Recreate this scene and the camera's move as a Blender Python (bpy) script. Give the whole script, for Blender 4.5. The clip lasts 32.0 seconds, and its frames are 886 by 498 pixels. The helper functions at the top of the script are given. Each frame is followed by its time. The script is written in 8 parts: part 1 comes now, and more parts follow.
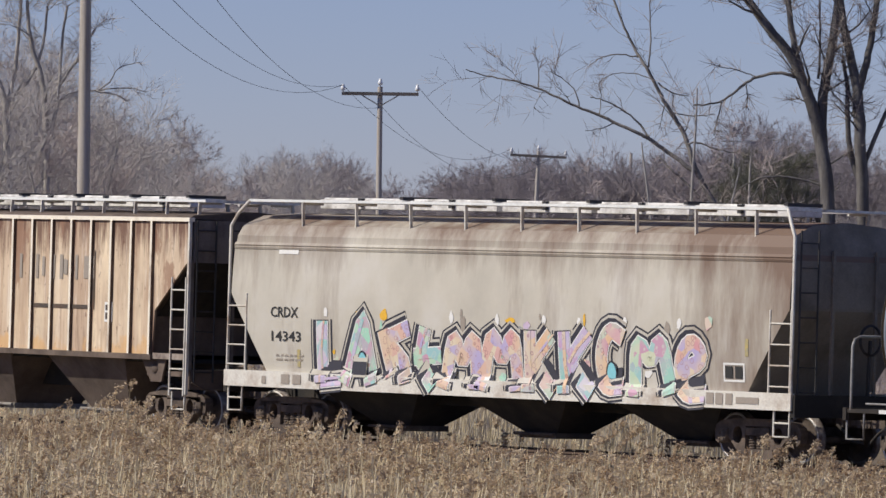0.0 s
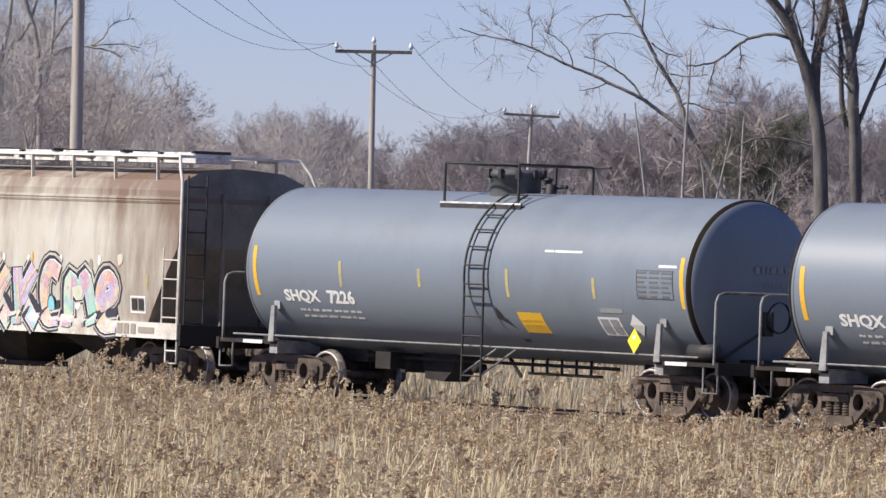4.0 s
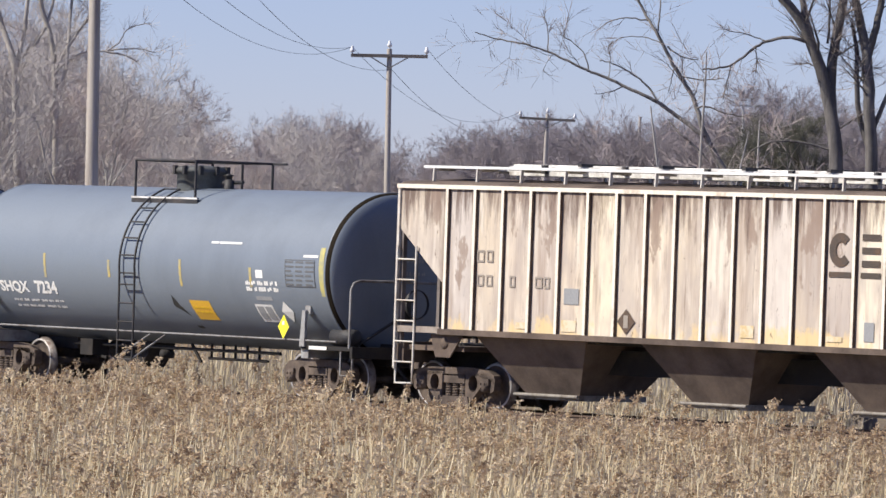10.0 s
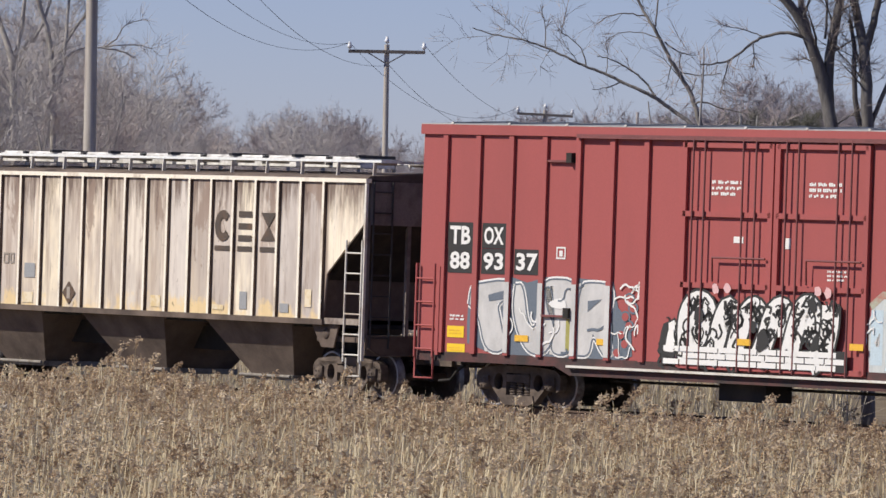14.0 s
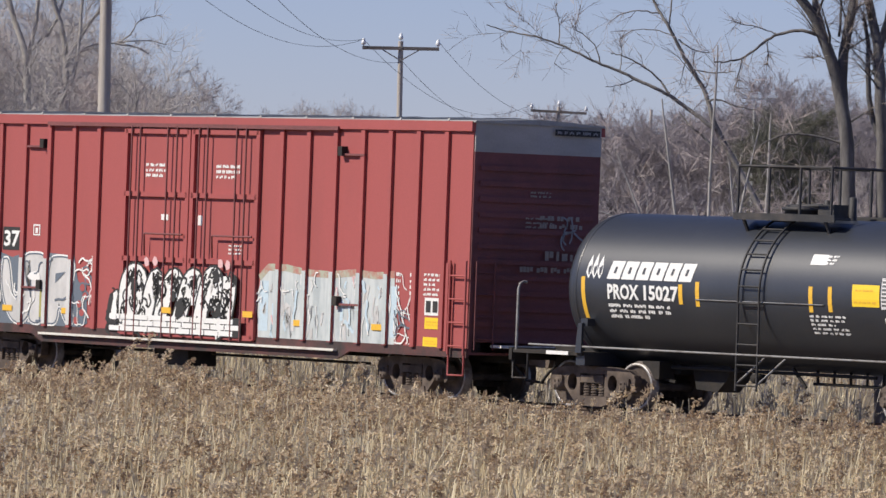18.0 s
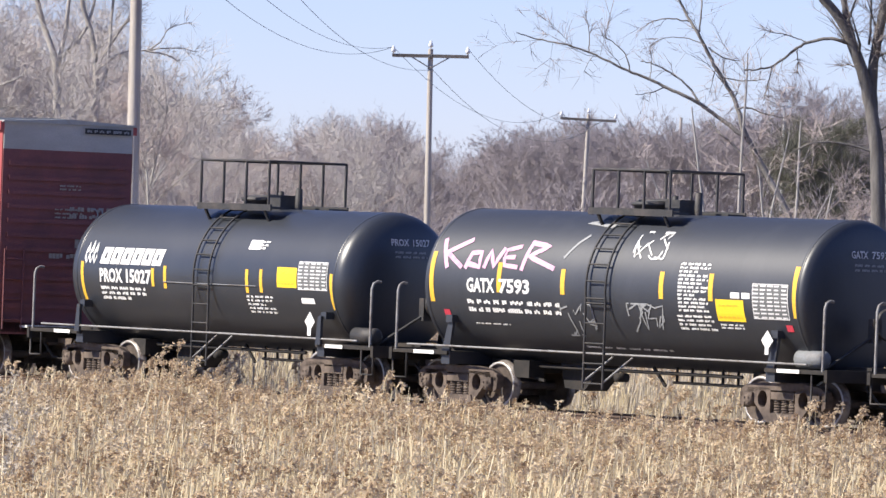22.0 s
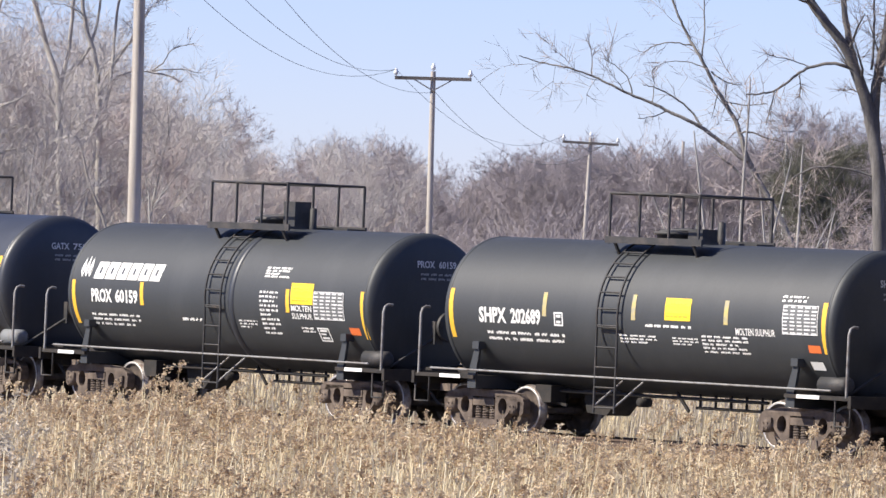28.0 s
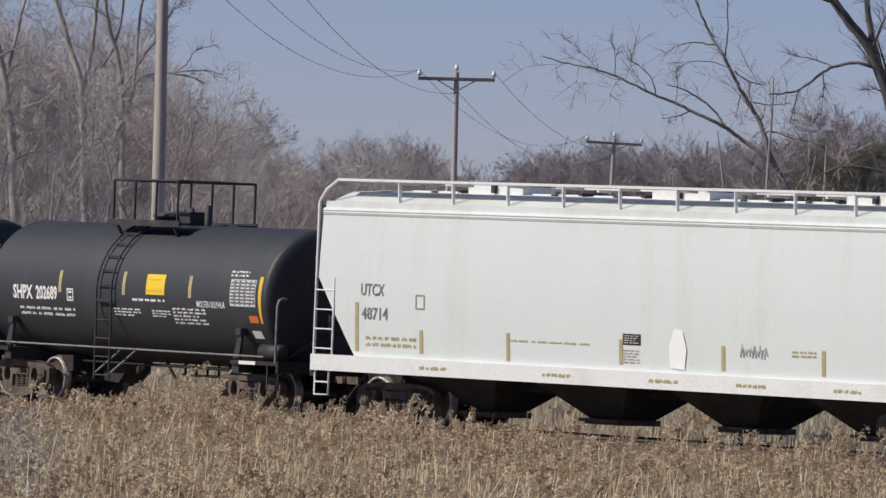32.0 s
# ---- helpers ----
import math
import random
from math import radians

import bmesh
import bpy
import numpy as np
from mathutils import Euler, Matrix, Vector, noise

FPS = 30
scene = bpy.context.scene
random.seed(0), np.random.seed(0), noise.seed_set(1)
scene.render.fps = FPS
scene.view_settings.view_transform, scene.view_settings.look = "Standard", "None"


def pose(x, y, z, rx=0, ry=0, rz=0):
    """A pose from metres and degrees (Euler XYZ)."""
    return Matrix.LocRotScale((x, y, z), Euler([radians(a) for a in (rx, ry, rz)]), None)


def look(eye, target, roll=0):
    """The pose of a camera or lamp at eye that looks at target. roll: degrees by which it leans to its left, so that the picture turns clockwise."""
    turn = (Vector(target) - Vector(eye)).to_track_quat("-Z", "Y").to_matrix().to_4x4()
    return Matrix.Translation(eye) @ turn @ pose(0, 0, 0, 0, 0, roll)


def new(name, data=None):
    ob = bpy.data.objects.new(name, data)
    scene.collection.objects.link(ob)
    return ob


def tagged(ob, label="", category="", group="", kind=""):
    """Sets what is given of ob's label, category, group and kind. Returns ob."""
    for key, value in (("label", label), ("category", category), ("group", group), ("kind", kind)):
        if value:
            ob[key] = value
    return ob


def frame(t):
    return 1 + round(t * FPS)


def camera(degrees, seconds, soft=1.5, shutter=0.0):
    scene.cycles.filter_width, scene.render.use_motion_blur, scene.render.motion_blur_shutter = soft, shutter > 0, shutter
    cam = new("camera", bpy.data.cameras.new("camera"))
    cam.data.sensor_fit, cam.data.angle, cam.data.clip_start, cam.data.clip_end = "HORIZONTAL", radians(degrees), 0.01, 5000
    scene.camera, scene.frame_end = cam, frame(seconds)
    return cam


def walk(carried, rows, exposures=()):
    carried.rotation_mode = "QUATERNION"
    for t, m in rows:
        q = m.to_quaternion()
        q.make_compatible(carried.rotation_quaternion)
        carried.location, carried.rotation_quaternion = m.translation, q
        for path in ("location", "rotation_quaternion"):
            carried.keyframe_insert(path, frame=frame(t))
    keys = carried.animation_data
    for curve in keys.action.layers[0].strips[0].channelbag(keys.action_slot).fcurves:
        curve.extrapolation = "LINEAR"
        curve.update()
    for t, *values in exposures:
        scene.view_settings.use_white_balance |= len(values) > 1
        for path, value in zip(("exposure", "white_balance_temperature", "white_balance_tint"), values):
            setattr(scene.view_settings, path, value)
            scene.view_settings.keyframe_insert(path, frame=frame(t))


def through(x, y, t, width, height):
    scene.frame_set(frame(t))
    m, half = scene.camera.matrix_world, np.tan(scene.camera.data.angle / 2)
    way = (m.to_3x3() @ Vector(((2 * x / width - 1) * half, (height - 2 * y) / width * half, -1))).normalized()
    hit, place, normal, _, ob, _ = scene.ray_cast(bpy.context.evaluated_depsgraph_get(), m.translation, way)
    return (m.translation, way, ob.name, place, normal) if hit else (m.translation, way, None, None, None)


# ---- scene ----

# ---- camera: on a tripod head at the edge of the reed field, long lens ----
cam = camera(6.866, 32.0, 1.5)
EYE = (110.896, -92.371, 3.108)
# seconds, heading (degrees from the -x axis towards +y), tilt, lean
PATH = [
    (0.0, 39.793, 0.275, 1.661),
    (0.5, 39.740, 0.153, 1.786),
    (1.0, 39.759, 0.077, 1.856),
    (1.5, 39.734, 0.127, 1.917),
    (2.0, 39.733, 0.151, 1.925),
    (2.5, 39.766, 0.156, 1.912),
    (3.0, 39.837, 0.154, 1.921),
    (3.5, 39.837, 0.097, 2.042),
    (4.0, 39.864, -0.044, 2.103),
    (4.5, 39.760, 0.005, 2.117),
    (6.5, 39.690, -0.012, 1.962),
    (7.0, 39.673, 0.016, 2.027),
    (7.5, 39.700, -0.000, 2.229),
    (8.0, 39.703, -0.038, 2.152),
    (8.5, 39.690, -0.039, 2.117),
    (9.0, 39.678, -0.019, 2.039),
    (9.5, 39.724, -0.024, 2.032),
    (10.0, 39.738, -0.018, 1.993),
    (10.5, 39.829, -0.070, 2.070),
    (11.0, 39.800, -0.044, 2.069),
    (11.5, 39.780, -0.031, 2.022),
    (12.0, 39.731, -0.031, 1.934),
    (12.5, 39.753, -0.058, 1.876),
    (13.0, 39.760, -0.029, 1.915),
    (13.5, 39.744, -0.011, 1.881),
    (14.0, 39.757, -0.050, 1.924),
    (14.5, 39.783, -0.058, 2.036),
    (16.5, 39.691, -0.010, 1.901),
    (17.0, 39.666, -0.006, 1.920),
    (17.5, 39.665, -0.046, 2.030),
    (18.0, 39.655, -0.079, 2.097),
    (18.5, 39.634, -0.083, 2.077),
    (19.0, 39.615, -0.037, 2.051),
    (19.5, 39.626, -0.049, 2.015),
    (20.0, 39.598, 0.002, 2.092),
    (20.5, 39.565, -0.029, 2.153),
    (21.0, 39.508, -0.009, 2.307),
    (21.5, 39.419, 0.016, 2.216),
    (22.0, 39.423, -0.028, 2.161),
    (22.5, 39.531, 0.050, 2.224),
    (23.0, 39.564, 0.025, 2.270),
    (23.5, 39.528, 0.012, 2.436),
    (24.0, 39.523, 0.064, 2.556),
    (24.5, 39.483, 0.118, 2.521),
    (25.0, 39.472, 0.123, 2.474),
    (25.5, 39.478, 0.204, 2.433),
    (27.5, 39.398, 0.112, 2.587),
    (28.0, 39.404, 0.147, 2.480),
    (28.5, 39.481, 0.231, 2.563),
    (29.0, 39.507, 0.226, 2.388),
    (29.5, 39.442, 0.218, 2.439),
    (30.0, 39.384, 0.138, 2.616),
    (30.5, 39.318, 0.101, 2.595),
    (31.0, 39.292, 0.106, 2.465),
    (31.5, 39.234, 0.160, 2.372),
    (32.0, 39.219, 0.144, 2.313),
]


def aim(h, p, r):
    return pose(*EYE, 90 + p, 0, 90 - h) @ pose(0, 0, 0, 0, 0, r)


EXPOSURES = [(0.0, -0.15), (2.0, 0.02), (3.0, 0.16), (4.0, 0.35), (7.0, 0.62), (8.0, 0.57), (9.0, 0.55), (10.0, 0.4), (11.0, 0.14), (14.0, 0.05), (17.0, 0.14), (18.0, 0.12), (19.0, 0.39), (20.0, 0.68), (21.0, 0.84), (22.0, 0.88), (28.0, 0.85), (29.0, 0.8), (30.0, 0.46), (31.0, 0.03), (32.0, -0.22)]
walk(cam, [(t, aim(h, p, r)) for t, h, p, r in PATH], EXPOSURES)

# ---- the track: a curve of constant radius between two straights ----
CURVE, BEND = 0.0066868, 60.0


def track(u):
    """Place and heading (radians) of the track's middle, u metres along it."""
    v = max(-BEND, min(BEND, u))
    th = CURVE * v
    x, y = math.sin(th) / CURVE, (1 - math.cos(th)) / CURVE
    return x + (u - v) * math.cos(th), y + (u - v) * math.sin(th), th


# metres that the train has gone, at the times of PATH
GONE = [
    -62.11, -59.94, -57.74, -55.56, -53.39, -51.20, -49.03, -46.87, -44.71, -42.54, -33.87, -31.69,
    -29.50, -27.34, -25.15, -22.98, -20.79, -18.66, -16.47, -14.28, -12.11, -9.92, -7.72, -5.53, -3.35,
    -1.17, 1.02, 9.81, 12.00, 14.16, 16.33, 18.47, 20.62, 22.78, 24.92, 27.07, 29.20, 31.36, 33.49,
    35.51, 37.62, 39.76, 41.89, 44.00, 46.13, 48.25, 56.75, 58.89, 61.02, 63.17, 65.31, 67.44, 69.58,
    71.71, 73.85, 75.99
]
GONE_T = [row[0] for row in PATH]


def gone(t):
    return float(np.interp(t, GONE_T, GONE))

# ---- light ----
TO_SUN = Vector((-0.46, -0.89, 0.0)).normalized() * math.cos(radians(40)) + Vector((0, 0, math.sin(radians(40))))
sun = new("sun", bpy.data.lights.new("sun", "SUN"))
sun.data.energy, sun.data.angle, sun.data.color = 4.6, radians(0.6), (1.0, 0.92, 0.8)
sun.matrix_world = look((0, 0, 60), Vector((0, 0, 60)) - TO_SUN * 10)
world = bpy.data.worlds.new("world")
scene.world = world
world.use_nodes = True
wn, wl = world.node_tree.nodes, world.node_tree.links
sky = wn.new("ShaderNodeTexSky")
sky.sky_type, sky.sun_disc = "NISHITA", False
sky.sun_elevation, sky.sun_rotation = radians(40), math.atan2(TO_SUN.x, TO_SUN.y)
sky.altitude, sky.air_density, sky.dust_density, sky.ozone_density = 1200, 0.9, 0.2, 3.0
# cold, clear air: the sky keeps its blue down to the horizon
cold = wn.new("ShaderNodeMix")
cold.data_type, cold.blend_type = "RGBA", "MULTIPLY"
cold.inputs[0].default_value = 1.0
cold.inputs[7].default_value = (0.985, 0.955, 1.33, 1)
wl.new(sky.outputs[0], cold.inputs[6])
wl.new(cold.outputs[2], wn["Background"].inputs[0])
wn["Background"].inputs[1].default_value = 0.0675

# ---- building blocks ----


class Geo:
    """Collects vertices and faces for one mesh."""

    def __init__(self):
        self.v, self.f, self.s = [], [], []

    def add(self, verts, faces, smooth=False):
        n = len(self.v)
        self.v += [tuple(p) for p in verts]
        self.f += [tuple(i + n for i in f) for f in faces]
        self.s += [smooth] * len(faces)
        return self

    def box(self, x0, x1, y0, y1, z0, z1, m=None):
        p = [Vector((x, y, z)) for x in (x0, x1) for y in (y0, y1) for z in (z0, z1)]
        if m:
            p = [m @ q for q in p]
        return self.add(p, [(0, 1, 3, 2), (4, 6, 7, 5), (0, 4, 5, 1), (2, 3, 7, 6), (0, 2, 6, 4), (1, 5, 7, 3)])

    def bar(self, a, b, w, h=None, up=(0, 0, 1)):
        """A straight bar of rectangular section from a to b."""
        a, b = Vector(a), Vector(b)
        h = h or w
        d = (b - a).normalized()
        s = d.cross(Vector(up))
        s = s.normalized() if s.length > 1e-4 else Vector((0, 1, 0))
        t = s.cross(d)
        p = [q + s * (i * w / 2) + t * (j * h / 2) for q in (a, b) for i, j in ((-1, -1), (1, -1), (1, 1), (-1, 1))]
        return self.add(p, [(3, 2, 1, 0), (4, 5, 6, 7), (0, 1, 5, 4), (1, 2, 6, 5), (2, 3, 7, 6), (3, 0, 4, 7)])

    def tube(self, path, r, n=6, caps=True):
        """A round rod along a path of points; r may be a list."""
        path = [Vector(p) for p in path]
        rs = r if isinstance(r, (list, tuple)) else [r] * len(path)
        v, f = [], []
        for i, p in enumerate(path):
            d = (path[min(i + 1, len(path) - 1)] - path[max(i - 1, 0)]).normalized()
            s = d.orthogonal().normalized() if i == 0 else (s - d * s.dot(d)).normalized()
            t = d.cross(s)
            v += [p + (s * math.cos(a) + t * math.sin(a)) * rs[i] for a in (2 * math.pi * j / n for j in range(n))]
        for i in range(len(path) - 1):
            f += [(i * n + j, i * n + (j + 1) % n, (i + 1) * n + (j + 1) % n, (i + 1) * n + j) for j in range(n)]
        self.add(v, f, True)
        if caps:
            self.add(v[:n][::-1], [tuple(range(n))])
            self.add(v[-n:], [tuple(range(n))])
        return self

    def sweep(self, profile, x0, x1, closed=True, smooth=False, caps=True):
        """A profile of (y, z) points drawn along x."""
        n = len(profile)
        v = [(x, y, z) for x in (x0, x1) for y, z in profile]
        f = [(j, (j + 1) % n, n + (j + 1) % n, n + j) for j in range(n if closed else n - 1)]
        self.add(v, f, smooth)
        if caps and closed:
            self.add(v[:n], [tuple(range(n))[::-1]])
            self.add(v[n:], [tuple(range(n))])
        return self

    def prism(self, outline, y0, y1):
        """An outline of (x, z) points drawn along y."""
        n = len(outline)
        v = [(x, y, z) for y in (y0, y1) for x, z in outline]
        f = [(j, n + j, n + (j + 1) % n, (j + 1) % n) for j in range(n)]
        return self.add(v, f + [tuple(range(n)), tuple(range(n, 2 * n))[::-1]])

    def lathe(self, profile, n=48, axis="x", at=(0, 0, 0), smooth=True):
        """A profile of (along, radius) points turned about an axis."""
        v, f, m = [], [], len(profile)
        for j in range(n):
            c, s = math.cos(2 * math.pi * j / n), math.sin(2 * math.pi * j / n)
            for a, r in profile:
                p = {"x": (a, r * c, r * s), "y": (r * s, a, r * c), "z": (r * c, r * s, a)}[axis]
                v.append((p[0] + at[0], p[1] + at[1], p[2] + at[2]))
        for j in range(n):
            k = (j + 1) % n
            f += [(j * m + i, k * m + i, k * m + i + 1, j * m + i + 1) for i in range(m - 1)]
        return self.add(v, f, smooth)

    def mesh(self, name, mat=None):
        me = bpy.data.meshes.new(name)
        me.from_pydata(self.v, [], self.f)
        me.polygons.foreach_set("use_smooth", self.s)
        if mat:
            me.materials.append(mat)
        me.validate()
        bm = bmesh.new()
        bm.from_mesh(me)
        bmesh.ops.recalc_face_normals(bm, faces=bm.faces[:])
        bm.to_mesh(me)
        bm.free()
        return me


# small writing and sprayed strokes too fine to pick apart singly
JOINED = ("small_lettering", "end_lettering", "warning_text", "word_block", "entry_block", "sprayed_stroke", "sprayed_dot", "scrawl", "sill_lettering", "shade_twig")


def part(name, geo, mat, parent, label="", at=None):
    """Links a Geo (or a ready mesh) as one mesh under a thing or a part."""
    ob = new(name, geo.mesh(name, mat) if isinstance(geo, Geo) else geo)
    ob.parent = parent
    if at is not None:
        ob.matrix_basis = at if isinstance(at, Matrix) else Matrix.Translation(at)
    kind = "stuff" if name in JOINED else ""
    return tagged(ob, label, kind=kind) if label or kind else ob


# ---- materials ----


def noisy(nt, scale, detail=4.0, rough=0.6, coord=None, stretch=(1, 1, 1)):
    n = nt.nodes.new("ShaderNodeTexNoise")
    n.inputs["Scale"].default_value, n.inputs["Detail"].default_value, n.inputs["Roughness"].default_value = scale, detail, rough
    mp = nt.nodes.new("ShaderNodeMapping")
    mp.inputs["Scale"].default_value = stretch
    nt.links.new(coord, mp.inputs[0])
    nt.links.new(mp.outputs[0], n.inputs[0])
    return n.outputs[0]


def ramp(nt, fac, stops):
    r = nt.nodes.new("ShaderNodeValToRGB")
    e = r.color_ramp.elements
    while len(e) < len(stops):
        e.new(0.5)
    for i, (p, c) in enumerate(stops):
        e[i].position, e[i].color = p, (*c, 1) if len(c) == 3 else c
    nt.links.new(fac, r.inputs[0])
    return r.outputs[0]


def mix(nt, fac, a, b, kind="MIX"):
    m = nt.nodes.new("ShaderNodeMix")
    m.data_type, m.blend_type = "RGBA", kind
    for sock, val in ((m.inputs[0], fac), (m.inputs[6], a), (m.inputs[7], b)):
        if isinstance(val, (int, float)):
            sock.default_value = val
        elif isinstance(val, tuple):
            sock.default_value = (*val, 1)
        else:
            nt.links.new(val, sock)
    return m.outputs[2]


def material(name, base, rough=0.6, metal=0.0, dirt=None, dirt_scale=1.0, dirt_at=(0.45, 0.7), stretch=(1, 1, 1),
             grain=0.12, grain_scale=25.0, bump=0.02, spec=0.5, local=True, vary=0.0):
    """Paint, steel or the like: base colour, fine grain, larger stains of the dirt colour, and a little relief."""
    mat = bpy.data.materials.new(name)
    mat.use_nodes = True
    nt = mat.node_tree
    b = nt.nodes["Principled BSDF"]
    b.inputs["Roughness"].default_value, b.inputs["Metallic"].default_value = rough, metal
    b.inputs["Specular IOR Level"].default_value = spec
    co = nt.nodes.new("ShaderNodeTexCoord").outputs["Object" if local else "Generated"]
    fine = noisy(nt, grain_scale, 5, 0.7, co)
    lo, hi = tuple(c * (1 - grain) for c in base), tuple(min(1, c * (1 + grain)) for c in base)
    col = ramp(nt, fine, [(0.3, lo), (0.7, hi)])
    if dirt:
        big = noisy(nt, dirt_scale, 6, 0.65, co, stretch)
        fac = ramp(nt, big, [(dirt_at[0], (0, 0, 0)), (dirt_at[1], (1, 1, 1))])
        col = mix(nt, fac, col, dirt)
    if vary:
        info = nt.nodes.new("ShaderNodeObjectInfo")
        v = ramp(nt, info.outputs["Random"], [(0, (1 - vary,) * 3), (1, (1, 1, 1))])
        col = mix(nt, 1.0, col, v, "MULTIPLY")
    nt.links.new(col, b.inputs["Base Color"])
    if bump:
        bp = nt.nodes.new("ShaderNodeBump")
        bp.inputs["Strength"].default_value, bp.inputs["Distance"].default_value = 0.5, bump
        nt.links.new(fine, bp.inputs["Height"])
        nt.links.new(bp.outputs[0], b.inputs["Normal"])
    return mat


M = {
    "steel": material("weathered_steel", (0.075, 0.06, 0.05), 0.75, 0.0, (0.14, 0.085, 0.055), 2.0),
    "truck": material("truck_castings", (0.09, 0.072, 0.062), 0.9, 0.0, (0.19, 0.15, 0.122), 2.6, (0.4, 0.68), spec=0.2),
    "rim": material("wheel_rim_steel", (0.26, 0.24, 0.225), 0.5, 0.6, (0.12, 0.085, 0.07), 6.0, (0.4, 0.65)),
    "worn": material("worn_rim_face", (0.46, 0.44, 0.42), 0.4, 0.5, (0.25, 0.2, 0.17), 5.0, (0.5, 0.75)),
    "black": material("black_paint", (0.027, 0.031, 0.041), 0.46, 0.0, (0.044, 0.048, 0.058), 1.2, (0.5, 0.85), (1, 1, 0.3), spec=0.7, bump=0.002),
    "dark": material("dark_underframe", (0.02, 0.018, 0.017), 0.85, 0.0, (0.05, 0.04, 0.033), 1.5),
    "grey": material("grey_tank_paint", (0.192, 0.226, 0.27), 0.45, 0.0, (0.143, 0.166, 0.196), 0.7, (0.5, 0.85), (0.6, 1, 0.25), 0.05, bump=0.002),
    "red": material("red_car_paint", (0.365, 0.084, 0.08), 0.65, 0.0, (0.29, 0.072, 0.068), 0.6, (0.5, 0.9), (1, 1, 0.2), 0.06, bump=0.002),
    "galv": material("galvanised_grating", (0.8, 0.79, 0.76), 0.55, 0.1, (0.35, 0.33, 0.3), 3.0),
    "whitep": material("white_lettering", (0.78, 0.78, 0.76), 0.7, grain=0.05, bump=0),
    "blackp": material("black_lettering", (0.03, 0.03, 0.03), 0.7, grain=0.05, bump=0),
    "yellow": material("yellow_marking", (0.88, 0.6, 0.03), 0.5, grain=0.05, bump=0),
    "rail": material("rail_steel", (0.1, 0.068, 0.05), 0.8, 0.0, (0.16, 0.1, 0.07), 4.0),
    "tie": material("weathered_timber", (0.1, 0.08, 0.065), 0.9, 0.0, (0.18, 0.15, 0.13), 4.0),
    "ground": material("marsh_soil", (0.16, 0.12, 0.075), 0.95, 0.0, (0.24, 0.19, 0.11), 0.35, (0.4, 0.7), bump=0.05),
    "ballast": material("ballast_stone", (0.22, 0.2, 0.18), 0.95, 0.0, (0.12, 0.1, 0.09), 9.0, (0.45, 0.6), grain=0.4, grain_scale=40, bump=0.05),
    "polewood": material("weathered_pole_wood", (0.5, 0.46, 0.41), 0.85, 0.0, (0.27, 0.23, 0.2), 1.0, (0.45, 0.75), (6, 6, 0.3)),
    "bark": material("grey_bark", (0.105, 0.098, 0.096), 0.9, 0.0, (0.24, 0.225, 0.21), 2.0, (0.45, 0.75), (3, 3, 0.5)),
    "twig": material("bare_twigs", (0.36, 0.31, 0.28), 0.9, 0.0, (0.24, 0.2, 0.18), 0.3, (0.4, 0.7), bump=0),
    "wire": material("overhead_wire", (0.05, 0.05, 0.055), 0.6, bump=0),
}


def stained(name, base, rust, roof, ends, rough=0.7, chalk=0.7):
    """Faded hopper paint: rust runs down from the roof and gathers near the trailing end."""
    mat = material(name, base, rough, grain=0.05, bump=0.004)
    nt = mat.node_tree
    b = nt.nodes["Principled BSDF"]
    col = b.inputs["Base Color"].links[0].from_socket
    co = nt.nodes.new("ShaderNodeTexCoord").outputs["Object"]
    sep = nt.nodes.new("ShaderNodeSeparateXYZ")
    nt.links.new(co, sep.inputs[0])
    far = nt.nodes.new("ShaderNodeMapRange")
    far.inputs[1].default_value, far.inputs[2].default_value = ends
    nt.links.new(sep.outputs[0], far.inputs[0])
    high = nt.nodes.new("ShaderNodeMapRange")
    high.inputs[1].default_value, high.inputs[2].default_value = roof
    nt.links.new(sep.outputs[2], high.inputs[0])
    runs = noisy(nt, 0.8, 6, 0.68, co, (1, 1, 0.2))
    blot = noisy(nt, 0.5, 5, 0.6, co, (1, 1, 0.7))
    total = runs
    for extra, k in ((far.outputs[0], 0.34), (high.outputs[0], 0.23)):
        m = nt.nodes.new("ShaderNodeMath")
        m.operation = "MULTIPLY_ADD"
        nt.links.new(extra, m.inputs[0])
        m.inputs[1].default_value = k
        nt.links.new(total, m.inputs[2])
        total = m.outputs[0]
    fac = ramp(nt, total, [(0.55, (0, 0, 0)), (0.85, (1, 1, 1))])
    tint = ramp(nt, blot, [(0.35, tuple(c * 0.8 for c in base)), (0.5, base), (0.64, tuple(c * 0.6 + 0.3 for c in base))])
    col = mix(nt, chalk, col, tint)
    nt.links.new(mix(nt, fac, col, rust), b.inputs["Base Color"])
    return mat


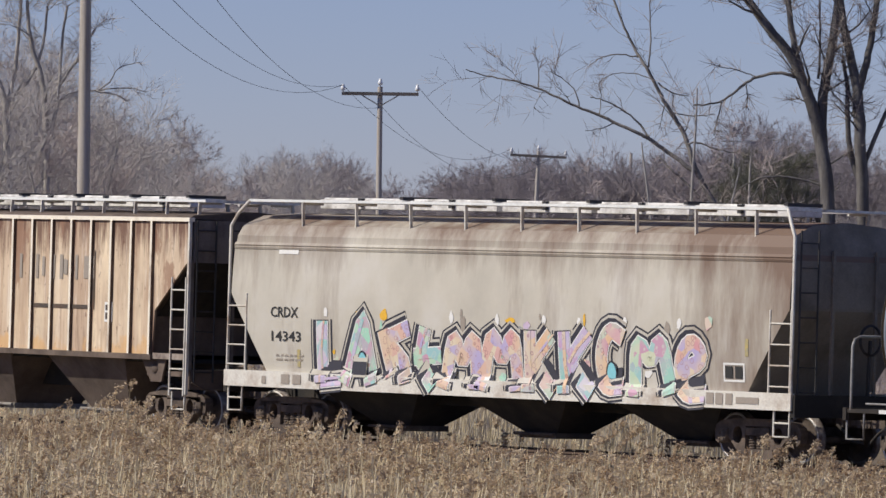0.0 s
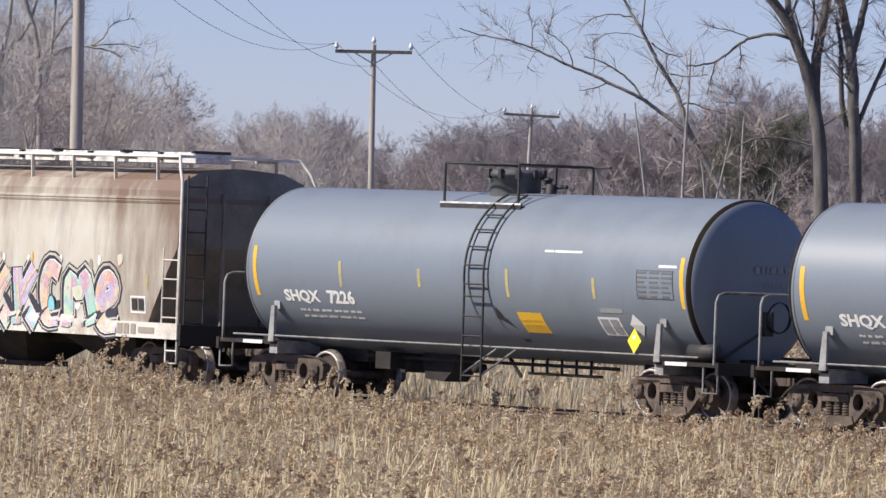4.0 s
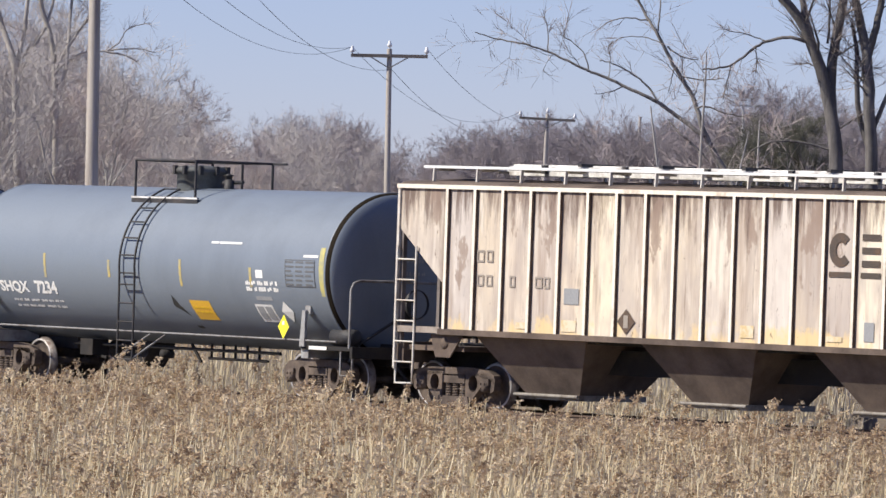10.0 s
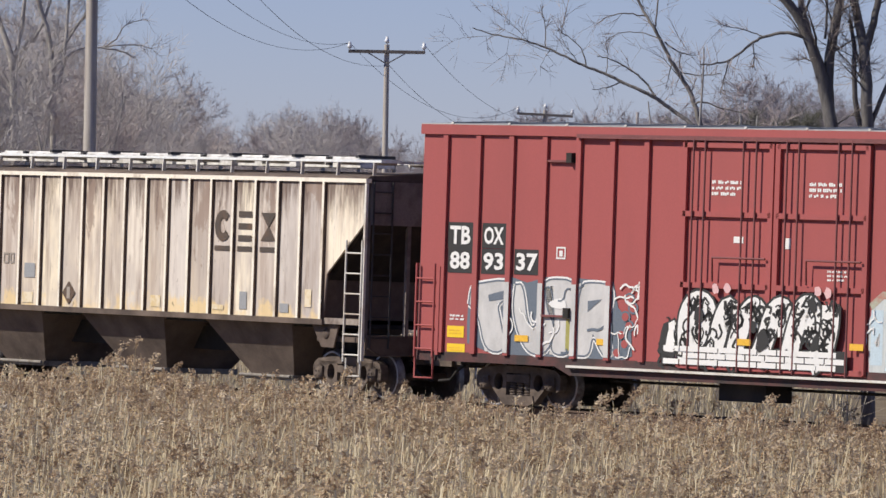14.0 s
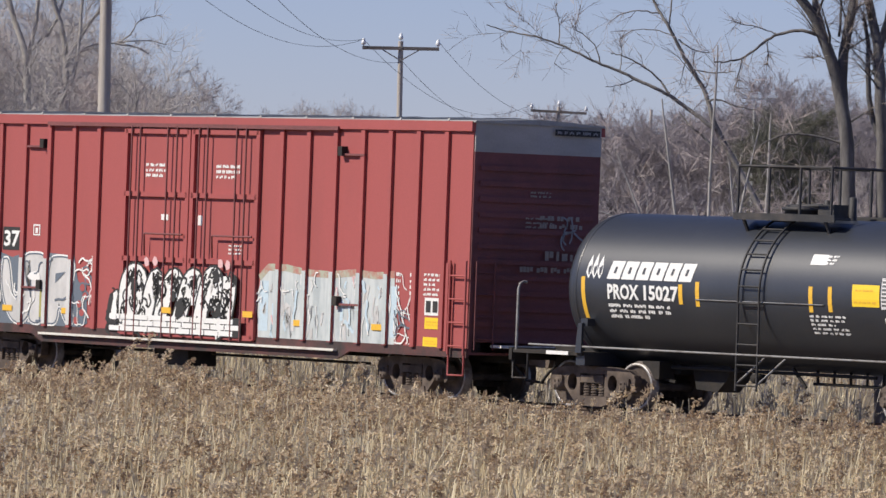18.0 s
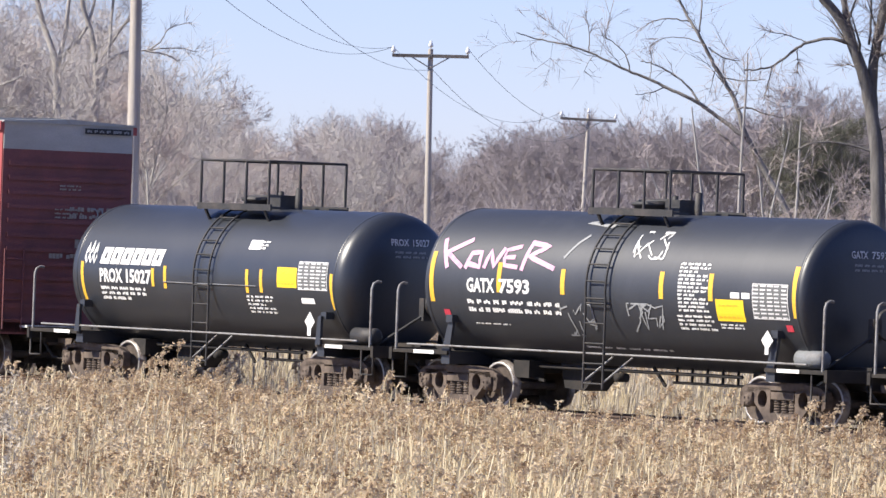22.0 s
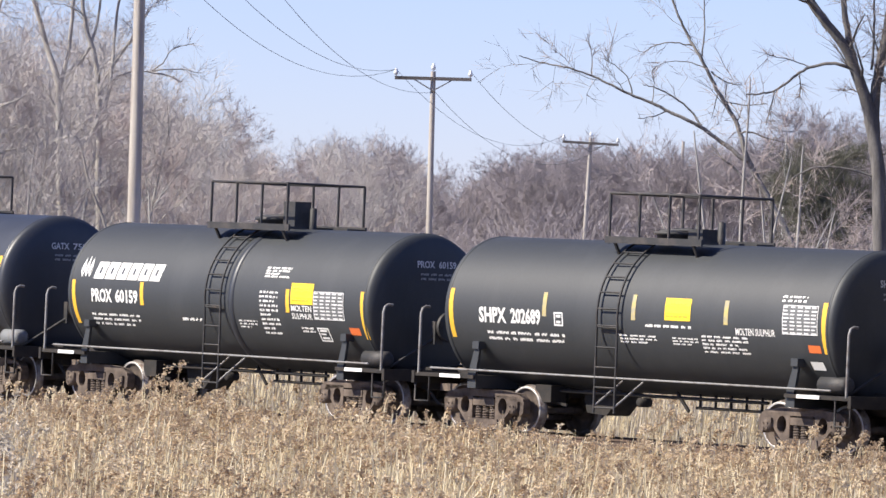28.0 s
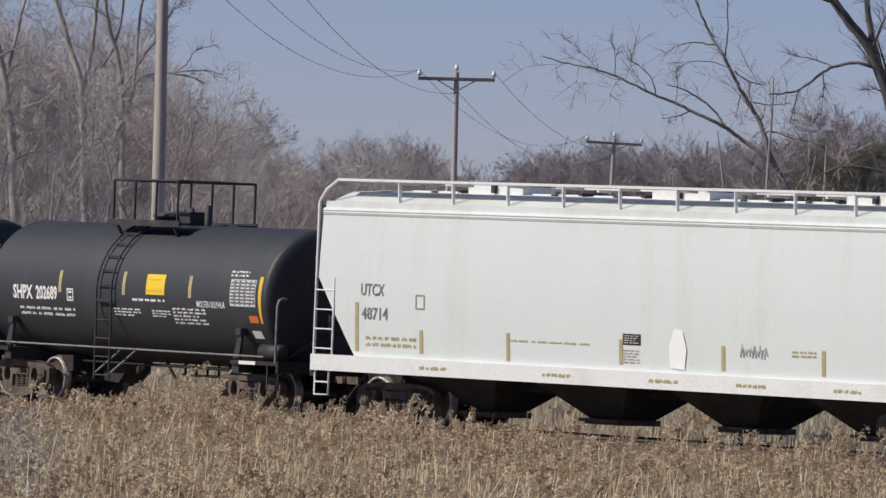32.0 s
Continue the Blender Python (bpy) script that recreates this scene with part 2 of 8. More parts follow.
def panelled(name, tones, brown, dark, ochre, worn=0.5):
    """Hopper side sheets, each weathered in its own way: a tone by Random, soft vertical streaks, rust under the roof, ochre blotches low down."""
    mat = bpy.data.materials.new(name)
    mat.use_nodes = True
    nt = mat.node_tree
    b = nt.nodes["Principled BSDF"]
    b.inputs["Roughness"].default_value = 0.8
    info = nt.nodes.new("ShaderNodeObjectInfo")
    co = nt.nodes.new("ShaderNodeTexCoord").outputs["Object"]
    sc = nt.nodes.new("ShaderNodeVectorMath")
    sc.operation = "SCALE"
    sc.inputs[3].default_value = 37.0
    nt.links.new(info.outputs["Random"], sc.inputs[0])
    off = nt.nodes.new("ShaderNodeVectorMath")
    off.operation = "ADD"
    nt.links.new(co, off.inputs[0])
    nt.links.new(sc.outputs[0], off.inputs[1])
    off = off.outputs[0]
    sep = nt.nodes.new("ShaderNodeSeparateXYZ")
    nt.links.new(co, sep.inputs[0])

    def grade(z0, z1):
        g = nt.nodes.new("ShaderNodeMapRange")
        g.inputs[1].default_value, g.inputs[2].default_value = z0, z1
        nt.links.new(sep.outputs[2], g.inputs[0])
        return g.outputs[0]

    def plus(a, k, c):
        m = nt.nodes.new("ShaderNodeMath")
        m.operation = "MULTIPLY_ADD"
        nt.links.new(a, m.inputs[0])
        m.inputs[1].default_value = k
        nt.links.new(c, m.inputs[2])
        return m.outputs[0]

    def grey(v):
        return (v, v, v)
    n = len(tones)
    col = ramp(nt, info.outputs["Random"], [(i / (n - 1), c) for i, c in enumerate(tones)])
    cloud = noisy(nt, 0.9, 4, 0.6, off, (1.2, 1, 0.5))
    col = mix(nt, ramp(nt, cloud, [(0.42, grey(0)), (0.62, grey(0.8))]), col, tuple(c * 0.55 + d * 0.32 for c, d in zip(tones[1], brown)))
    streak = noisy(nt, 2.0, 6, 0.65, off, (2.6, 1, 0.16))
    col = mix(nt, ramp(nt, streak, [(worn - 0.02, grey(0)), (worn + 0.2, grey(0.72))]), col, brown)
    pale = noisy(nt, 2.4, 5, 0.6, off, (2.2, 1, 0.3))
    col = mix(nt, ramp(nt, pale, [(0.55, grey(0)), (0.72, grey(0.55))]), col, (0.86, 0.8, 0.7))
    drip = plus(grade(0.35, 1.36), 0.26, noisy(nt, 3.0, 6, 0.7, off, (2.0, 1, 0.22)))
    col = mix(nt, ramp(nt, drip, [(worn + 0.07, grey(0)), (worn + 0.28, grey(0.9))]), col, dark)
    blot = plus(grade(-0.7, -1.36), 0.34, noisy(nt, 1.9, 4, 0.6, off, (1, 1, 0.8)))
    col = mix(nt, ramp(nt, blot, [(0.72, grey(0)), (0.84, grey(0.7))]), col, ochre)
    chips = noisy(nt, 7.0, 6, 0.7, off, (1.4, 1, 0.6))
    col = mix(nt, ramp(nt, chips, [(worn + 0.14, grey(0)), (worn + 0.2, grey(0.8))]), col, dark)
    # paint peeled off in ragged sheets
    peel = plus(grade(-0.9, 0.9), 0.12, noisy(nt, 1.1, 7, 0.62, off, (1.3, 1, 0.55)))
    col = mix(nt, ramp(nt, peel, [(worn + 0.2, grey(0)), (worn + 0.225, grey(0.7)), (worn + 0.32, grey(0.9))]), col, tuple(0.7 * a + 0.3 * b for a, b in zip(brown, dark)))
    # patchy rust brown along the seams, painting in the shade line beside each rib
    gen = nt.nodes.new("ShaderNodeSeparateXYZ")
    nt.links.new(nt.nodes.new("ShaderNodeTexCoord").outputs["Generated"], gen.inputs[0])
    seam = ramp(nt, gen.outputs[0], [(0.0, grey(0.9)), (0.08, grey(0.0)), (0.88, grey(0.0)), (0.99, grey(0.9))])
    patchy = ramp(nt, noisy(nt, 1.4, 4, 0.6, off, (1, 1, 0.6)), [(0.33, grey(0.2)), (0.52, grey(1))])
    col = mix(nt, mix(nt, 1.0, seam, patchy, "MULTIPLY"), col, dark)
    nt.links.new(col, b.inputs["Base Color"])
    bp = nt.nodes.new("ShaderNodeBump")
    bp.inputs["Strength"].default_value, bp.inputs["Distance"].default_value = 0.4, 0.01
    nt.links.new(streak, bp.inputs["Height"])
    nt.links.new(bp.outputs[0], b.inputs["Normal"])
    return mat


def spray(name, colours, scale, rings=None):
    """Spray paint in patches of several colours, with rings dabbed over them."""
    mat = bpy.data.materials.new(name)
    mat.use_nodes = True
    nt = mat.node_tree
    b = nt.nodes["Principled BSDF"]
    b.inputs["Roughness"].default_value = 0.6
    co = nt.nodes.new("ShaderNodeTexCoord").outputs["Object"]
    v = nt.nodes.new("ShaderNodeTexVoronoi")
    v.inputs["Scale"].default_value = scale
    nt.links.new(co, v.inputs[0])
    bw = nt.nodes.new("ShaderNodeSeparateColor")
    nt.links.new(v.outputs["Color"], bw.inputs[0])
    n = len(colours)
    col = ramp(nt, bw.outputs[0], [(i / n, c) for i, c in enumerate(colours)])
    big = noisy(nt, 1.3, 3, 0.5, co)
    col = mix(nt, ramp(nt, big, [(0.42, (0, 0, 0)), (0.6, (0.75, 0.75, 0.75))]), col, colours[0])
    if rings:
        dots = nt.nodes.new("ShaderNodeTexVoronoi")
        dots.inputs["Scale"].default_value = 6.5
        nt.links.new(co, dots.inputs[0])
        ring = ramp(nt, dots.outputs["Distance"], [(0.0, (0.5, 0.5, 0.5)), (0.14, (0, 0, 0)), (0.24, (0, 0, 0)), (0.3, (0.75, 0.75, 0.75)), (0.38, (0, 0, 0))])
        col = mix(nt, ring, col, rings)
    nt.links.new(col, b.inputs["Base Color"])
    return mat


M["faded"] = stained("faded_hopper_paint", (0.54, 0.51, 0.44), (0.19, 0.13, 0.098), (3.2, 4.2), (4.2, 8.0))
M["cleanwhite"] = stained("white_hopper_paint", (0.7, 0.75, 0.735), (0.58, 0.59, 0.55), (3.9, 4.8), (7.5, 13.0), 0.5, 0.12)
M["panel"] = panelled("weathered_cream_sheets", [(0.9, 0.81, 0.63), (0.62, 0.57, 0.53), (0.88, 0.79, 0.63), (0.5, 0.42, 0.35), (0.92, 0.82, 0.62), (0.57, 0.5, 0.44), (0.84, 0.72, 0.54)], (0.36, 0.27, 0.215), (0.13, 0.085, 0.068), (0.8, 0.6, 0.28))
M["rustpanel"] = panelled("rusty_cream_sheets", [(0.82, 0.68, 0.49), (0.66, 0.53, 0.39), (0.88, 0.76, 0.55), (0.54, 0.4, 0.29), (0.78, 0.63, 0.44)], (0.37, 0.22, 0.145), (0.13, 0.06, 0.042), (0.66, 0.4, 0.17), 0.48)
M["dirtysill"] = material("dirty_cream_sill", (0.36, 0.31, 0.265), 0.85, 0.0, (0.17, 0.13, 0.11), 3.0, (0.4, 0.65))
M["endsteel"] = material("dusty_end_steel", (0.2, 0.175, 0.165), 0.85, 0.0, (0.1, 0.08, 0.07), 2.0)
# dark brown rib webs: the shade on them is put into the colour
M["ribweb"] = material("shaded_rib_web", (0.12, 0.085, 0.066), 0.9, 0.0, (0.24, 0.17, 0.12), 3.0, (0.45, 0.7), (1, 1, 0.5))
M["rib"] = material("cream_rib_paint", (0.86, 0.8, 0.68), 0.7, 0.0, (0.3, 0.2, 0.13), 2.0, (0.55, 0.8), (1, 1, 0.4))
M["slope"] = material("grimy_slope_sheet", (0.165, 0.125, 0.1), 0.9, 0.0, (0.065, 0.048, 0.04), 1.0, (0.4, 0.7))
M["endred"] = material("dark_red_end", (0.205, 0.068, 0.068), 0.7, 0.0, (0.14, 0.054, 0.054), 1.0)
M["roofgrey"] = material("galvanised_roof", (0.4, 0.4, 0.38), 0.55, 0.2, (0.28, 0.27, 0.25), 1.2)
# side sill in a darker red than the sides, its shade put into the colour
M["sillred"] = material("shaded_red_sill", (0.12, 0.045, 0.043), 0.8, 0.0, (0.045, 0.034, 0.033), 1.3, (0.35, 0.6))
M["capgrey"] = material("weathered_end_cap", (0.5, 0.49, 0.46), 0.75, 0.0, (0.33, 0.32, 0.3), 0.9, (0.4, 0.75), (1, 0.4, 1))
M["pastel"] = spray("pastel_spray", [(0.67, 0.583, 0.467), (0.611, 0.321, 0.408), (0.407, 0.639, 0.494), (0.546, 0.401, 0.633), (0.726, 0.494, 0.32)], 3.6, (0.3, 0.12, 0.2))
M["peach"] = spray("peach_spray", [(0.71, 0.55, 0.391), (0.643, 0.324, 0.353), (0.712, 0.639, 0.48), (0.468, 0.41, 0.642)], 3.6, (0.36, 0.16, 0.18))
M["lilac"] = spray("lilac_spray", [(0.511, 0.453, 0.656), (0.661, 0.647, 0.661), (0.585, 0.266, 0.469), (0.309, 0.57, 0.541)], 3.6, (0.64, 0.62, 0.62))
M["pinkwhite"] = material("pale_pink_spray", (0.7, 0.45, 0.45), 0.7, bump=0)
M["mint"] = spray("mint_spray", [(0.375, 0.665, 0.52), (0.632, 0.661, 0.487), (0.329, 0.561, 0.59), (0.576, 0.344, 0.46)], 3.6, (0.62, 0.64, 0.58))
M["silver"] = material("silver_spray", (0.5, 0.5, 0.49), 0.5, 0.0, (0.64, 0.635, 0.62), 2.2, (0.4, 0.65), (1, 1, 0.5), grain=0.08, bump=0)
M["bluesilver"] = material("blue_silver_spray", (0.41, 0.46, 0.47), 0.6, 0.0, (0.57, 0.61, 0.605), 3.0, (0.4, 0.62), (1.5, 1, 0.25), grain=0.1, grain_scale=9, bump=0)
M["mintolive"] = material("olive_mint_overspray", (0.4, 0.42, 0.33), 0.75, 0.0, (0.42, 0.2, 0.16), 3.0, (0.45, 0.6), bump=0)
M["skyblue"] = material("pale_blue_spray", (0.5, 0.62, 0.69), 0.7, bump=0)
M["slate"] = material("slate_spray", (0.13, 0.16, 0.2), 0.7, bump=0)
M["ink"] = material("blue_black_spray", (0.03, 0.03, 0.045), 0.65, bump=0)
M["cyan"] = material("cyan_spray", (0.25, 0.6, 0.68), 0.7, bump=0)
M["pink"] = material("pink_spray", (0.72, 0.4, 0.57), 0.7, 0.0, (0.42, 0.24, 0.35), 5.0, (0.5, 0.7), bump=0)
M["orange"] = material("orange_label", (0.7, 0.16, 0.04), 0.6, bump=0)
M["olive"] = material("olive_spray", (0.35, 0.33, 0.1), 0.7, bump=0)
M["amber"] = material("amber_reflector", (0.8, 0.47, 0.05), 0.4, bump=0)
M["fadedamber"] = material("faded_amber", (0.52, 0.41, 0.14), 0.6, 0.0, (0.36, 0.33, 0.22), 7.0, (0.4, 0.6), bump=0)
M["ochre"] = material("ochre_touch_up", (0.64, 0.5, 0.27), 0.75, 0.0, (0.72, 0.63, 0.47), 5.0, (0.4, 0.55), bump=0)
M["greylabel"] = material("grey_label", (0.3, 0.31, 0.32), 0.7, bump=0)
M["faint"] = material("worn_lettering", (0.33, 0.29, 0.25), 0.8, bump=0)
M["stencil"] = material("dusty_stencil_ground", (0.13, 0.135, 0.14), 0.7, bump=0)
M["wornblack"] = material("worn_black_lettering", (0.13, 0.14, 0.135), 0.7, 0.0, (0.3, 0.32, 0.31), 8.0, (0.45, 0.65), bump=0)
M["redp"] = material("red_label", (0.6, 0.05, 0.08), 0.6, bump=0)

# ---- ground, embankment and track ----
US = np.arange(-400, 401, 2.0)
TR = np.array([track(u) for u in US])


def beside(x, y):
    """Distance along the track and to its side (towards the woods positive) of places x, y."""
    x, y = np.atleast_1d(x).astype(float), np.atleast_1d(y).astype(float)
    i = np.argmin((x[:, None] - TR[None, :, 0]) ** 2 + (y[:, None] - TR[None, :, 1]) ** 2, axis=1)
    c, s = np.cos(TR[i, 2]), np.sin(TR[i, 2])
    dx, dy = x - TR[i, 0], y - TR[i, 1]
    return US[i] + dx * c + dy * s, -dx * s + dy * c


def at_track(u, side, z):
    x, y, th = track(u)
    return Vector((x - side * math.sin(th), y + side * math.cos(th), z))


LOW = -1.75


def ground_z(x, y):
    u, s = beside(x, y)
    d = np.abs(s)
    z = np.interp(d, [0, 1.5, 2.0, 4.5, 6.5], [-0.36, -0.36, -0.5, -1.5, LOW])
    return np.where(d > 25, LOW, z)


def make_ground():
    near = np.concatenate([np.arange(-160, 160.1, 2.0)])
    far = np.array([200, 260, 350, 500, 800, 1300, 2200, 4200.0])
    ax = np.concatenate([-far[::-1], near, far])
    X, Y = np.meshgrid(ax, ax + 0.0, indexing="ij")
    z = ground_z(X.ravel(), Y.ravel())
    n = len(ax)
    v = np.stack([X.ravel(), Y.ravel(), z], 1)
    i, j = np.meshgrid(np.arange(n - 1), np.arange(n - 1), indexing="ij")
    a = (i * n + j).ravel()
    f = np.stack([a, a + n, a + n + 1, a + 1], 1)
    me = bpy.data.meshes.new("ground")
    me.from_pydata(v.tolist(), [], f.tolist())
    me.materials.append(M["ground"])
    tagged(new("ground", me), "flat marshy ground of brown soil and dead grass", "ground", kind="structure")


make_ground()


def along(profile, u0, u1, step):
    """Draws a profile of (side, z) points along the track."""
    g = Geo()
    us = np.arange(u0, u1 + 0.01, step)
    n = len(profile)
    v = [at_track(u, s, z) for u in us for s, z in profile]
    f = [(i * n + j, i * n + (j + 1) % n, (i + 1) * n + (j + 1) % n, (i + 1) * n + j) for i in range(len(us) - 1) for j in range(n)]
    return g.add(v, f)


def make_track():
    road = tagged(new("railway_track"), "single curved railway track on a low ballasted bank", "track", kind="structure")
    part("ballast_bed", along([(-2.3, -0.75), (-1.7, -0.3), (1.7, -0.3), (2.3, -0.75)], -220, 220, 2.0), M["ballast"], road)
    head = [(-0.07, -0.18), (-0.07, -0.165), (-0.012, -0.15), (-0.012, -0.045), (-0.037, -0.035), (-0.037, 0.0),
            (0.037, 0.0), (0.037, -0.035), (0.012, -0.045), (0.012, -0.15), (0.07, -0.165), (0.07, -0.18)]
    for side in (-0.755, 0.755):
        part("rail", along([(a + side, z) for a, z in head], -220, 220, 2.0), M["rail"], road)
    tie = Geo().box(-0.11, 0.11, -1.3, 1.3, -0.36, -0.185).mesh("tie", M["tie"])
    for i in range(-72, 73):
        u = i * 0.56
        part("tie", tie, None, road, at=Matrix.Translation(at_track(u, 0, 0)) @ Matrix.Rotation(track(u)[2], 4, "Z"))
    rest = Geo()
    for i in list(range(-380, -72)) + list(range(73, 380)):
        u = i * 0.56
        rest.box(-0.11, 0.11, -1.3, 1.3, -0.36, -0.185, Matrix.Translation(at_track(u, 0, 0)) @ Matrix.Rotation(track(u)[2], 4, "Z"))
    tagged(part("distant_ties", rest, M["tie"], road), kind="stuff")


make_track()

# ---- rolling stock: common parts ----
CARS, WHEELS = [], []


def car(name, centre, half, label, category):
    ob = tagged(new(name), label, category, "goods train")
    CARS.append((ob, centre, half))
    return ob


def flat(y):
    return lambda x, z: (x, y, z)


def round_side(r, zc, inner=None):
    """The near side of a tank; markings laid out on the inner shell are carried out to the jacket."""
    r0, zc0 = inner or (r, zc)

    def on(x, z):
        y, y0 = math.sqrt(max(0.0004, r * r - (z - zc) ** 2)), math.sqrt(max(0.0004, r0 * r0 - (z - zc0) ** 2))
        return (x + 1.2 * (y - y0), -y, z)
    return on


def end_face(xe, s=1):
    """The end of a car: x of the drawing runs along the car's width."""
    return lambda x, z: (xe, s * x, z)


class Drawing(Geo):
    """Flat shapes laid on a surface, a few millimetres proud of it."""

    def __init__(self, on, proud=0.006):
        self.v, self.f, self.s = [], [], []
        self.on, self.proud = on, proud

    def put(self, x, z):
        p = Vector(self.on(x, z))
        e = 0.01
        n = (Vector(self.on(x + e, z)) - p).cross(Vector(self.on(x, z + e)) - p)
        n.normalize()
        return p + n * self.proud

    def rect(self, x0, x1, z0, z1, lean=0.0):
        n = max(1, int(abs(z1 - z0) / 0.12))
        v = []
        for i in range(n + 1):
            z = z0 + (z1 - z0) * i / n
            dx = lean * (z - z0)
            v += [self.put(x0 + dx, z), self.put(x1 + dx, z)]
        return self.add(v, [(2 * i, 2 * i + 1, 2 * i + 3, 2 * i + 2) for i in range(n)])

    def poly(self, pts):
        return self.add([self.put(x, z) for x, z in pts], [tuple(range(len(pts)))])

    def ring(self, x0, x1, z0, z1, w):
        return self.rect(x0, x1, z0, z0 + w).rect(x0, x1, z1 - w, z1).rect(x0, x0 + w, z0 + w, z1 - w).rect(x1 - w, x1, z0 + w, z1 - w)

    def stroke(self, pts, w):
        """A brush stroke along points, with square ends and mitred corners."""
        full = []
        for a, b in zip(pts[:-1], pts[1:]):
            m = max(1, int(math.hypot(b[0] - a[0], b[1] - a[1]) / 0.12))
            full += [(a[0] + (b[0] - a[0]) * j / m, a[1] + (b[1] - a[1]) * j / m) for j in range(m)]
        pts = full + [pts[-1]]
        left, right = [], []
        for i, (x, z) in enumerate(pts):
            a, b = pts[max(i - 1, 0)], pts[min(i + 1, len(pts) - 1)]
            dx, dz = b[0] - a[0], b[1] - a[1]
            k = w / 2 / max(1e-6, math.hypot(dx, dz))
            left.append(self.put(x - dz * k, z + dx * k))
            right.append(self.put(x + dz * k, z - dx * k))
        n = len(pts)
        return self.add(left + right, [(i, i + 1, n + i + 1, n + i) for i in range(n - 1)])

    def blob(self, x, z, rx, rz, n=14, rnd=0.0):
        pts = []
        for i in range(n):
            k = 1 + random.uniform(-rnd, rnd)
            pts.append((x + rx * k * math.cos(2 * math.pi * i / n), z + rz * k * math.sin(2 * math.pi * i / n)))
        return self.poly(pts)

    def words(self, x0, x1, z0, z1, rows, fill=0.62, seed=1):
        """Rows of small writing as broken bars."""
        rnd = random.Random(seed)
        h = (z1 - z0) / rows
        for r in range(rows):
            x = x0
            end = x1 if r % 3 != 2 else x0 + (x1 - x0) * rnd.uniform(0.55, 0.95)
            while x < end - 0.02:
                w = min(rnd.uniform(0.07, 0.26) * (x1 - x0) ** 0.5, end - x)
                # each word in strokes as wide as its letters
                lo, hi = z1 - (r + 1) * h + h * (1 - fill) / 2, z1 - r * h - h * (1 - fill) / 2
                n = max(1, round(w / max(0.03, (hi - lo) * 0.75)))
                for i in range(n):
                    a = x + w * i / n
                    cut = (hi - lo) * rnd.choice((0.0, 0.0, 0.2, 0.3))
                    self.rect(a, a + w / n * 0.86, lo + (cut if i % 2 else 0), hi - (0 if i % 2 else cut))
                x += w + rnd.uniform(0.03, 0.07) * (x1 - x0) ** 0.5
        return self


def letters(text, x0, x1, z0, z1, on, mat, parent, name="lettering", bold=0.012, label="", proud=0.008):
    """Writing in the built-in font, fitted to a box on a surface."""
    cu = bpy.data.curves.new("text", "FONT")
    cu.body, cu.offset, cu.resolution_u = text, bold, 2
    tmp = new("text", cu)
    me = bpy.data.meshes.new_from_object(tmp)
    bpy.data.objects.remove(tmp)
    bpy.data.curves.remove(cu)
    co = np.array([v.co[:] for v in me.vertices])
    lo, hi = co.min(0), co.max(0)
    d = Drawing(on, proud)
    v = [d.put(x0 + (c[0] - lo[0]) / (hi[0] - lo[0]) * (x1 - x0), z0 + (c[1] - lo[1]) / (hi[1] - lo[1]) * (z1 - z0)) for c in co]
    d.add(v, [tuple(p.vertices) for p in me.polygons])
    bpy.data.meshes.remove(me)
    return part(name, d, mat, parent, label)


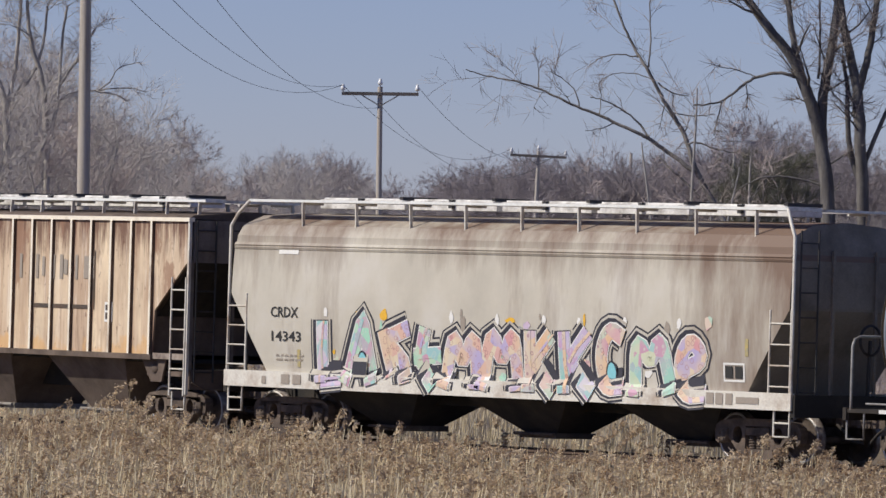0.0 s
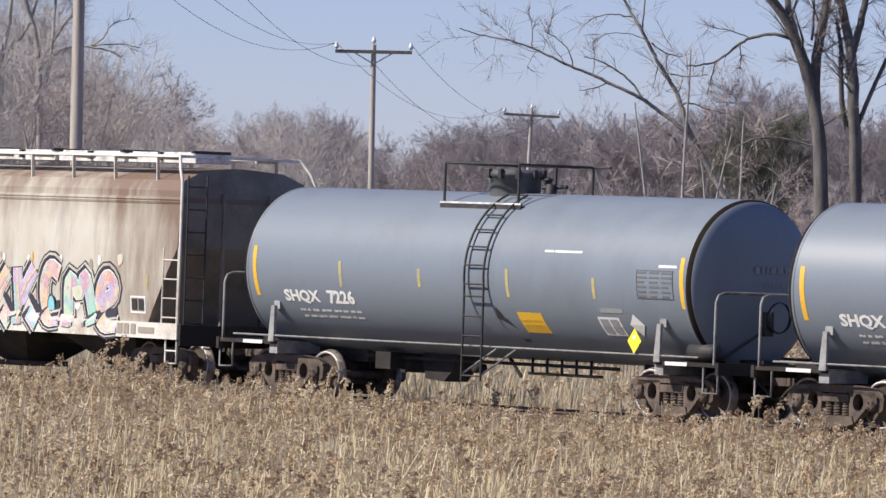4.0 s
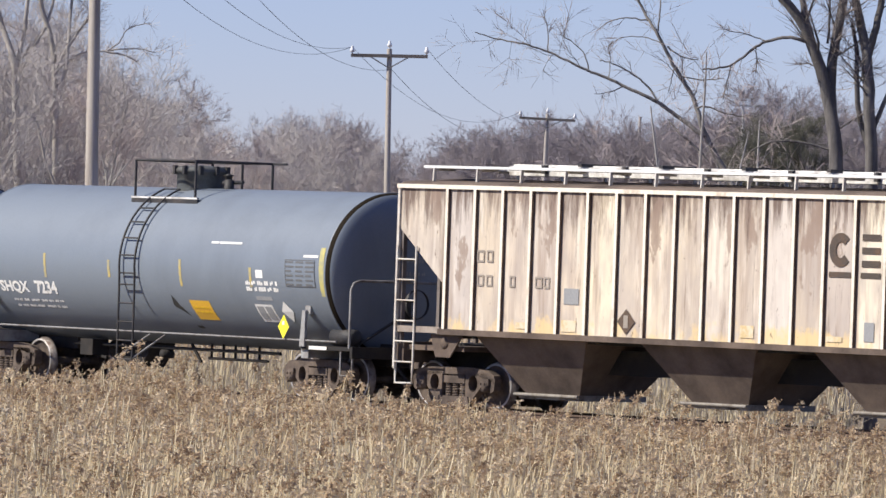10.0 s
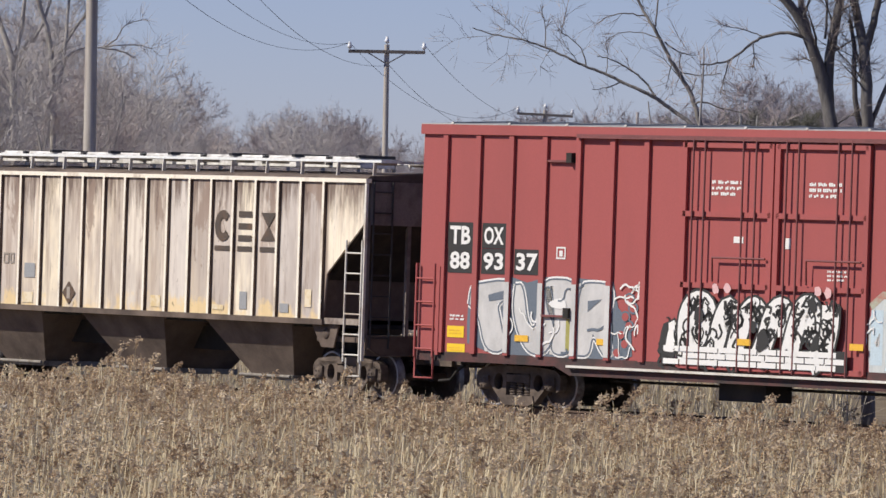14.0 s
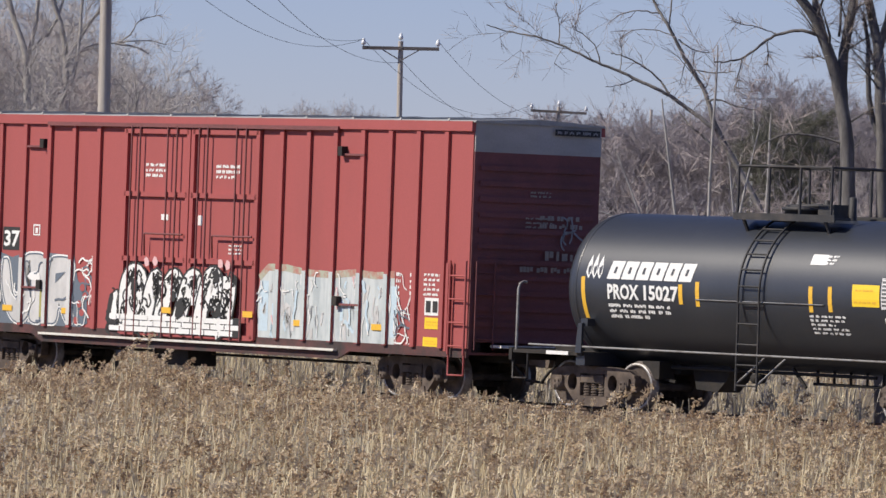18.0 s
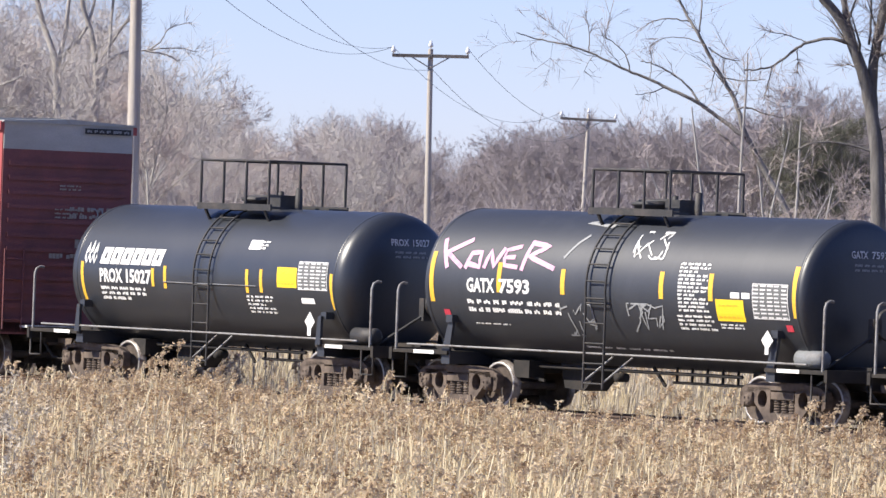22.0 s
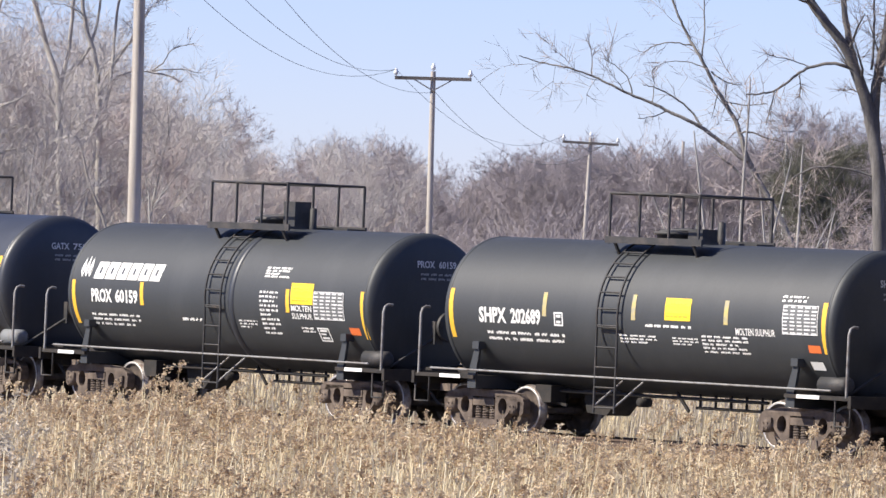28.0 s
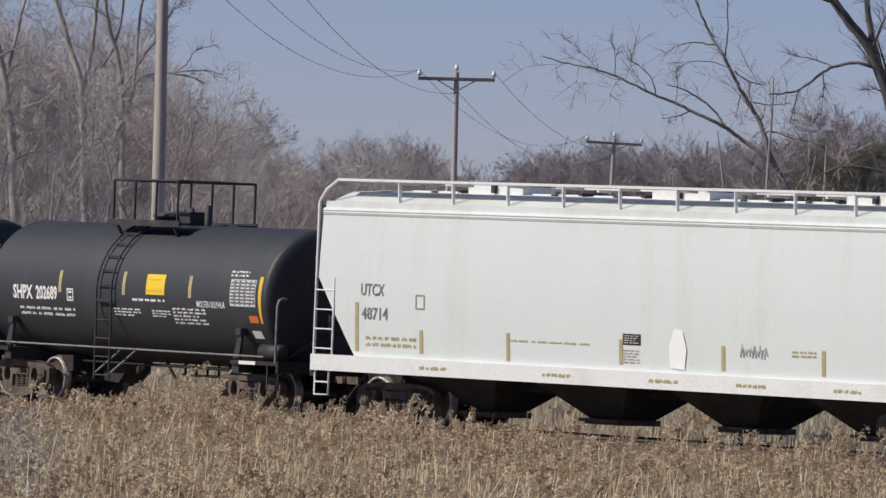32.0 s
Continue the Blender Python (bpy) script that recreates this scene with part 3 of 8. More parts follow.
def make_truck_meshes():
    wheel = [(-0.07, 0.1), (-0.07, 0.16), (-0.02, 0.2), (-0.02, 0.36), (-0.055, 0.39), (-0.07, 0.4), (-0.07, 0.445), (0.045, 0.457), (0.06, 0.485), (0.085, 0.482),
             (0.085, 0.4), (0.05, 0.37), (0.045, 0.2), (0.1, 0.15), (0.1, 0.1)]
    ws = Geo()
    for s in (-1, 1):
        ws.lathe([(s * (0.735 - a), r) for a, r in wheel], 32, "y")
        ws.lathe([(s * 0.8, 0.09), (s * 0.98, 0.085), (s * 1.08, 0.08), (s * 1.1, 0.06), (s * 1.1, 0.0)], 12, "y")
    ws.lathe([(-0.64, 0.09), (-0.3, 0.075), (0.3, 0.075), (0.64, 0.09)], 12, "y")
    wheelset = ws.mesh("wheelset", M["truck"])
    wheelset.materials.append(M["rim"])
    wheelset.materials.append(M["worn"])
    for p in wheelset.polygons:
        c = p.center
        r = math.hypot(c.x, c.z)
        p.material_index = 1 if r > 0.435 and abs(abs(c.y) - 0.735) < 0.1 else 2 if r > 0.4 and abs(c.y) > 0.78 else 0
    f = Geo()
    y0, y1 = -0.09, 0.09

    def pierced(outer, cx, cz, rx, rz, n=20):
        """A cast plate of a convex outline with an oval hole through it."""
        def reach(a):
            dx, dz, best = math.cos(a), math.sin(a), 9.0
            for (xa, za), (xb, zb) in zip(outer, outer[1:] + outer[:1]):
                ex, ez = xb - xa, zb - za
                det = dx * ez - dz * ex
                if abs(det) > 1e-9:
                    u, k = ((xa - cx) * ez - (za - cz) * ex) / det, ((xa - cx) * dz - (za - cz) * dx) / det
                    if u > 0 and -1e-6 <= k <= 1 + 1e-6:
                        best = min(best, u)
            return (cx + dx * best, cz + dz * best)
        angles = sorted([2 * math.pi * i / n for i in range(n)] + [math.atan2(z - cz, x - cx) % (2 * math.pi) for x, z in outer])
        out = [reach(a) for a in angles]
        hole = [(cx + rx * math.cos(a), cz + rz * math.sin(a)) for a in angles]
        m = len(angles)
        v = [(x, y, z) for y in (y0, y1) for ring in (out, hole) for x, z in ring]
        fs = []
        for i in range(m):
            k = (i + 1) % m
            fs += [(i, k, m + k, m + i), (2 * m + i, 3 * m + i, 3 * m + k, 2 * m + k), (i, 2 * m + i, 2 * m + k, k), (m + i, m + k, 3 * m + k, 3 * m + i)]
        f.add(v, fs)

    f.prism([(-1.13, 0.5), (-1.12, 0.66), (-0.98, 0.75), (-0.5, 0.8), (0.5, 0.8), (0.98, 0.75), (1.12, 0.66), (1.13, 0.5), (0.95, 0.6), (0.45, 0.66), (-0.45, 0.66), (-0.95, 0.6)], y0, y1)
    for s in (-1, 1):
        pierced([(s * 0.33, 0.7), (s * 0.33, 0.16), (s * 0.45, 0.1), (s * 0.95, 0.62), (s * 0.93, 0.7)][::s], s * 0.54, 0.49, 0.125, 0.16)
        f.prism([(s * 0.78, 0.62), (s * 1.15, 0.6), (s * 1.13, 0.38), (s * 1.04, 0.32), (s * 1.0, 0.5), (s * 0.82, 0.52)], y0, y1)
        f.box(s * 0.9 - 0.12, s * 0.9 + 0.12, -0.14, 0.14, 0.47, 0.6)
        f.lathe([(-0.17, 0.0), (-0.17, 0.1), (-0.12, 0.12), (0.1, 0.12)], 14, "y", (s * 0.889, 0, 0.457))
        for k in range(4):
            a = math.pi * (0.25 + 0.5 * k)
            f.box(s * 0.889 + 0.07 * math.cos(a) - 0.015, s * 0.889 + 0.07 * math.cos(a) + 0.015, -0.19, -0.16, 0.457 + 0.07 * math.sin(a) - 0.015, 0.457 + 0.07 * math.sin(a) + 0.015)
    f.prism([(-0.46, 0.1), (-0.42, 0.24), (0.42, 0.24), (0.46, 0.1), (0.3, 0.05), (-0.3, 0.05)], -0.12, 0.12)
    side = f.mesh("side_frame", M["truck"])
    sp = Geo()
    for dx in (-0.2, 0, 0.2):
        for k in range(5):
            z = 0.24 + k * 0.05
            sp.lathe([(z, 0.07), (z + 0.014, 0.085), (z + 0.028, 0.085), (z + 0.042, 0.07)], 8, "z", (dx, 0, 0))
    sp.box(-0.31, 0.31, -0.1, 0.1, 0.49, 0.63)
    spring = sp.mesh("spring_nest", M["truck"])
    b = Geo().box(-0.2, 0.2, -1.0, 1.0, 0.46, 0.66).box(-0.32, 0.32, -0.35, 0.35, 0.6, 0.8).box(-0.75, 0.75, -0.06, 0.06, 0.3, 0.36)
    b.box(-0.6, -0.5, -0.8, 0.8, 0.26, 0.36).box(0.5, 0.6, -0.8, 0.8, 0.26, 0.36)
    return wheelset, side, spring, b.mesh("bolster", M["truck"])


TRUCK = make_truck_meshes()


def add_trucks(ob, half):
    wheelset, side, spring, bolster = TRUCK
    for x in (-half, half):
        tr = part("wheel_truck", bolster, None, ob, "grimy brown cast-steel four-wheel truck", at=(x, 0, 0))
        for s in (-1, 1):
            part("side_frame", side, None, tr, at=(0, s * 0.99, 0))
            part("spring_nest", spring, None, tr, at=(0, s * 0.99, 0))
            w = part("wheelset", wheelset, None, tr, "steel wheelset with bright worn rims", at=(s * 0.889, 0, 0.457))
            WHEELS.append((w, s * 0.889))


def add_couplers(ob, xe, reach):
    for s in (-1, 1):
        g = Geo().bar((s * (xe - 0.6), 0, 0.84), (s * (reach - 0.28), 0, 0.84), 0.16, 0.2)
        g.prism([(s * (reach - 0.3), 0.7), (s * (reach + 0.02), 0.7), (s * (reach + 0.06), 0.84), (s * (reach + 0.02), 1.0), (s * (reach - 0.3), 1.0)], -0.17, 0.08)
        g.box(s * (xe - 0.1) - 0.09, s * (xe - 0.1) + 0.09, -0.3, 0.3, 0.7, 1.02)
        part("coupler", g, M["truck"], ob, "rusty knuckle coupler")
        hose = [(s * (xe - 0.1), -0.35, 0.75), (s * (xe + 0.1), -0.36, 0.62), (s * (xe + 0.3), -0.33, 0.45), (s * (reach - 0.05), -0.25, 0.42)]
        part("air_hose", Geo().tube(hose, 0.03, 6), M["dark"], ob)


def ladder_geo(x0, x1, y, z0, z1, rungs, r=0.022):
    g = Geo()
    g.tube([(x0, y, z0), (x0, y, z1)], r, 6).tube([(x1, y, z0), (x1, y, z1)], r, 6)
    for i in range(rungs):
        z = z0 + (z1 - z0) * (i + 0.35) / rungs
        g.tube([(x0, y, z), (x1, y, z)], r * 0.8, 5)
    return g


def stirrup(x0, x1, y, z0, z1):
    return Geo().tube([(x0, y, z1), (x0, y, z0), (x1, y, z0), (x1, y, z1)], 0.024, 5)


# ---- tank cars ----


def arc_on(r, zc, z_from, top_y):
    """Points of a line that climbs straight and then follows the tank's side to its top."""
    a0, a1 = math.asin(max(-1, min(1, (z_from - zc) / r))), math.acos(max(-1, min(1, top_y / r)))
    return [(-r * math.cos(a), zc + r * math.sin(a)) for a in np.linspace(a0, a1, 14)]


def tank_car(centre, h, r, zc, half, dome, reach, paint, label, walk_x, deck_z, rail_z, ladder_x, kind="tall"):
    ob = car("tank_car", centre, h, label, "tank car")
    prof = [(-half - dome, 0.0)]
    for i in range(1, 13):
        a = math.pi / 2 * i / 12
        prof.append((-half - dome * math.cos(a) ** 0.8, r * math.sin(a) ** 0.75))
    prof += [(x, r) for x in np.linspace(-half + 0.02, half - 0.02, 9)]
    prof += [(-x, rr) for x, rr in reversed(prof[:13])]
    part("tank", Geo().lathe(prof, 72, "x", (0.07, 0, zc)), paint, ob)
    seams = [-half + 0.03, half - 0.03] + [half * k for k in ((-0.38, 0.4) if kind == "tall" else (-0.5, 0.0, 0.5))]
    for x in seams[:2]:
        band = Geo().lathe([(x - 0.03, r), (x - 0.025, r + 0.008), (x + 0.025, r + 0.008), (x + 0.03, r)], 72, "x", (0.07, 0, zc))
        part("head_band", band, paint, ob)
    # frame
    pl = reach - 0.42
    for s in (-1, 1):
        part("end_platform", Geo().box(s * (h - 0.1) if s > 0 else -pl, pl if s > 0 else -(h - 0.1), -1.48, 1.48, 1.0, 1.07)
             .box(s * pl - 0.04, s * pl + 0.04, -1.5, 1.5, 0.86, 1.09), M["dark"], ob)
        part("stub_sill", Geo().box(min(s * (h - 1.6), s * pl), max(s * (h - 1.6), s * pl), -0.32, 0.32, 0.72, 1.15), M["dark"], ob)
        sad = Geo()
        for q in (-1, 1):
            sad.prism([(s * h - 0.05, 1.05), (s * h + 0.12, 1.05), (s * h + 0.12, zc - r * 0.48), (s * h + 0.02, zc - r * 0.48)], q * 1.5 - 0.03, q * 1.5 + 0.03) if kind == "tall" or dome > 0.4 else \
                sad.prism([(s * h - 0.14, 1.05), (s * h + 0.08, 1.05), (s * h + 0.2, zc - r * 0.42), (s * h + 0.08, zc - r * 0.42)], q * 1.38 - 0.03, q * 1.38 + 0.03)
            sad.box(s * h + 0.02, s * h + 0.2, q * 1.36 - 0.1, q * 1.36 + 0.1, zc - r * 0.52, zc - r * 0.42)
        sad.box(s * h - 0.12, s * h + 0.12, -1.42, 1.42, 0.82, 1.06)
        part("bolster_saddle", sad, M["palesteel"] if kind == "tall" else paint, ob)
        xr = s * (pl - 0.12)
        if kind == "tall":
            part("handrail", Geo().tube([(xr, -1.46, 1.05), (xr, -1.46, 2.2), (xr, -1.4, 2.33), (xr, -1.25, 2.38), (xr, 1.25, 2.38), (xr, 1.4, 2.33), (xr, 1.46, 2.2), (xr, 1.46, 1.05)], 0.027, 6), M["pipe"], ob)
        else:
            for q in (-1, 1):
                part("handrail", Geo().tube([(xr, q * 1.46, 1.05), (xr, q * 1.46, 2.2), (xr, q * 1.42, 2.31), (xr, q * 1.34, 2.35), (xr, q * 1.24, 2.34)], 0.027, 6), M["pipe"], ob)
        for q in (-1.44, 1.44):
            part("stirrup_step", stirrup(s * pl - s * 0.02, s * pl - s * 0.42, q, 0.52, 1.02), M["pipe"] if kind == "tall" else M["blackiron"], ob)
        a = s * (h + 0.55)
        part("reflector", Drawing(flat(-1.5)).rect(a - 0.3, a + 0.3, 1.0, 1.07), M["whitep"], ob)
    part("running_rail", Geo().tube([(-pl + 0.5, -1.5, 1.17), (pl - 0.5, -1.5, 1.17)], 0.021, 6).tube([(-pl + 0.5, 1.5, 1.17), (pl - 0.5, 1.5, 1.17)], 0.03, 6), M["pipe"], ob)
    # brake gear at one end, with its cylinder
    part("brake_cylinder", Geo().lathe([(pl - 1.15, 0.0), (pl - 1.15, 0.17), (pl - 0.5, 0.17), (pl - 0.45, 0.1), (pl - 0.45, 0)], 14, "x", (0, -1.05, 1.26)), M["greysteel"] if "pink" in label else M["blackiron"], ob)
    part("brake_lever", Geo().tube([(pl - 0.55, -1.0, 1.08), (pl - 0.15, -0.1, 1.75)], 0.03, 6).box(pl - 0.25, pl - 0.1, -0.2, 0.0, 1.6, 2.05)
         .lathe([(pl - 0.1, 0.28), (pl - 0.06, 0.3), (pl - 0.02, 0.28)], 18, "x", (0, 0.1, 1.95)), M["blackiron"], ob)
    under = Geo().tube([(-half * 0.6, -0.5, 0.85), (half * 0.55, -0.5, 0.85)], 0.035, 6).prism([(-2.45, 1.0), (-2.3, 0.46), (-1.75, 0.42), (-1.5, 0.66), (-1.3, 1.0)], -0.3, 0.3).box(-3.3, -2.85, -0.75, -0.35, 0.62, 0.95).lathe([(-0.62, 0.0), (-0.62, 0.09), (-0.36, 0.09), (-0.36, 0)], 12, "y", (-0.5, 0, 0.72))
    under.lathe([(-half * 0.55, 0.0), (-half * 0.55, 0.2), (-half * 0.55 + 0.7, 0.2), (-half * 0.55 + 0.7, 0)], 12, "x", (0, 0.3, 0.75))
    under.bar((-3.2, -0.55, 0.66), (-2.6, -0.55, 0.58), 0.05).bar((0.4, -0.5, 0.95), (0.75, -0.5, 0.6), 0.05)
    for i in range(5):
        under.tube([(0.9 + i * 0.42, -0.35, zc - r + 0.05), (0.9 + i * 0.42, -0.35, 0.66)], 0.03, 5)
    under.tube([(0.8, -0.35, 0.68), (2.9, -0.35, 0.68)], 0.03, 5)
    part("outlet_piping", under, M["dark"], ob)
    # ladder
    lx0, lx1 = ladder_x
    out = r + 0.06
    path = [(-out, 0.5), (-out, zc - 0.55)] + arc_on(r + 0.08, zc, zc - 0.2, 0.62)
    lad = Geo()
    for x in (lx0, lx1):
        lad.tube([(x, y, z) for y, z in path], 0.023, 6)
    for i in range(8):
        k = i / 7 * (len(path) - 1)
        j = min(int(k), len(path) - 2)
        y, z = (path[j][n] + (path[j + 1][n] - path[j][n]) * (k - j) for n in (0, 1))
        if 0 < j < 2 or i == 0:
            continue
        lad.tube([(lx0, y, z), (lx1, y, z)], 0.018, 5)
    for i in range(5):
        z = 0.6 + i * 0.38
        lad.tube([(lx0, -out, z), (lx1, -out, z)], 0.018, 5)
    part("side_ladder", lad, M["blackiron"], ob)
    part("ladder_brace", Geo().tube([(lx1, -out, 0.62), (lx1 + 0.35, -1.1, 1.12)], 0.022, 5).tube([(lx0, -out, 0.62), (lx0 + 0.35, -1.1, 1.12)], 0.022, 5), M["pipe"], ob)
    # top platform, fence and fittings
    w0, w1 = walk_x
    dk = 0.95
    for q in (-1, 1):
        deck = Geo().box(w0 - 0.08, w1 + 0.08, min(q * 0.5, q * dk), max(q * 0.5, q * dk), deck_z - 0.05, deck_z)
        deck.box(w0 - 0.1, w1 + 0.1, q * dk - 0.02, q * dk + 0.02, deck_z - 0.09, deck_z + 0.04)
        deck = part("top_platform", deck, M["blackiron"], ob)
        if kind == "tall" and q < 0:
            part("platform_edge", Geo().box(w0 - 0.1, w1 + 0.1, -dk - 0.026, -dk + 0.026, deck_z + 0.01, deck_z + 0.046), M["galv"], deck, "pale worn edge of the platform")
        for x in (w0 + 0.15, w1 - 0.15):
            part("platform_bracket", Geo().bar((x, q * dk, deck_z - 0.05), (x, q * 0.8, zc + math.sqrt(r * r - 0.64) - 0.02), 0.05), M["blackiron"], ob)
        far_end = w1 + (0.5 if kind == "tall" and q > 0 else 0.0)
        fence = Geo().tube([(w0, q * dk, rail_z), (far_end, q * dk, rail_z)], 0.024, 6)
        part("top_rail", fence, M["blackiron"], ob)
        n = 3 if kind == "tall" else 4
        for i in range(n):
            if kind == "tall" and q < 0 and i == 1:
                continue
            x = w0 + (w1 - w0) * i / (n - 1)
            part("fence_post", Geo().bar((x, q * dk, deck_z - 0.1), (x, q * dk, rail_z), 0.042, 0.035), M["blackiron"], ob)
    for x in (w0, w1):
        part("end_rail", Geo().tube([(x, -dk, rail_z), (x, dk, rail_z)], 0.026, 6), M["blackiron"], ob)
    mx = (w0 + w1) / 2 - 0.1
    zt = zc + r
    if kind == "tall":
        man = Geo().lathe([(zt - 0.1, 0.5), (zt + 0.3, 0.5), (zt + 0.31, 0.55), (zt + 0.37, 0.56), (zt + 0.44, 0.5), (zt + 0.47, 0.0)], 28, "z", (mx, 0, 0))
        part("manway_housing", man, M["manway"], ob)
        for i in range(10):
            a = 2 * math.pi * i / 10
            part("manway_bolt", Geo().box(mx + 0.56 * math.cos(a) - 0.04, mx + 0.56 * math.cos(a) + 0.04, 0.56 * math.sin(a) - 0.04, 0.56 * math.sin(a) + 0.04, zt + 0.27, zt + 0.45), M["blackiron"], ob)
        part("valve", Geo().lathe([(zt - 0.05, 0.09), (zt + 0.25, 0.07), (zt + 0.27, 0.12), (zt + 0.32, 0.0)], 10, "z", (mx + 0.85, 0.1, 0)), M["blackiron"], ob)
        part("valve", Geo().lathe([(zt - 0.05, 0.11), (zt + 0.18, 0.1), (zt + 0.2, 0.0)], 10, "z", (mx + 1.15, -0.1, 0)), M["blackiron"], ob)
        part("vent_pipe", Geo().tube([(mx + 0.8, 0, zt + 0.12), (mx + 1.5, 0, zt + 0.14)], 0.04, 6), M["blackiron"], ob)
    else:
        man = Geo().lathe([(zt - 0.1, 0.36), (zt + 0.14, 0.36), (zt + 0.15, 0.42), (zt + 0.21, 0.42), (zt + 0.25, 0.0)], 20, "z", (mx - 0.3, 0, 0))
        man.tube([(mx - 0.75, 0, zt + 0.22), (mx + 0.15, 0, zt + 0.26)], 0.04, 6)
        part("manway", man, M["blackiron"], ob)
        val = Geo().box(mx + 0.25, mx + 0.65, -0.2, 0.2, zt - 0.05, zt + (0.55 if kind == "boxed" else 0.28))
        val.lathe([(zt, 0.08), (zt + 0.42, 0.07), (zt + 0.44, 0.0)], 8, "z", (mx + 0.8, 0.15, 0)).lathe([(zt, 0.06), (zt + 0.35, 0.06), (zt + 0.37, 0.0)], 8, "z", (mx + 0.1, 0.2, 0))
        part("valve_box", val, M["blackiron"], ob)
    add_trucks(ob, h)
    add_couplers(ob, pl, reach)
    return ob


M["manway"] = material("grimy_manway_paint", (0.1, 0.108, 0.108), 0.65, 0.0, (0.06, 0.055, 0.05), 3.0)
M["palesteel"] = material("pale_steel_paint", (0.36, 0.37, 0.37), 0.6, 0.0, (0.2, 0.18, 0.17), 3.0)
M["greysteel"] = material("grey_steel_paint", (0.2, 0.21, 0.22), 0.6, 0.0, (0.12, 0.1, 0.09), 2.0)
M["pipe"] = material("grey_pipe", (0.26, 0.26, 0.26), 0.55, 0.0, (0.12, 0.1, 0.09), 3.0)
M["endwhite"] = material("dusty_white_lettering", (0.68, 0.68, 0.68), 0.8, bump=0)
M["gloss"] = material("glossy_black_paint", (0.026, 0.03, 0.039), 0.38, 0.0, (0.037, 0.041, 0.05), 1.2, (0.5, 0.85), (1, 1, 0.3), spec=0.8, bump=0.002)
M["matt"] = material("matt_black_paint", (0.033, 0.037, 0.042), 0.58, 0.0, (0.048, 0.052, 0.057), 1.2, (0.5, 0.85), (1, 1, 0.3), spec=0.55, bump=0.002)
M["headblack"] = material("dull_black_head", (0.021, 0.0165, 0.0115), 0.9, 0.0, (0.03, 0.0245, 0.018), 1.0, spec=0.08, bump=0.002)
M["blackiron"] = material("black_iron", (0.028, 0.028, 0.03), 0.6, 0.0, (0.07, 0.06, 0.055), 3.0)


def marks(ob, on, mat, *rects, name="marking", label=""):
    for r in rects:
        part(name, Drawing(on).rect(*r), mat, ob, label)


def stripes(ob, on, mat, half_w, *spots, name="reflective_stripe"):
    for x, z0, z1 in spots:
        part(name, Drawing(on).rect(x - half_w, x + half_w, z0, z1), mat, ob, "amber reflective stripe")


def diamond(ob, on, x, z, w, h, mat, name="hazard_placard", label="", sign=None):
    d = Drawing(on, 0.012)
    d.poly([(x - w, z), (x, z - h), (x + w, z), (x, z + h)])
    p = part(name, d, mat, ob, label)
    if sign:
        part("symbol", Drawing(on, 0.018).rect(x - w * 0.2, x + w * 0.2, z + h * 0.15, z + h * 0.45), sign, p)
    return p


def table(ob, on, x0, x1, z0, z1, ground, ink, rows=6, cols=4, seed=3):
    """A test-date stencil: a framed block of small entries."""
    p = part("test_stencil", Drawing(on, 0.006).rect(x0, x1, z0, z1), ground, ob, "stencilled block of small test entries")
    d = Drawing(on, 0.012).ring(x0, x1, z0, z1, 0.015)
    rnd = random.Random(seed)
    for r in range(rows):
        z = z1 - (r + 0.75) * (z1 - z0) / rows
        hgt = (z1 - z0) / rows * 0.4
        for c in range(cols):
            x = x0 + (x1 - x0) * (c + 0.08) / cols
            w = (x1 - x0) / cols * rnd.uniform(0.55, 0.85)
            d.rect(x, x + w, z, z + hgt)
    part("entry_block", d, ink, p)


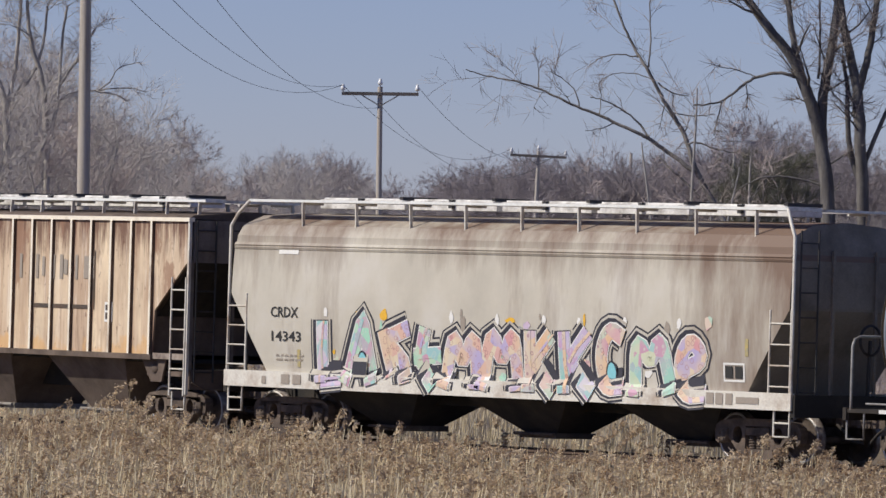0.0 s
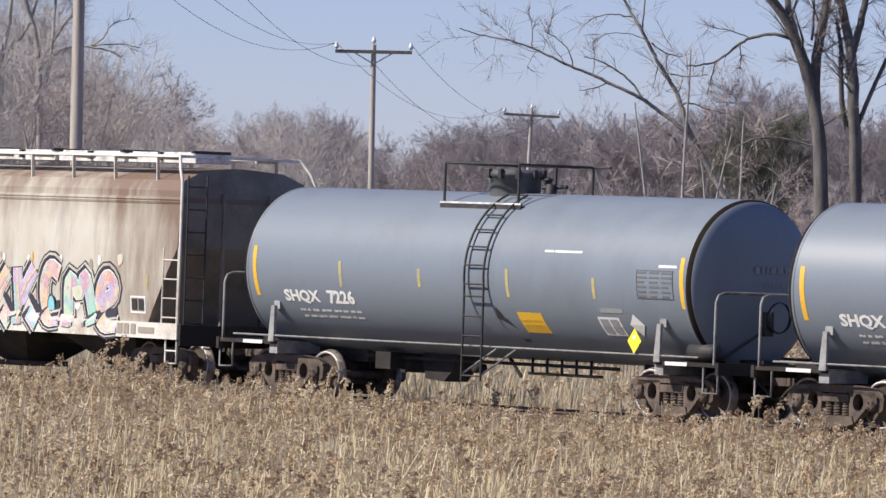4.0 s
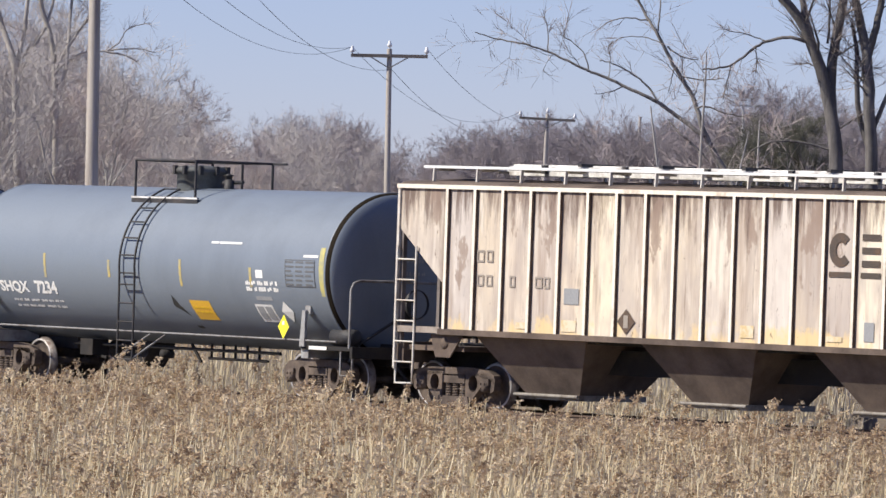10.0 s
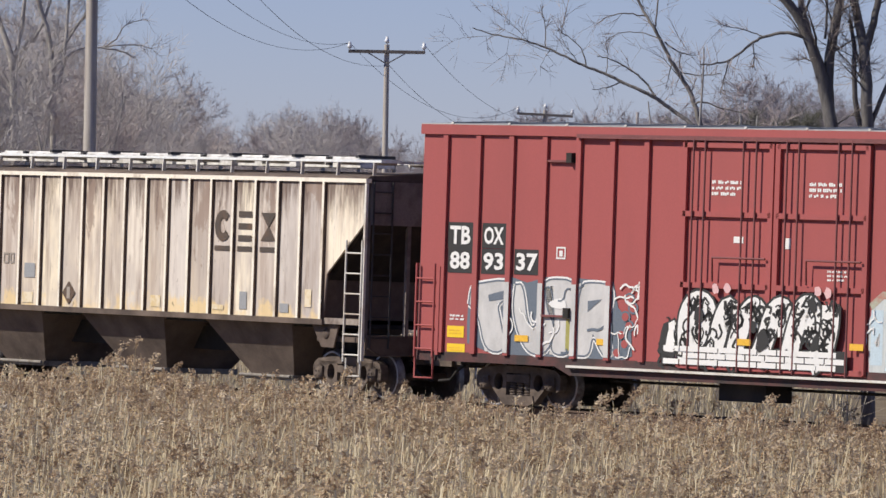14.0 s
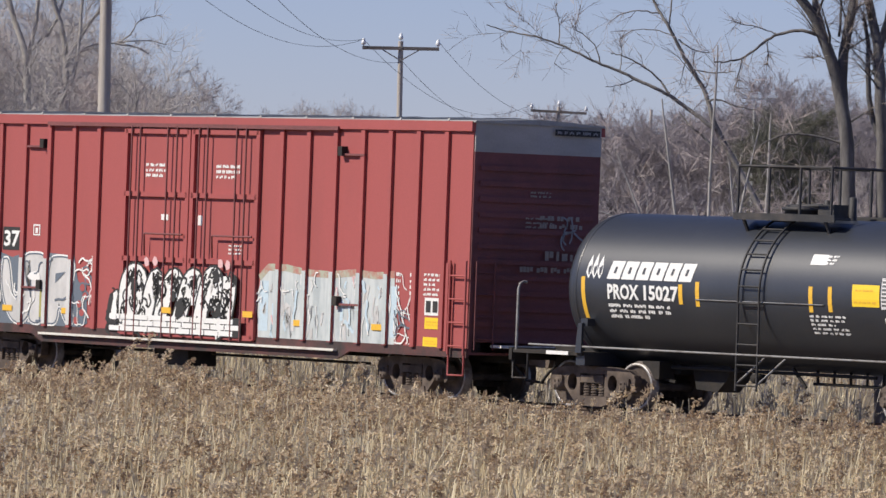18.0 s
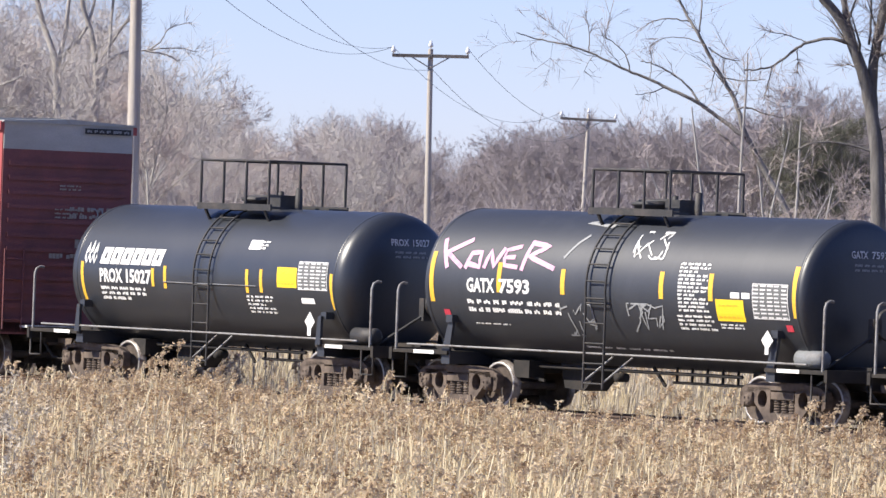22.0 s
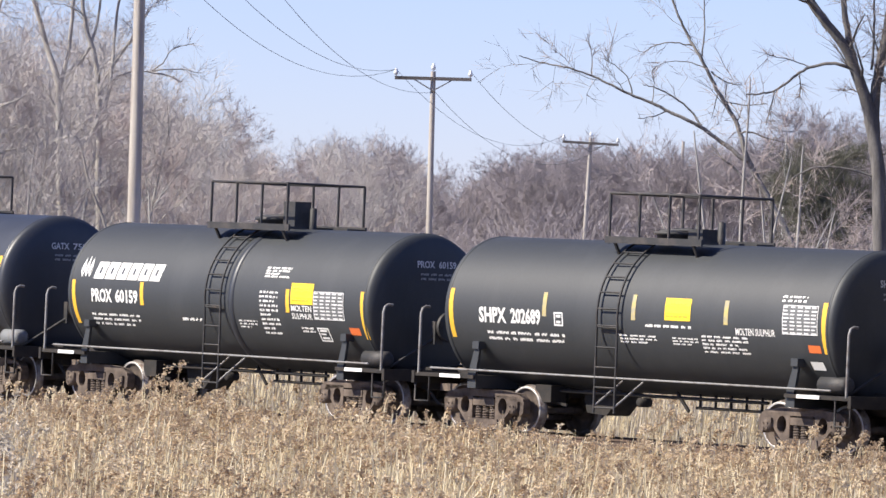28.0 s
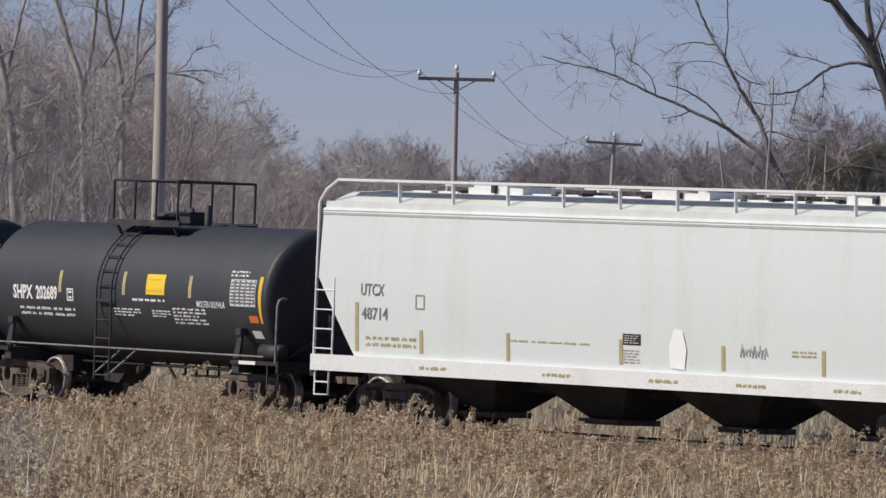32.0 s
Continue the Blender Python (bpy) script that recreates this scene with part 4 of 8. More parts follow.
def grey_tank(centre, number, ladder, extra):
    ob = tank_car(centre, 5.64, 1.6, 2.53, 6.42, 0.3, 7.72, M["grey"], "long grey tank car with black ends and dark fittings", (-1.18, 0.98), 3.88, 4.67, ladder)
    on = round_side(1.6, 2.53, (1.5, 2.63))
    for s in (-1, 1):
        hd = Geo()
        prof = [(s * (6.41 + 0.3 * math.cos(math.pi / 2 * i / 12) ** 0.8) + s * 0.006, 1.603 * math.sin(math.pi / 2 * i / 12) ** 0.75) for i in range(13)]
        part("head_paint", hd.lathe(prof, 72, "x", (0.07, 0, 2.53)), M["headblack"], ob, "black-painted tank head")
    letters("SHQX", -5.42, -4.35, 1.83, 2.1, on, M["whitep"], ob, bold=0.04, label="white stencilled reporting mark")
    letters(number, -4.1, -3.3, 1.85, 2.12, on, M["whitep"], ob, bold=0.04)
    part("small_lettering", Drawing(on).words(-5.1, -3.25, 1.54, 1.77, 2, 0.42, 4), M["endwhite"], ob)
    stripes(ob, on, M["amber"], 0.055, (-6.22, 1.95, 2.93))
    if extra:
        part("reflective_stripe", Drawing(on).rect(6.15, 6.31, 2.05, 3.0), M["dullyellow"], ob, "wide dull yellow reflective stripe")
    else:
        stripes(ob, on, M["amber"], 0.055, (6.24, 2.05, 3.0))
    stripes(ob, on, M["fadedamber"], 0.04, (-1.24, 2.25, 2.6), (3.79, 2.17, 2.56), (1.33, 2.13, 2.67), (-3.6, 2.19, 2.69))
    marks(ob, on, M["whitep"], (2.36, 2.62, 3.012, 3.055), (2.65, 3.42, 3.012, 3.055))
    pc = part("tank_placard", Drawing(on).rect(1.42, 2.12, 1.48, 1.86, 0.0), M["amber"], ob, "square amber warning placard")
    part("word_block", Drawing(on, 0.012).words(1.5, 2.05, 1.6, 1.76, 2, 0.4, 9), M["yellow"], pc)
    table(ob, on, 5.0, 6.0, 2.22, 2.75, M["grey"], M["stencil"], 6, 3, 5)
    marks(ob, on, M["whitep"], (5.6, 6.1, 2.8, 2.85))
    bx = part("inspection_label", Drawing(on).rect(3.7, 4.3, 1.5, 1.84), M["whitep"], ob, "white framed inspection label")
    part("entry_block", Drawing(on, 0.012).rect(3.75, 3.98, 1.55, 1.8).rect(4.03, 4.25, 1.55, 1.8), M["greylabel"], bx)
    marks(ob, on, M["greylabel"], (3.85, 4.4, 1.92, 2.0))
    diamond(ob, on, 4.75, 1.72, 0.2, 0.2, M["whitep"], label="white diamond placard")
    diamond(ob, flat(-1.56), 5.1, 1.42, 0.19, 0.24, M["yellowbright"], label="bright yellow diamond hazard placard", sign=M["whitep"])
    part("side_patch", Drawing(on, 0.01).poly([(0.85, 1.95), (1.15, 1.6), (1.25, 1.3), (1.05, 1.3), (0.8, 1.75)]), M["blackp"], ob)
    if extra:
        part("warning_text", Drawing(on).words(3.6, 4.7, 2.08, 2.32, 2, 0.7, 12), M["whitep"], ob)
        marks(ob, on, M["whitep"], (3.98, 4.22, 2.36, 2.52))
    else:
        marks(ob, on, M["greylabel"], (3.97, 4.48, 1.93, 2.01))
    part("end_lettering", Drawing(end_face(6.81)).words(-0.15, 0.75, 2.75, 2.9, 1, 0.8, 7).words(0.1, 0.6, 2.5, 2.6, 1, 0.7, 8), M["greylabel"], ob)
    return ob


M["dullyellow"] = material("dull_yellow_reflector", (0.5, 0.45, 0.16), 0.6, 0.0, (0.36, 0.35, 0.22), 6.0, bump=0)
M["yellowbright"] = material("bright_yellow_label", (0.95, 0.85, 0.05), 0.5, bump=0)
grey_tank(-42.265, "7226", (0.32, 0.88), False)
grey_tank(-26.908, "7234", (-0.6, -0.05), True)


def logo_mark(ob, on, x0, x1, z0, z1, flames):
    """A firm's mark: a small emblem and a row of heavy slanted blocks."""
    w = (x1 - x0) / 6
    for i in range(6):
        a = x0 + i * w + 0.022
        b = a + w - 0.044
        block = part("maker_mark", Drawing(on).rect(a, b, z0, z1, 0.3), M["whitep"], ob, "slanted white block of a maker's mark")
        m = (a + b) / 2 + 0.03
        part("slot", Drawing(on, 0.012).rect(m - 0.03, m + 0.03, z0 + 0.11, z1 - 0.11, 0.3), M["black"], block)
    fx0, fx1, fz0, fz1 = flames
    k = (fx1 - fx0) / 3
    for i in range(3):
        xm = fx0 + (i + 0.5) * k
        leaf = [(xm - k * 0.48, fz0 + 0.12), (xm, fz0), (xm + k * 0.48, fz0 + 0.12), (xm + k * 0.35, fz1 - 0.15), (xm + k * 0.1, fz1 - 0.04 * (i != 1)), (xm - k * 0.3, fz1 - 0.2)]
        part("maker_emblem", Drawing(on).poly(leaf), M["whitep"], ob)


def black_tank(centre, h, r, zc, half, reach, walk_x, ladder_x, mark, number, mark_box, label, kind="low", dome=0.27):
    ob = tank_car(centre, h, r, zc, half, dome, reach, M["gloss"] if dome > 0.4 else M["matt"] if "matt" in label else M["black"], label, walk_x, zc + r + 0.04, 4.67, ladder_x, kind=kind)
    on = round_side(r, zc, (r - 0.07, zc + 0.07))
    x0, x1, z0, z1 = mark_box
    k = x0 + (x1 - x0) * 0.46
    letters(mark, x0, k - 0.03, z0, z1, on, M["whitep"], ob, bold=0.035, label="white stencilled reporting mark")
    letters(number, k + 0.1, x1, z0, z1, on, M["whitep"], ob, bold=0.035)

    def head(y, z):
        s = min(1.0, math.hypot(y, z - zc) / r) ** (1 / 0.75)
        return (half + dome * math.sqrt(1 - s * s) ** 0.8 + 0.08, y, z)
    letters(mark, -0.38, 0.04, zc + 0.76, zc + 0.9, head, M["endwhite"], ob, "end_lettering", 0.02)
    letters(number, 0.14, 0.58, zc + 0.76, zc + 0.9, head, M["endwhite"], ob, "end_lettering", 0.02)
    part("end_lettering", Drawing(head).words(-0.3, 0.5, zc + 0.5, zc + 0.68, 2, 0.5, 6), M["greylabel"], ob)
    return ob, on


def placard(ob, on, x0, x1, z0, z1):
    p = part("tank_placard", Drawing(on).rect(x0, x1, z0, z1), M["yellow"], ob, "square yellow warning placard")
    part("word_block", Drawing(on, 0.012).words(x0 + 0.05, x1 - 0.08, z0 + 0.04, z0 + 0.12, 1, 0.5, 3).words(x0 + 0.08, x1 - 0.15, z1 - 0.14, z1 - 0.07, 1, 0.5, 4), M["amber"], p)


# black tank car with rounded ends
ob, on = black_tank(25.78, 4.3, 1.42, 2.3, 4.6, 6.55, (-0.75, 1.65), (-0.12, 0.42), "PROX", "15027", (-3.73, -1.85, 2.09, 2.38),
                    "glossy black tank car with rounded ends and amber stripes", dome=0.5)
logo_mark(ob, on, -3.77, -1.5, 2.47, 2.81, (-4.32, -3.88, 2.46, 2.95))
part("small_lettering", Drawing(on).words(-3.73, -2.1, 1.73, 2.03, 3, 0.62, 2), M["whitep"], ob)
stripes(ob, on, M["amber"], 0.05, (-4.38, 1.72, 2.5), (-1.79, 2.05, 2.42), (-1.35, 2.02, 2.48), (1.57, 2.01, 2.48), (2.06, 2.03, 2.49), (4.48, 1.75, 2.46))
part("small_lettering", Drawing(on).rect(1.45, 1.85, 2.88, 3.07).words(1.85, 2.12, 2.88, 3.07, 3, 0.6, 5), M["whitep"], ob)
part("small_lettering", Drawing(on).words(1.5, 2.42, 1.6, 1.98, 5, 0.55, 8), M["whitep"], ob)
placard(ob, on, 2.62, 3.3, 2.15, 2.55)
table(ob, on, 3.35, 4.35, 2.12, 2.68, M["stencil"], M["endwhite"], 8, 5, 7)
marks(ob, on, M["whitep"], (3.4, 3.85, 1.85, 1.96))
diamond(ob, flat(-1.5), 4.02, 1.5, 0.17, 0.2, M["whitep"], label="white diamond hazard placard")
marks(ob, flat(-1.512), M["whitep"], (3.96, 4.08, 1.22, 1.38))
part("jacket_strap", Geo().tube([(-1.3, -1.43, 2.15), (2.0, -1.43, 2.15)], 0.012, 5), M["greysteel"], ob)

# black tank car with a pink tag
ob, on = black_tank(38.44, 4.54, 1.47, 2.39, 5.18, 6.5, (-1.0, 1.15), (-0.45, 0.1), "GATX", "7593", (-4.03, -2.22, 2.23, 2.51),
                    "black tank car with a pink sprayed tag and white stencils")
for pts, w in (([(-4.9, 3.24), (-4.62, 2.68)], 0.13), ([(-4.1, 3.24), (-4.72, 2.97)], 0.12), ([(-4.7, 2.98), (-4.2, 2.7)], 0.12), ([(-4.1, 2.68), (-3.98, 2.98), (-3.72, 3.0), (-3.7, 2.72), (-4.05, 2.78)], 0.13),
               ([(-3.56, 2.7), (-3.45, 3.04), (-3.28, 2.74), (-3.08, 3.1)], 0.13), ([(-2.62, 3.14), (-3.0, 3.06), (-3.03, 2.92), (-2.72, 2.93)], 0.11), ([(-3.03, 2.93), (-2.98, 2.77), (-2.6, 2.74)], 0.11),
               ([(-2.48, 2.68), (-2.35, 3.25)], 0.13), ([(-2.4, 3.22), (-1.85, 3.16), (-2.35, 2.96), (-1.55, 2.74)], 0.12)):
    part("sprayed_tag", Drawing(on, 0.012).stroke(pts, w * 0.78), M["pink"], ob, "pink sprayed scrawl")
part("small_lettering", Drawing(on).words(-4.05, -1.4, 1.83, 2.13, 2, 0.55, 3).words(-4.0, -3.0, 1.62, 1.66, 1, 0.7, 4), M["whitep"], ob)
stripes(ob, on, M["amber"], 0.06, (-5.06, 2.02, 2.99), (-3.1, 2.25, 2.82), (-1.28, 2.26, 2.74), (1.47, 2.26, 2.77), (2.82, 2.26, 2.77), (5.07, 2.01, 2.96))
part("small_lettering", Drawing(on).words(1.93, 2.75, 2.03, 2.97, 13, 0.6, 11).words(1.85, 2.85, 1.69, 2.0, 4, 0.55, 12), M["whitep"], ob)
marks(ob, on, M["whitep"], (3.36, 3.6, 2.33, 2.44), (3.66, 3.88, 2.33, 2.44))
placard(ob, on, 2.95, 3.7, 1.9, 2.3)
part("small_lettering", Drawing(on).words(2.98, 3.6, 1.75, 1.86, 2, 0.6, 6).words(-1.2, 1.2, 1.27, 1.31, 1, 0.8, 2), M["whitep"], ob)
table(ob, on, 3.95, 4.9, 1.97, 2.62, M["stencil"], M["endwhite"], 9, 5, 17)
for x in (-4.8, 4.75):
    part("small_label", Drawing(on, 0.012).rect(x, x + 0.17, 1.76, 1.88), M["redp"], ob, "small red label")
diamond(ob, flat(-1.5), 4.52, 1.58, 0.16, 0.19, M["whitep"], label="white diamond hazard placard")
marks(ob, flat(-1.512), M["whitep"], (4.47, 4.57, 1.32, 1.48))
rnd = random.Random(5)
for x0, x1, z0, z1, mt, nn in ((0.5, 1.4, 3.0, 3.5, "whitep", 10), (0.5, 1.5, 1.62, 2.15, "greylabel", 12), (-1.4, -0.5, 1.5, 2.1, "greylabel", 9)):
    d = Drawing(on, 0.012)
    for i in range(nn):
        a = [(rnd.uniform(x0, x1), rnd.uniform(z0, z1))]
        for _ in range(3):
            a.append((min(x1, max(x0, a[-1][0] + rnd.uniform(-0.25, 0.25))), min(z1, max(z0, a[-1][1] + rnd.uniform(-0.3, 0.3)))))
        d.stroke(a, 0.03)
    part("scrawl", d, M[mt], ob, "thin sprayed scrawl")
d = Drawing(on, 0.01).stroke([(-1.35, 2.95), (-1.1, 3.25), (-0.9, 3.4)], 0.05).poly([(-1.3, 3.62), (-0.5, 3.55), (-0.2, 3.72), (-0.9, 3.8)])
part("paint_splash", d, M["greylabel"], ob, "pale splashed paint below the platform")

# black tank car with a white maker's mark
ob, on = black_tank(51.54, 4.54, 1.44, 2.33, 5.23, 6.5, (-0.82, 1.84), (-0.1, 0.45), "PROX", "60159", (-4.42, -2.72, 2.1, 2.38),
                    "matt black tank car with a boxed valve and yellow placard", kind="boxed")
logo_mark(ob, on, -4.4, -1.95, 2.58, 2.93, (-4.88, -4.48, 2.6, 3.05))
part("small_lettering", Drawing(on).words(-4.5, -2.75, 1.62, 1.9, 3, 0.5, 3), M["whitep"], ob)
stripes(ob, on, M["amber"], 0.06, (-5.08, 1.65, 2.54), (-2.58, 2.08, 2.55), (2.58, 2.09, 2.55), (5.12, 1.64, 2.57))
part("small_lettering", Drawing(on).words(1.7, 2.55, 2.76, 2.99, 4, 0.7, 7).words(1.62, 2.25, 1.62, 2.52, 10, 0.5, 8), M["whitep"], ob)
placard(ob, on, 2.69, 3.45, 2.26, 2.68)
letters("MOLTEN", 2.71, 3.4, 2.12, 2.24, on, M["whitep"], ob)
letters("SULPHUR", 2.71, 3.4, 1.97, 2.08, on, M["whitep"], ob)
table(ob, on, 3.48, 4.5, 1.98, 2.53, M["stencil"], M["endwhite"], 8, 5, 21)
part("small_lettering", Drawing(on).words(0.8, 1.45, 1.73, 1.91, 3, 0.5, 9).words(2.95, 3.38, 1.7, 1.83, 2, 0.6, 1).words(-1.2, -0.5, 1.8, 1.9, 1, 0.6, 2), M["whitep"], ob)
bx = part("inspection_label", Drawing(on).ring(3.47, 3.85, 1.55, 1.82, 0.03), M["whitep"], ob)
part("entry_block", Drawing(on).rect(3.54, 3.78, 1.6, 1.64).rect(3.54, 3.72, 1.68, 1.71).rect(3.54, 3.78, 1.74, 1.78), M["whitep"], bx)
part("small_label", Drawing(on).rect(4.58, 4.92, 1.71, 1.85), M["orange"], ob, "small orange label")
part("jacket_band", Geo().lathe([(0.62, 1.44), (0.64, 1.47), (0.78, 1.47), (0.8, 1.44)], 72, "x", (0, 0, 2.33)), M["black"], ob)

# black tank car with yellow placard in mid-side
ob, on = black_tank(64.46, 4.4, 1.44, 2.33, 5.26, 6.45, (-1.18, 1.28), (-0.82, -0.25), "SHPX", "202689", (-4.34, -2.58, 2.1, 2.4),
                    "matt black tank car with a long fenced top platform")
bx = part("inspection_label", Drawing(on).ring(-2.2, -1.95, 2.1, 2.36, 0.03), M["whitep"], ob)
part("entry_block", Drawing(on).rect(-2.13, -2.02, 2.15, 2.2).rect(-2.14, -2.01, 2.26, 2.31), M["whitep"], bx)
part("small_lettering", Drawing(on).words(-4.15, -1.95, 1.75, 1.98, 2, 0.5, 3), M["whitep"], ob)
stripes(ob, on, M["amber"], 0.06, (-5.15, 1.79, 2.73), (5.14, 1.83, 2.77))
stripes(ob, on, M["fadedamber"], 0.055, (-2.47, 2.27, 2.73), (0.02, 2.28, 2.76), (2.54, 2.28, 2.73))
placard(ob, on, 0.88, 1.58, 2.31, 2.73)
part("small_lettering", Drawing(on).words(0.35, 1.6, 2.16, 2.23, 1, 0.7, 5).words(-0.4, 0.62, 1.84, 2.02, 3, 0.55, 6).words(1.05, 1.75, 1.85, 2.01, 3, 0.55, 7)
     .words(1.85, 3.1, 1.73, 2.08, 5, 0.55, 8).words(3.98, 4.65, 2.74, 2.89, 2, 0.55, 9), M["whitep"], ob)
letters("MOLTEN SULPHUR", 2.8, 3.85, 2.1, 2.23, on, M["whitep"], ob)
table(ob, on, 4.05, 4.98, 2.16, 2.7, M["stencil"], M["endwhite"], 8, 5, 31)
part("small_label", Drawing(on).rect(4.68, 5.0, 1.84, 1.98), M["orange"], ob, "small orange label")
part("small_label", Drawing(on).rect(4.62, 4.95, 1.53, 1.68), M["whitep"], ob, "white paper label")

# ---- hopper cars ----


def bays(ob, centres, top_half, bottom_half, z_top, z_bot, y_top, y_bot, mat, gate):
    """Discharge bays: truncated pyramids that narrow to an outlet gate."""
    for c in centres:
        g = Geo()
        v = [(c - top_half, -y_top, z_top), (c + top_half, -y_top, z_top), (c + top_half, y_top, z_top), (c - top_half, y_top, z_top),
             (c - bottom_half, -y_bot, z_bot), (c + bottom_half, -y_bot, z_bot), (c + bottom_half, y_bot, z_bot), (c - bottom_half, y_bot, z_bot)]
        g.add(v, [(0, 1, 5, 4), (1, 2, 6, 5), (2, 3, 7, 6), (3, 0, 4, 7), (4, 5, 6, 7), (3, 2, 1, 0)])
        outlet(part("hopper_bay", g, mat, ob), c, bottom_half, z_bot, y_bot, gate)


def outlet(bay, c, half, z, y, gate):
    part("outlet_gate", Geo().box(c - half - 0.1, c + half + 0.1, -y - 0.12, y + 0.12, z - 0.08, z + 0.03)
         .tube([(c - half - 0.15, -y - 0.2, z), (c + half + 0.15, -y - 0.2, z)], 0.035, 6), gate, bay, "sliding outlet gate")


def roof_walk(ob, x0, x1, y_out, z, foot_y, foot_z, spots, mat, edge_mat, hatches, hatch_mat, sunk=0.0):
    """Running boards along both sides of the roof on upright brackets, and hatch covers between them."""
    for s in (-1, 1):
        n = 4
        for i in range(n):
            a, b = x0 + (x1 - x0) * i / n, x0 + (x1 - x0) * (i + 1) / n - 0.03
            part("running_board", Geo().box(a, b, min(s * y_out, s * (y_out - 0.5)), max(s * y_out, s * (y_out - 0.5)), z - 0.05, z), mat, ob)
        part("board_edge", Geo().bar((x0, s * (y_out + 0.02), z - 0.02), (x1, s * (y_out + 0.02), z - 0.02), 0.035, 0.05), M["trimwhite"], ob, "bright worn edge of the running board")
        for x in spots:
            part("board_bracket", Geo().bar((x, s * foot_y, foot_z - 0.06), (x, s * (y_out + 0.01), z - 0.05), 0.07, 0.03, (1, 0, 0))
                 .bar((x, s * (y_out - 0.05), z - 0.07), (x, s * (y_out - 0.5), z - 0.07), 0.05), edge_mat, ob)
    for s in (-1, 1):
        x = s * (abs(x1) - 0.25)
        part("end_board", Geo().box(x - 0.25, x + 0.25, -y_out, y_out, z - 0.052, z - 0.004), mat, ob)
    top_z = z - sunk
    for i, (a, b) in enumerate(hatches):
        z = top_z + (0.16 if sunk and i % 3 == 1 else 0.0)
        h = Geo().box(a, b, -0.42, 0.42, z - 0.14, z + 0.04)
        h.box(a + 0.05, b - 0.05, -0.36, 0.36, z + 0.04, z + 0.075)
        hatch = part("hatch_cover", h, hatch_mat, ob)
        part("hatch_latch", Geo().box((a + b) / 2 - 0.05, (a + b) / 2 + 0.05, -0.5, -0.4, z - 0.1, z + 0.07), M["blackiron"], hatch)
        part("hatch_bar", Geo().box(b - 0.12, b - 0.02, -0.45, 0.45, z + 0.05, z + 0.11), M["blackiron"], hatch)


def ladder_bars(x, y0, y1, z0, z1):
    g = Geo().tube([(x, y0, z0), (x, y0, z1)], 0.02, 5).tube([(x, y1, z0), (x, y1, z1)], 0.02, 5)
    n = int((z1 - z0) / 0.4)
    for i in range(n):
        z = z0 + (i + 0.5) * (z1 - z0) / n
        g.tube([(x, y0, z), (x, y1, z)], 0.016, 5)
    return g


def loft(levels):
    """A closed shell over rectangles (z, half length, half width)."""
    g = Geo()
    v = []
    for z, a, b in levels:
        v += [(-a, -b, z), (a, -b, z), (a, b, z), (-a, b, z)]
    f = []
    for i in range(len(levels) - 1):
        for j in range(4):
            f.append((4 * i + j, 4 * i + (j + 1) % 4, 4 * i + 4 + (j + 1) % 4, 4 * i + 4 + j))
    n = 4 * (len(levels) - 1)
    g.add(v, f + [(3, 2, 1, 0), (n, n + 1, n + 2, n + 3)])
    return g


def bowed(eave):
    """Half width of a bowed hopper side at a height."""
    return lambda z: 1.55 + 0.07 * math.sin(math.pi * min(1, max(0, (z - 1.2) / (eave - 1.1))))


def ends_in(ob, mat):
    """Paints the end faces of a shell in another, shade-toned material."""
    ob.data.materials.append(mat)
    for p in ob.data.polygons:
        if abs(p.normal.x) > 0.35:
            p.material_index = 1


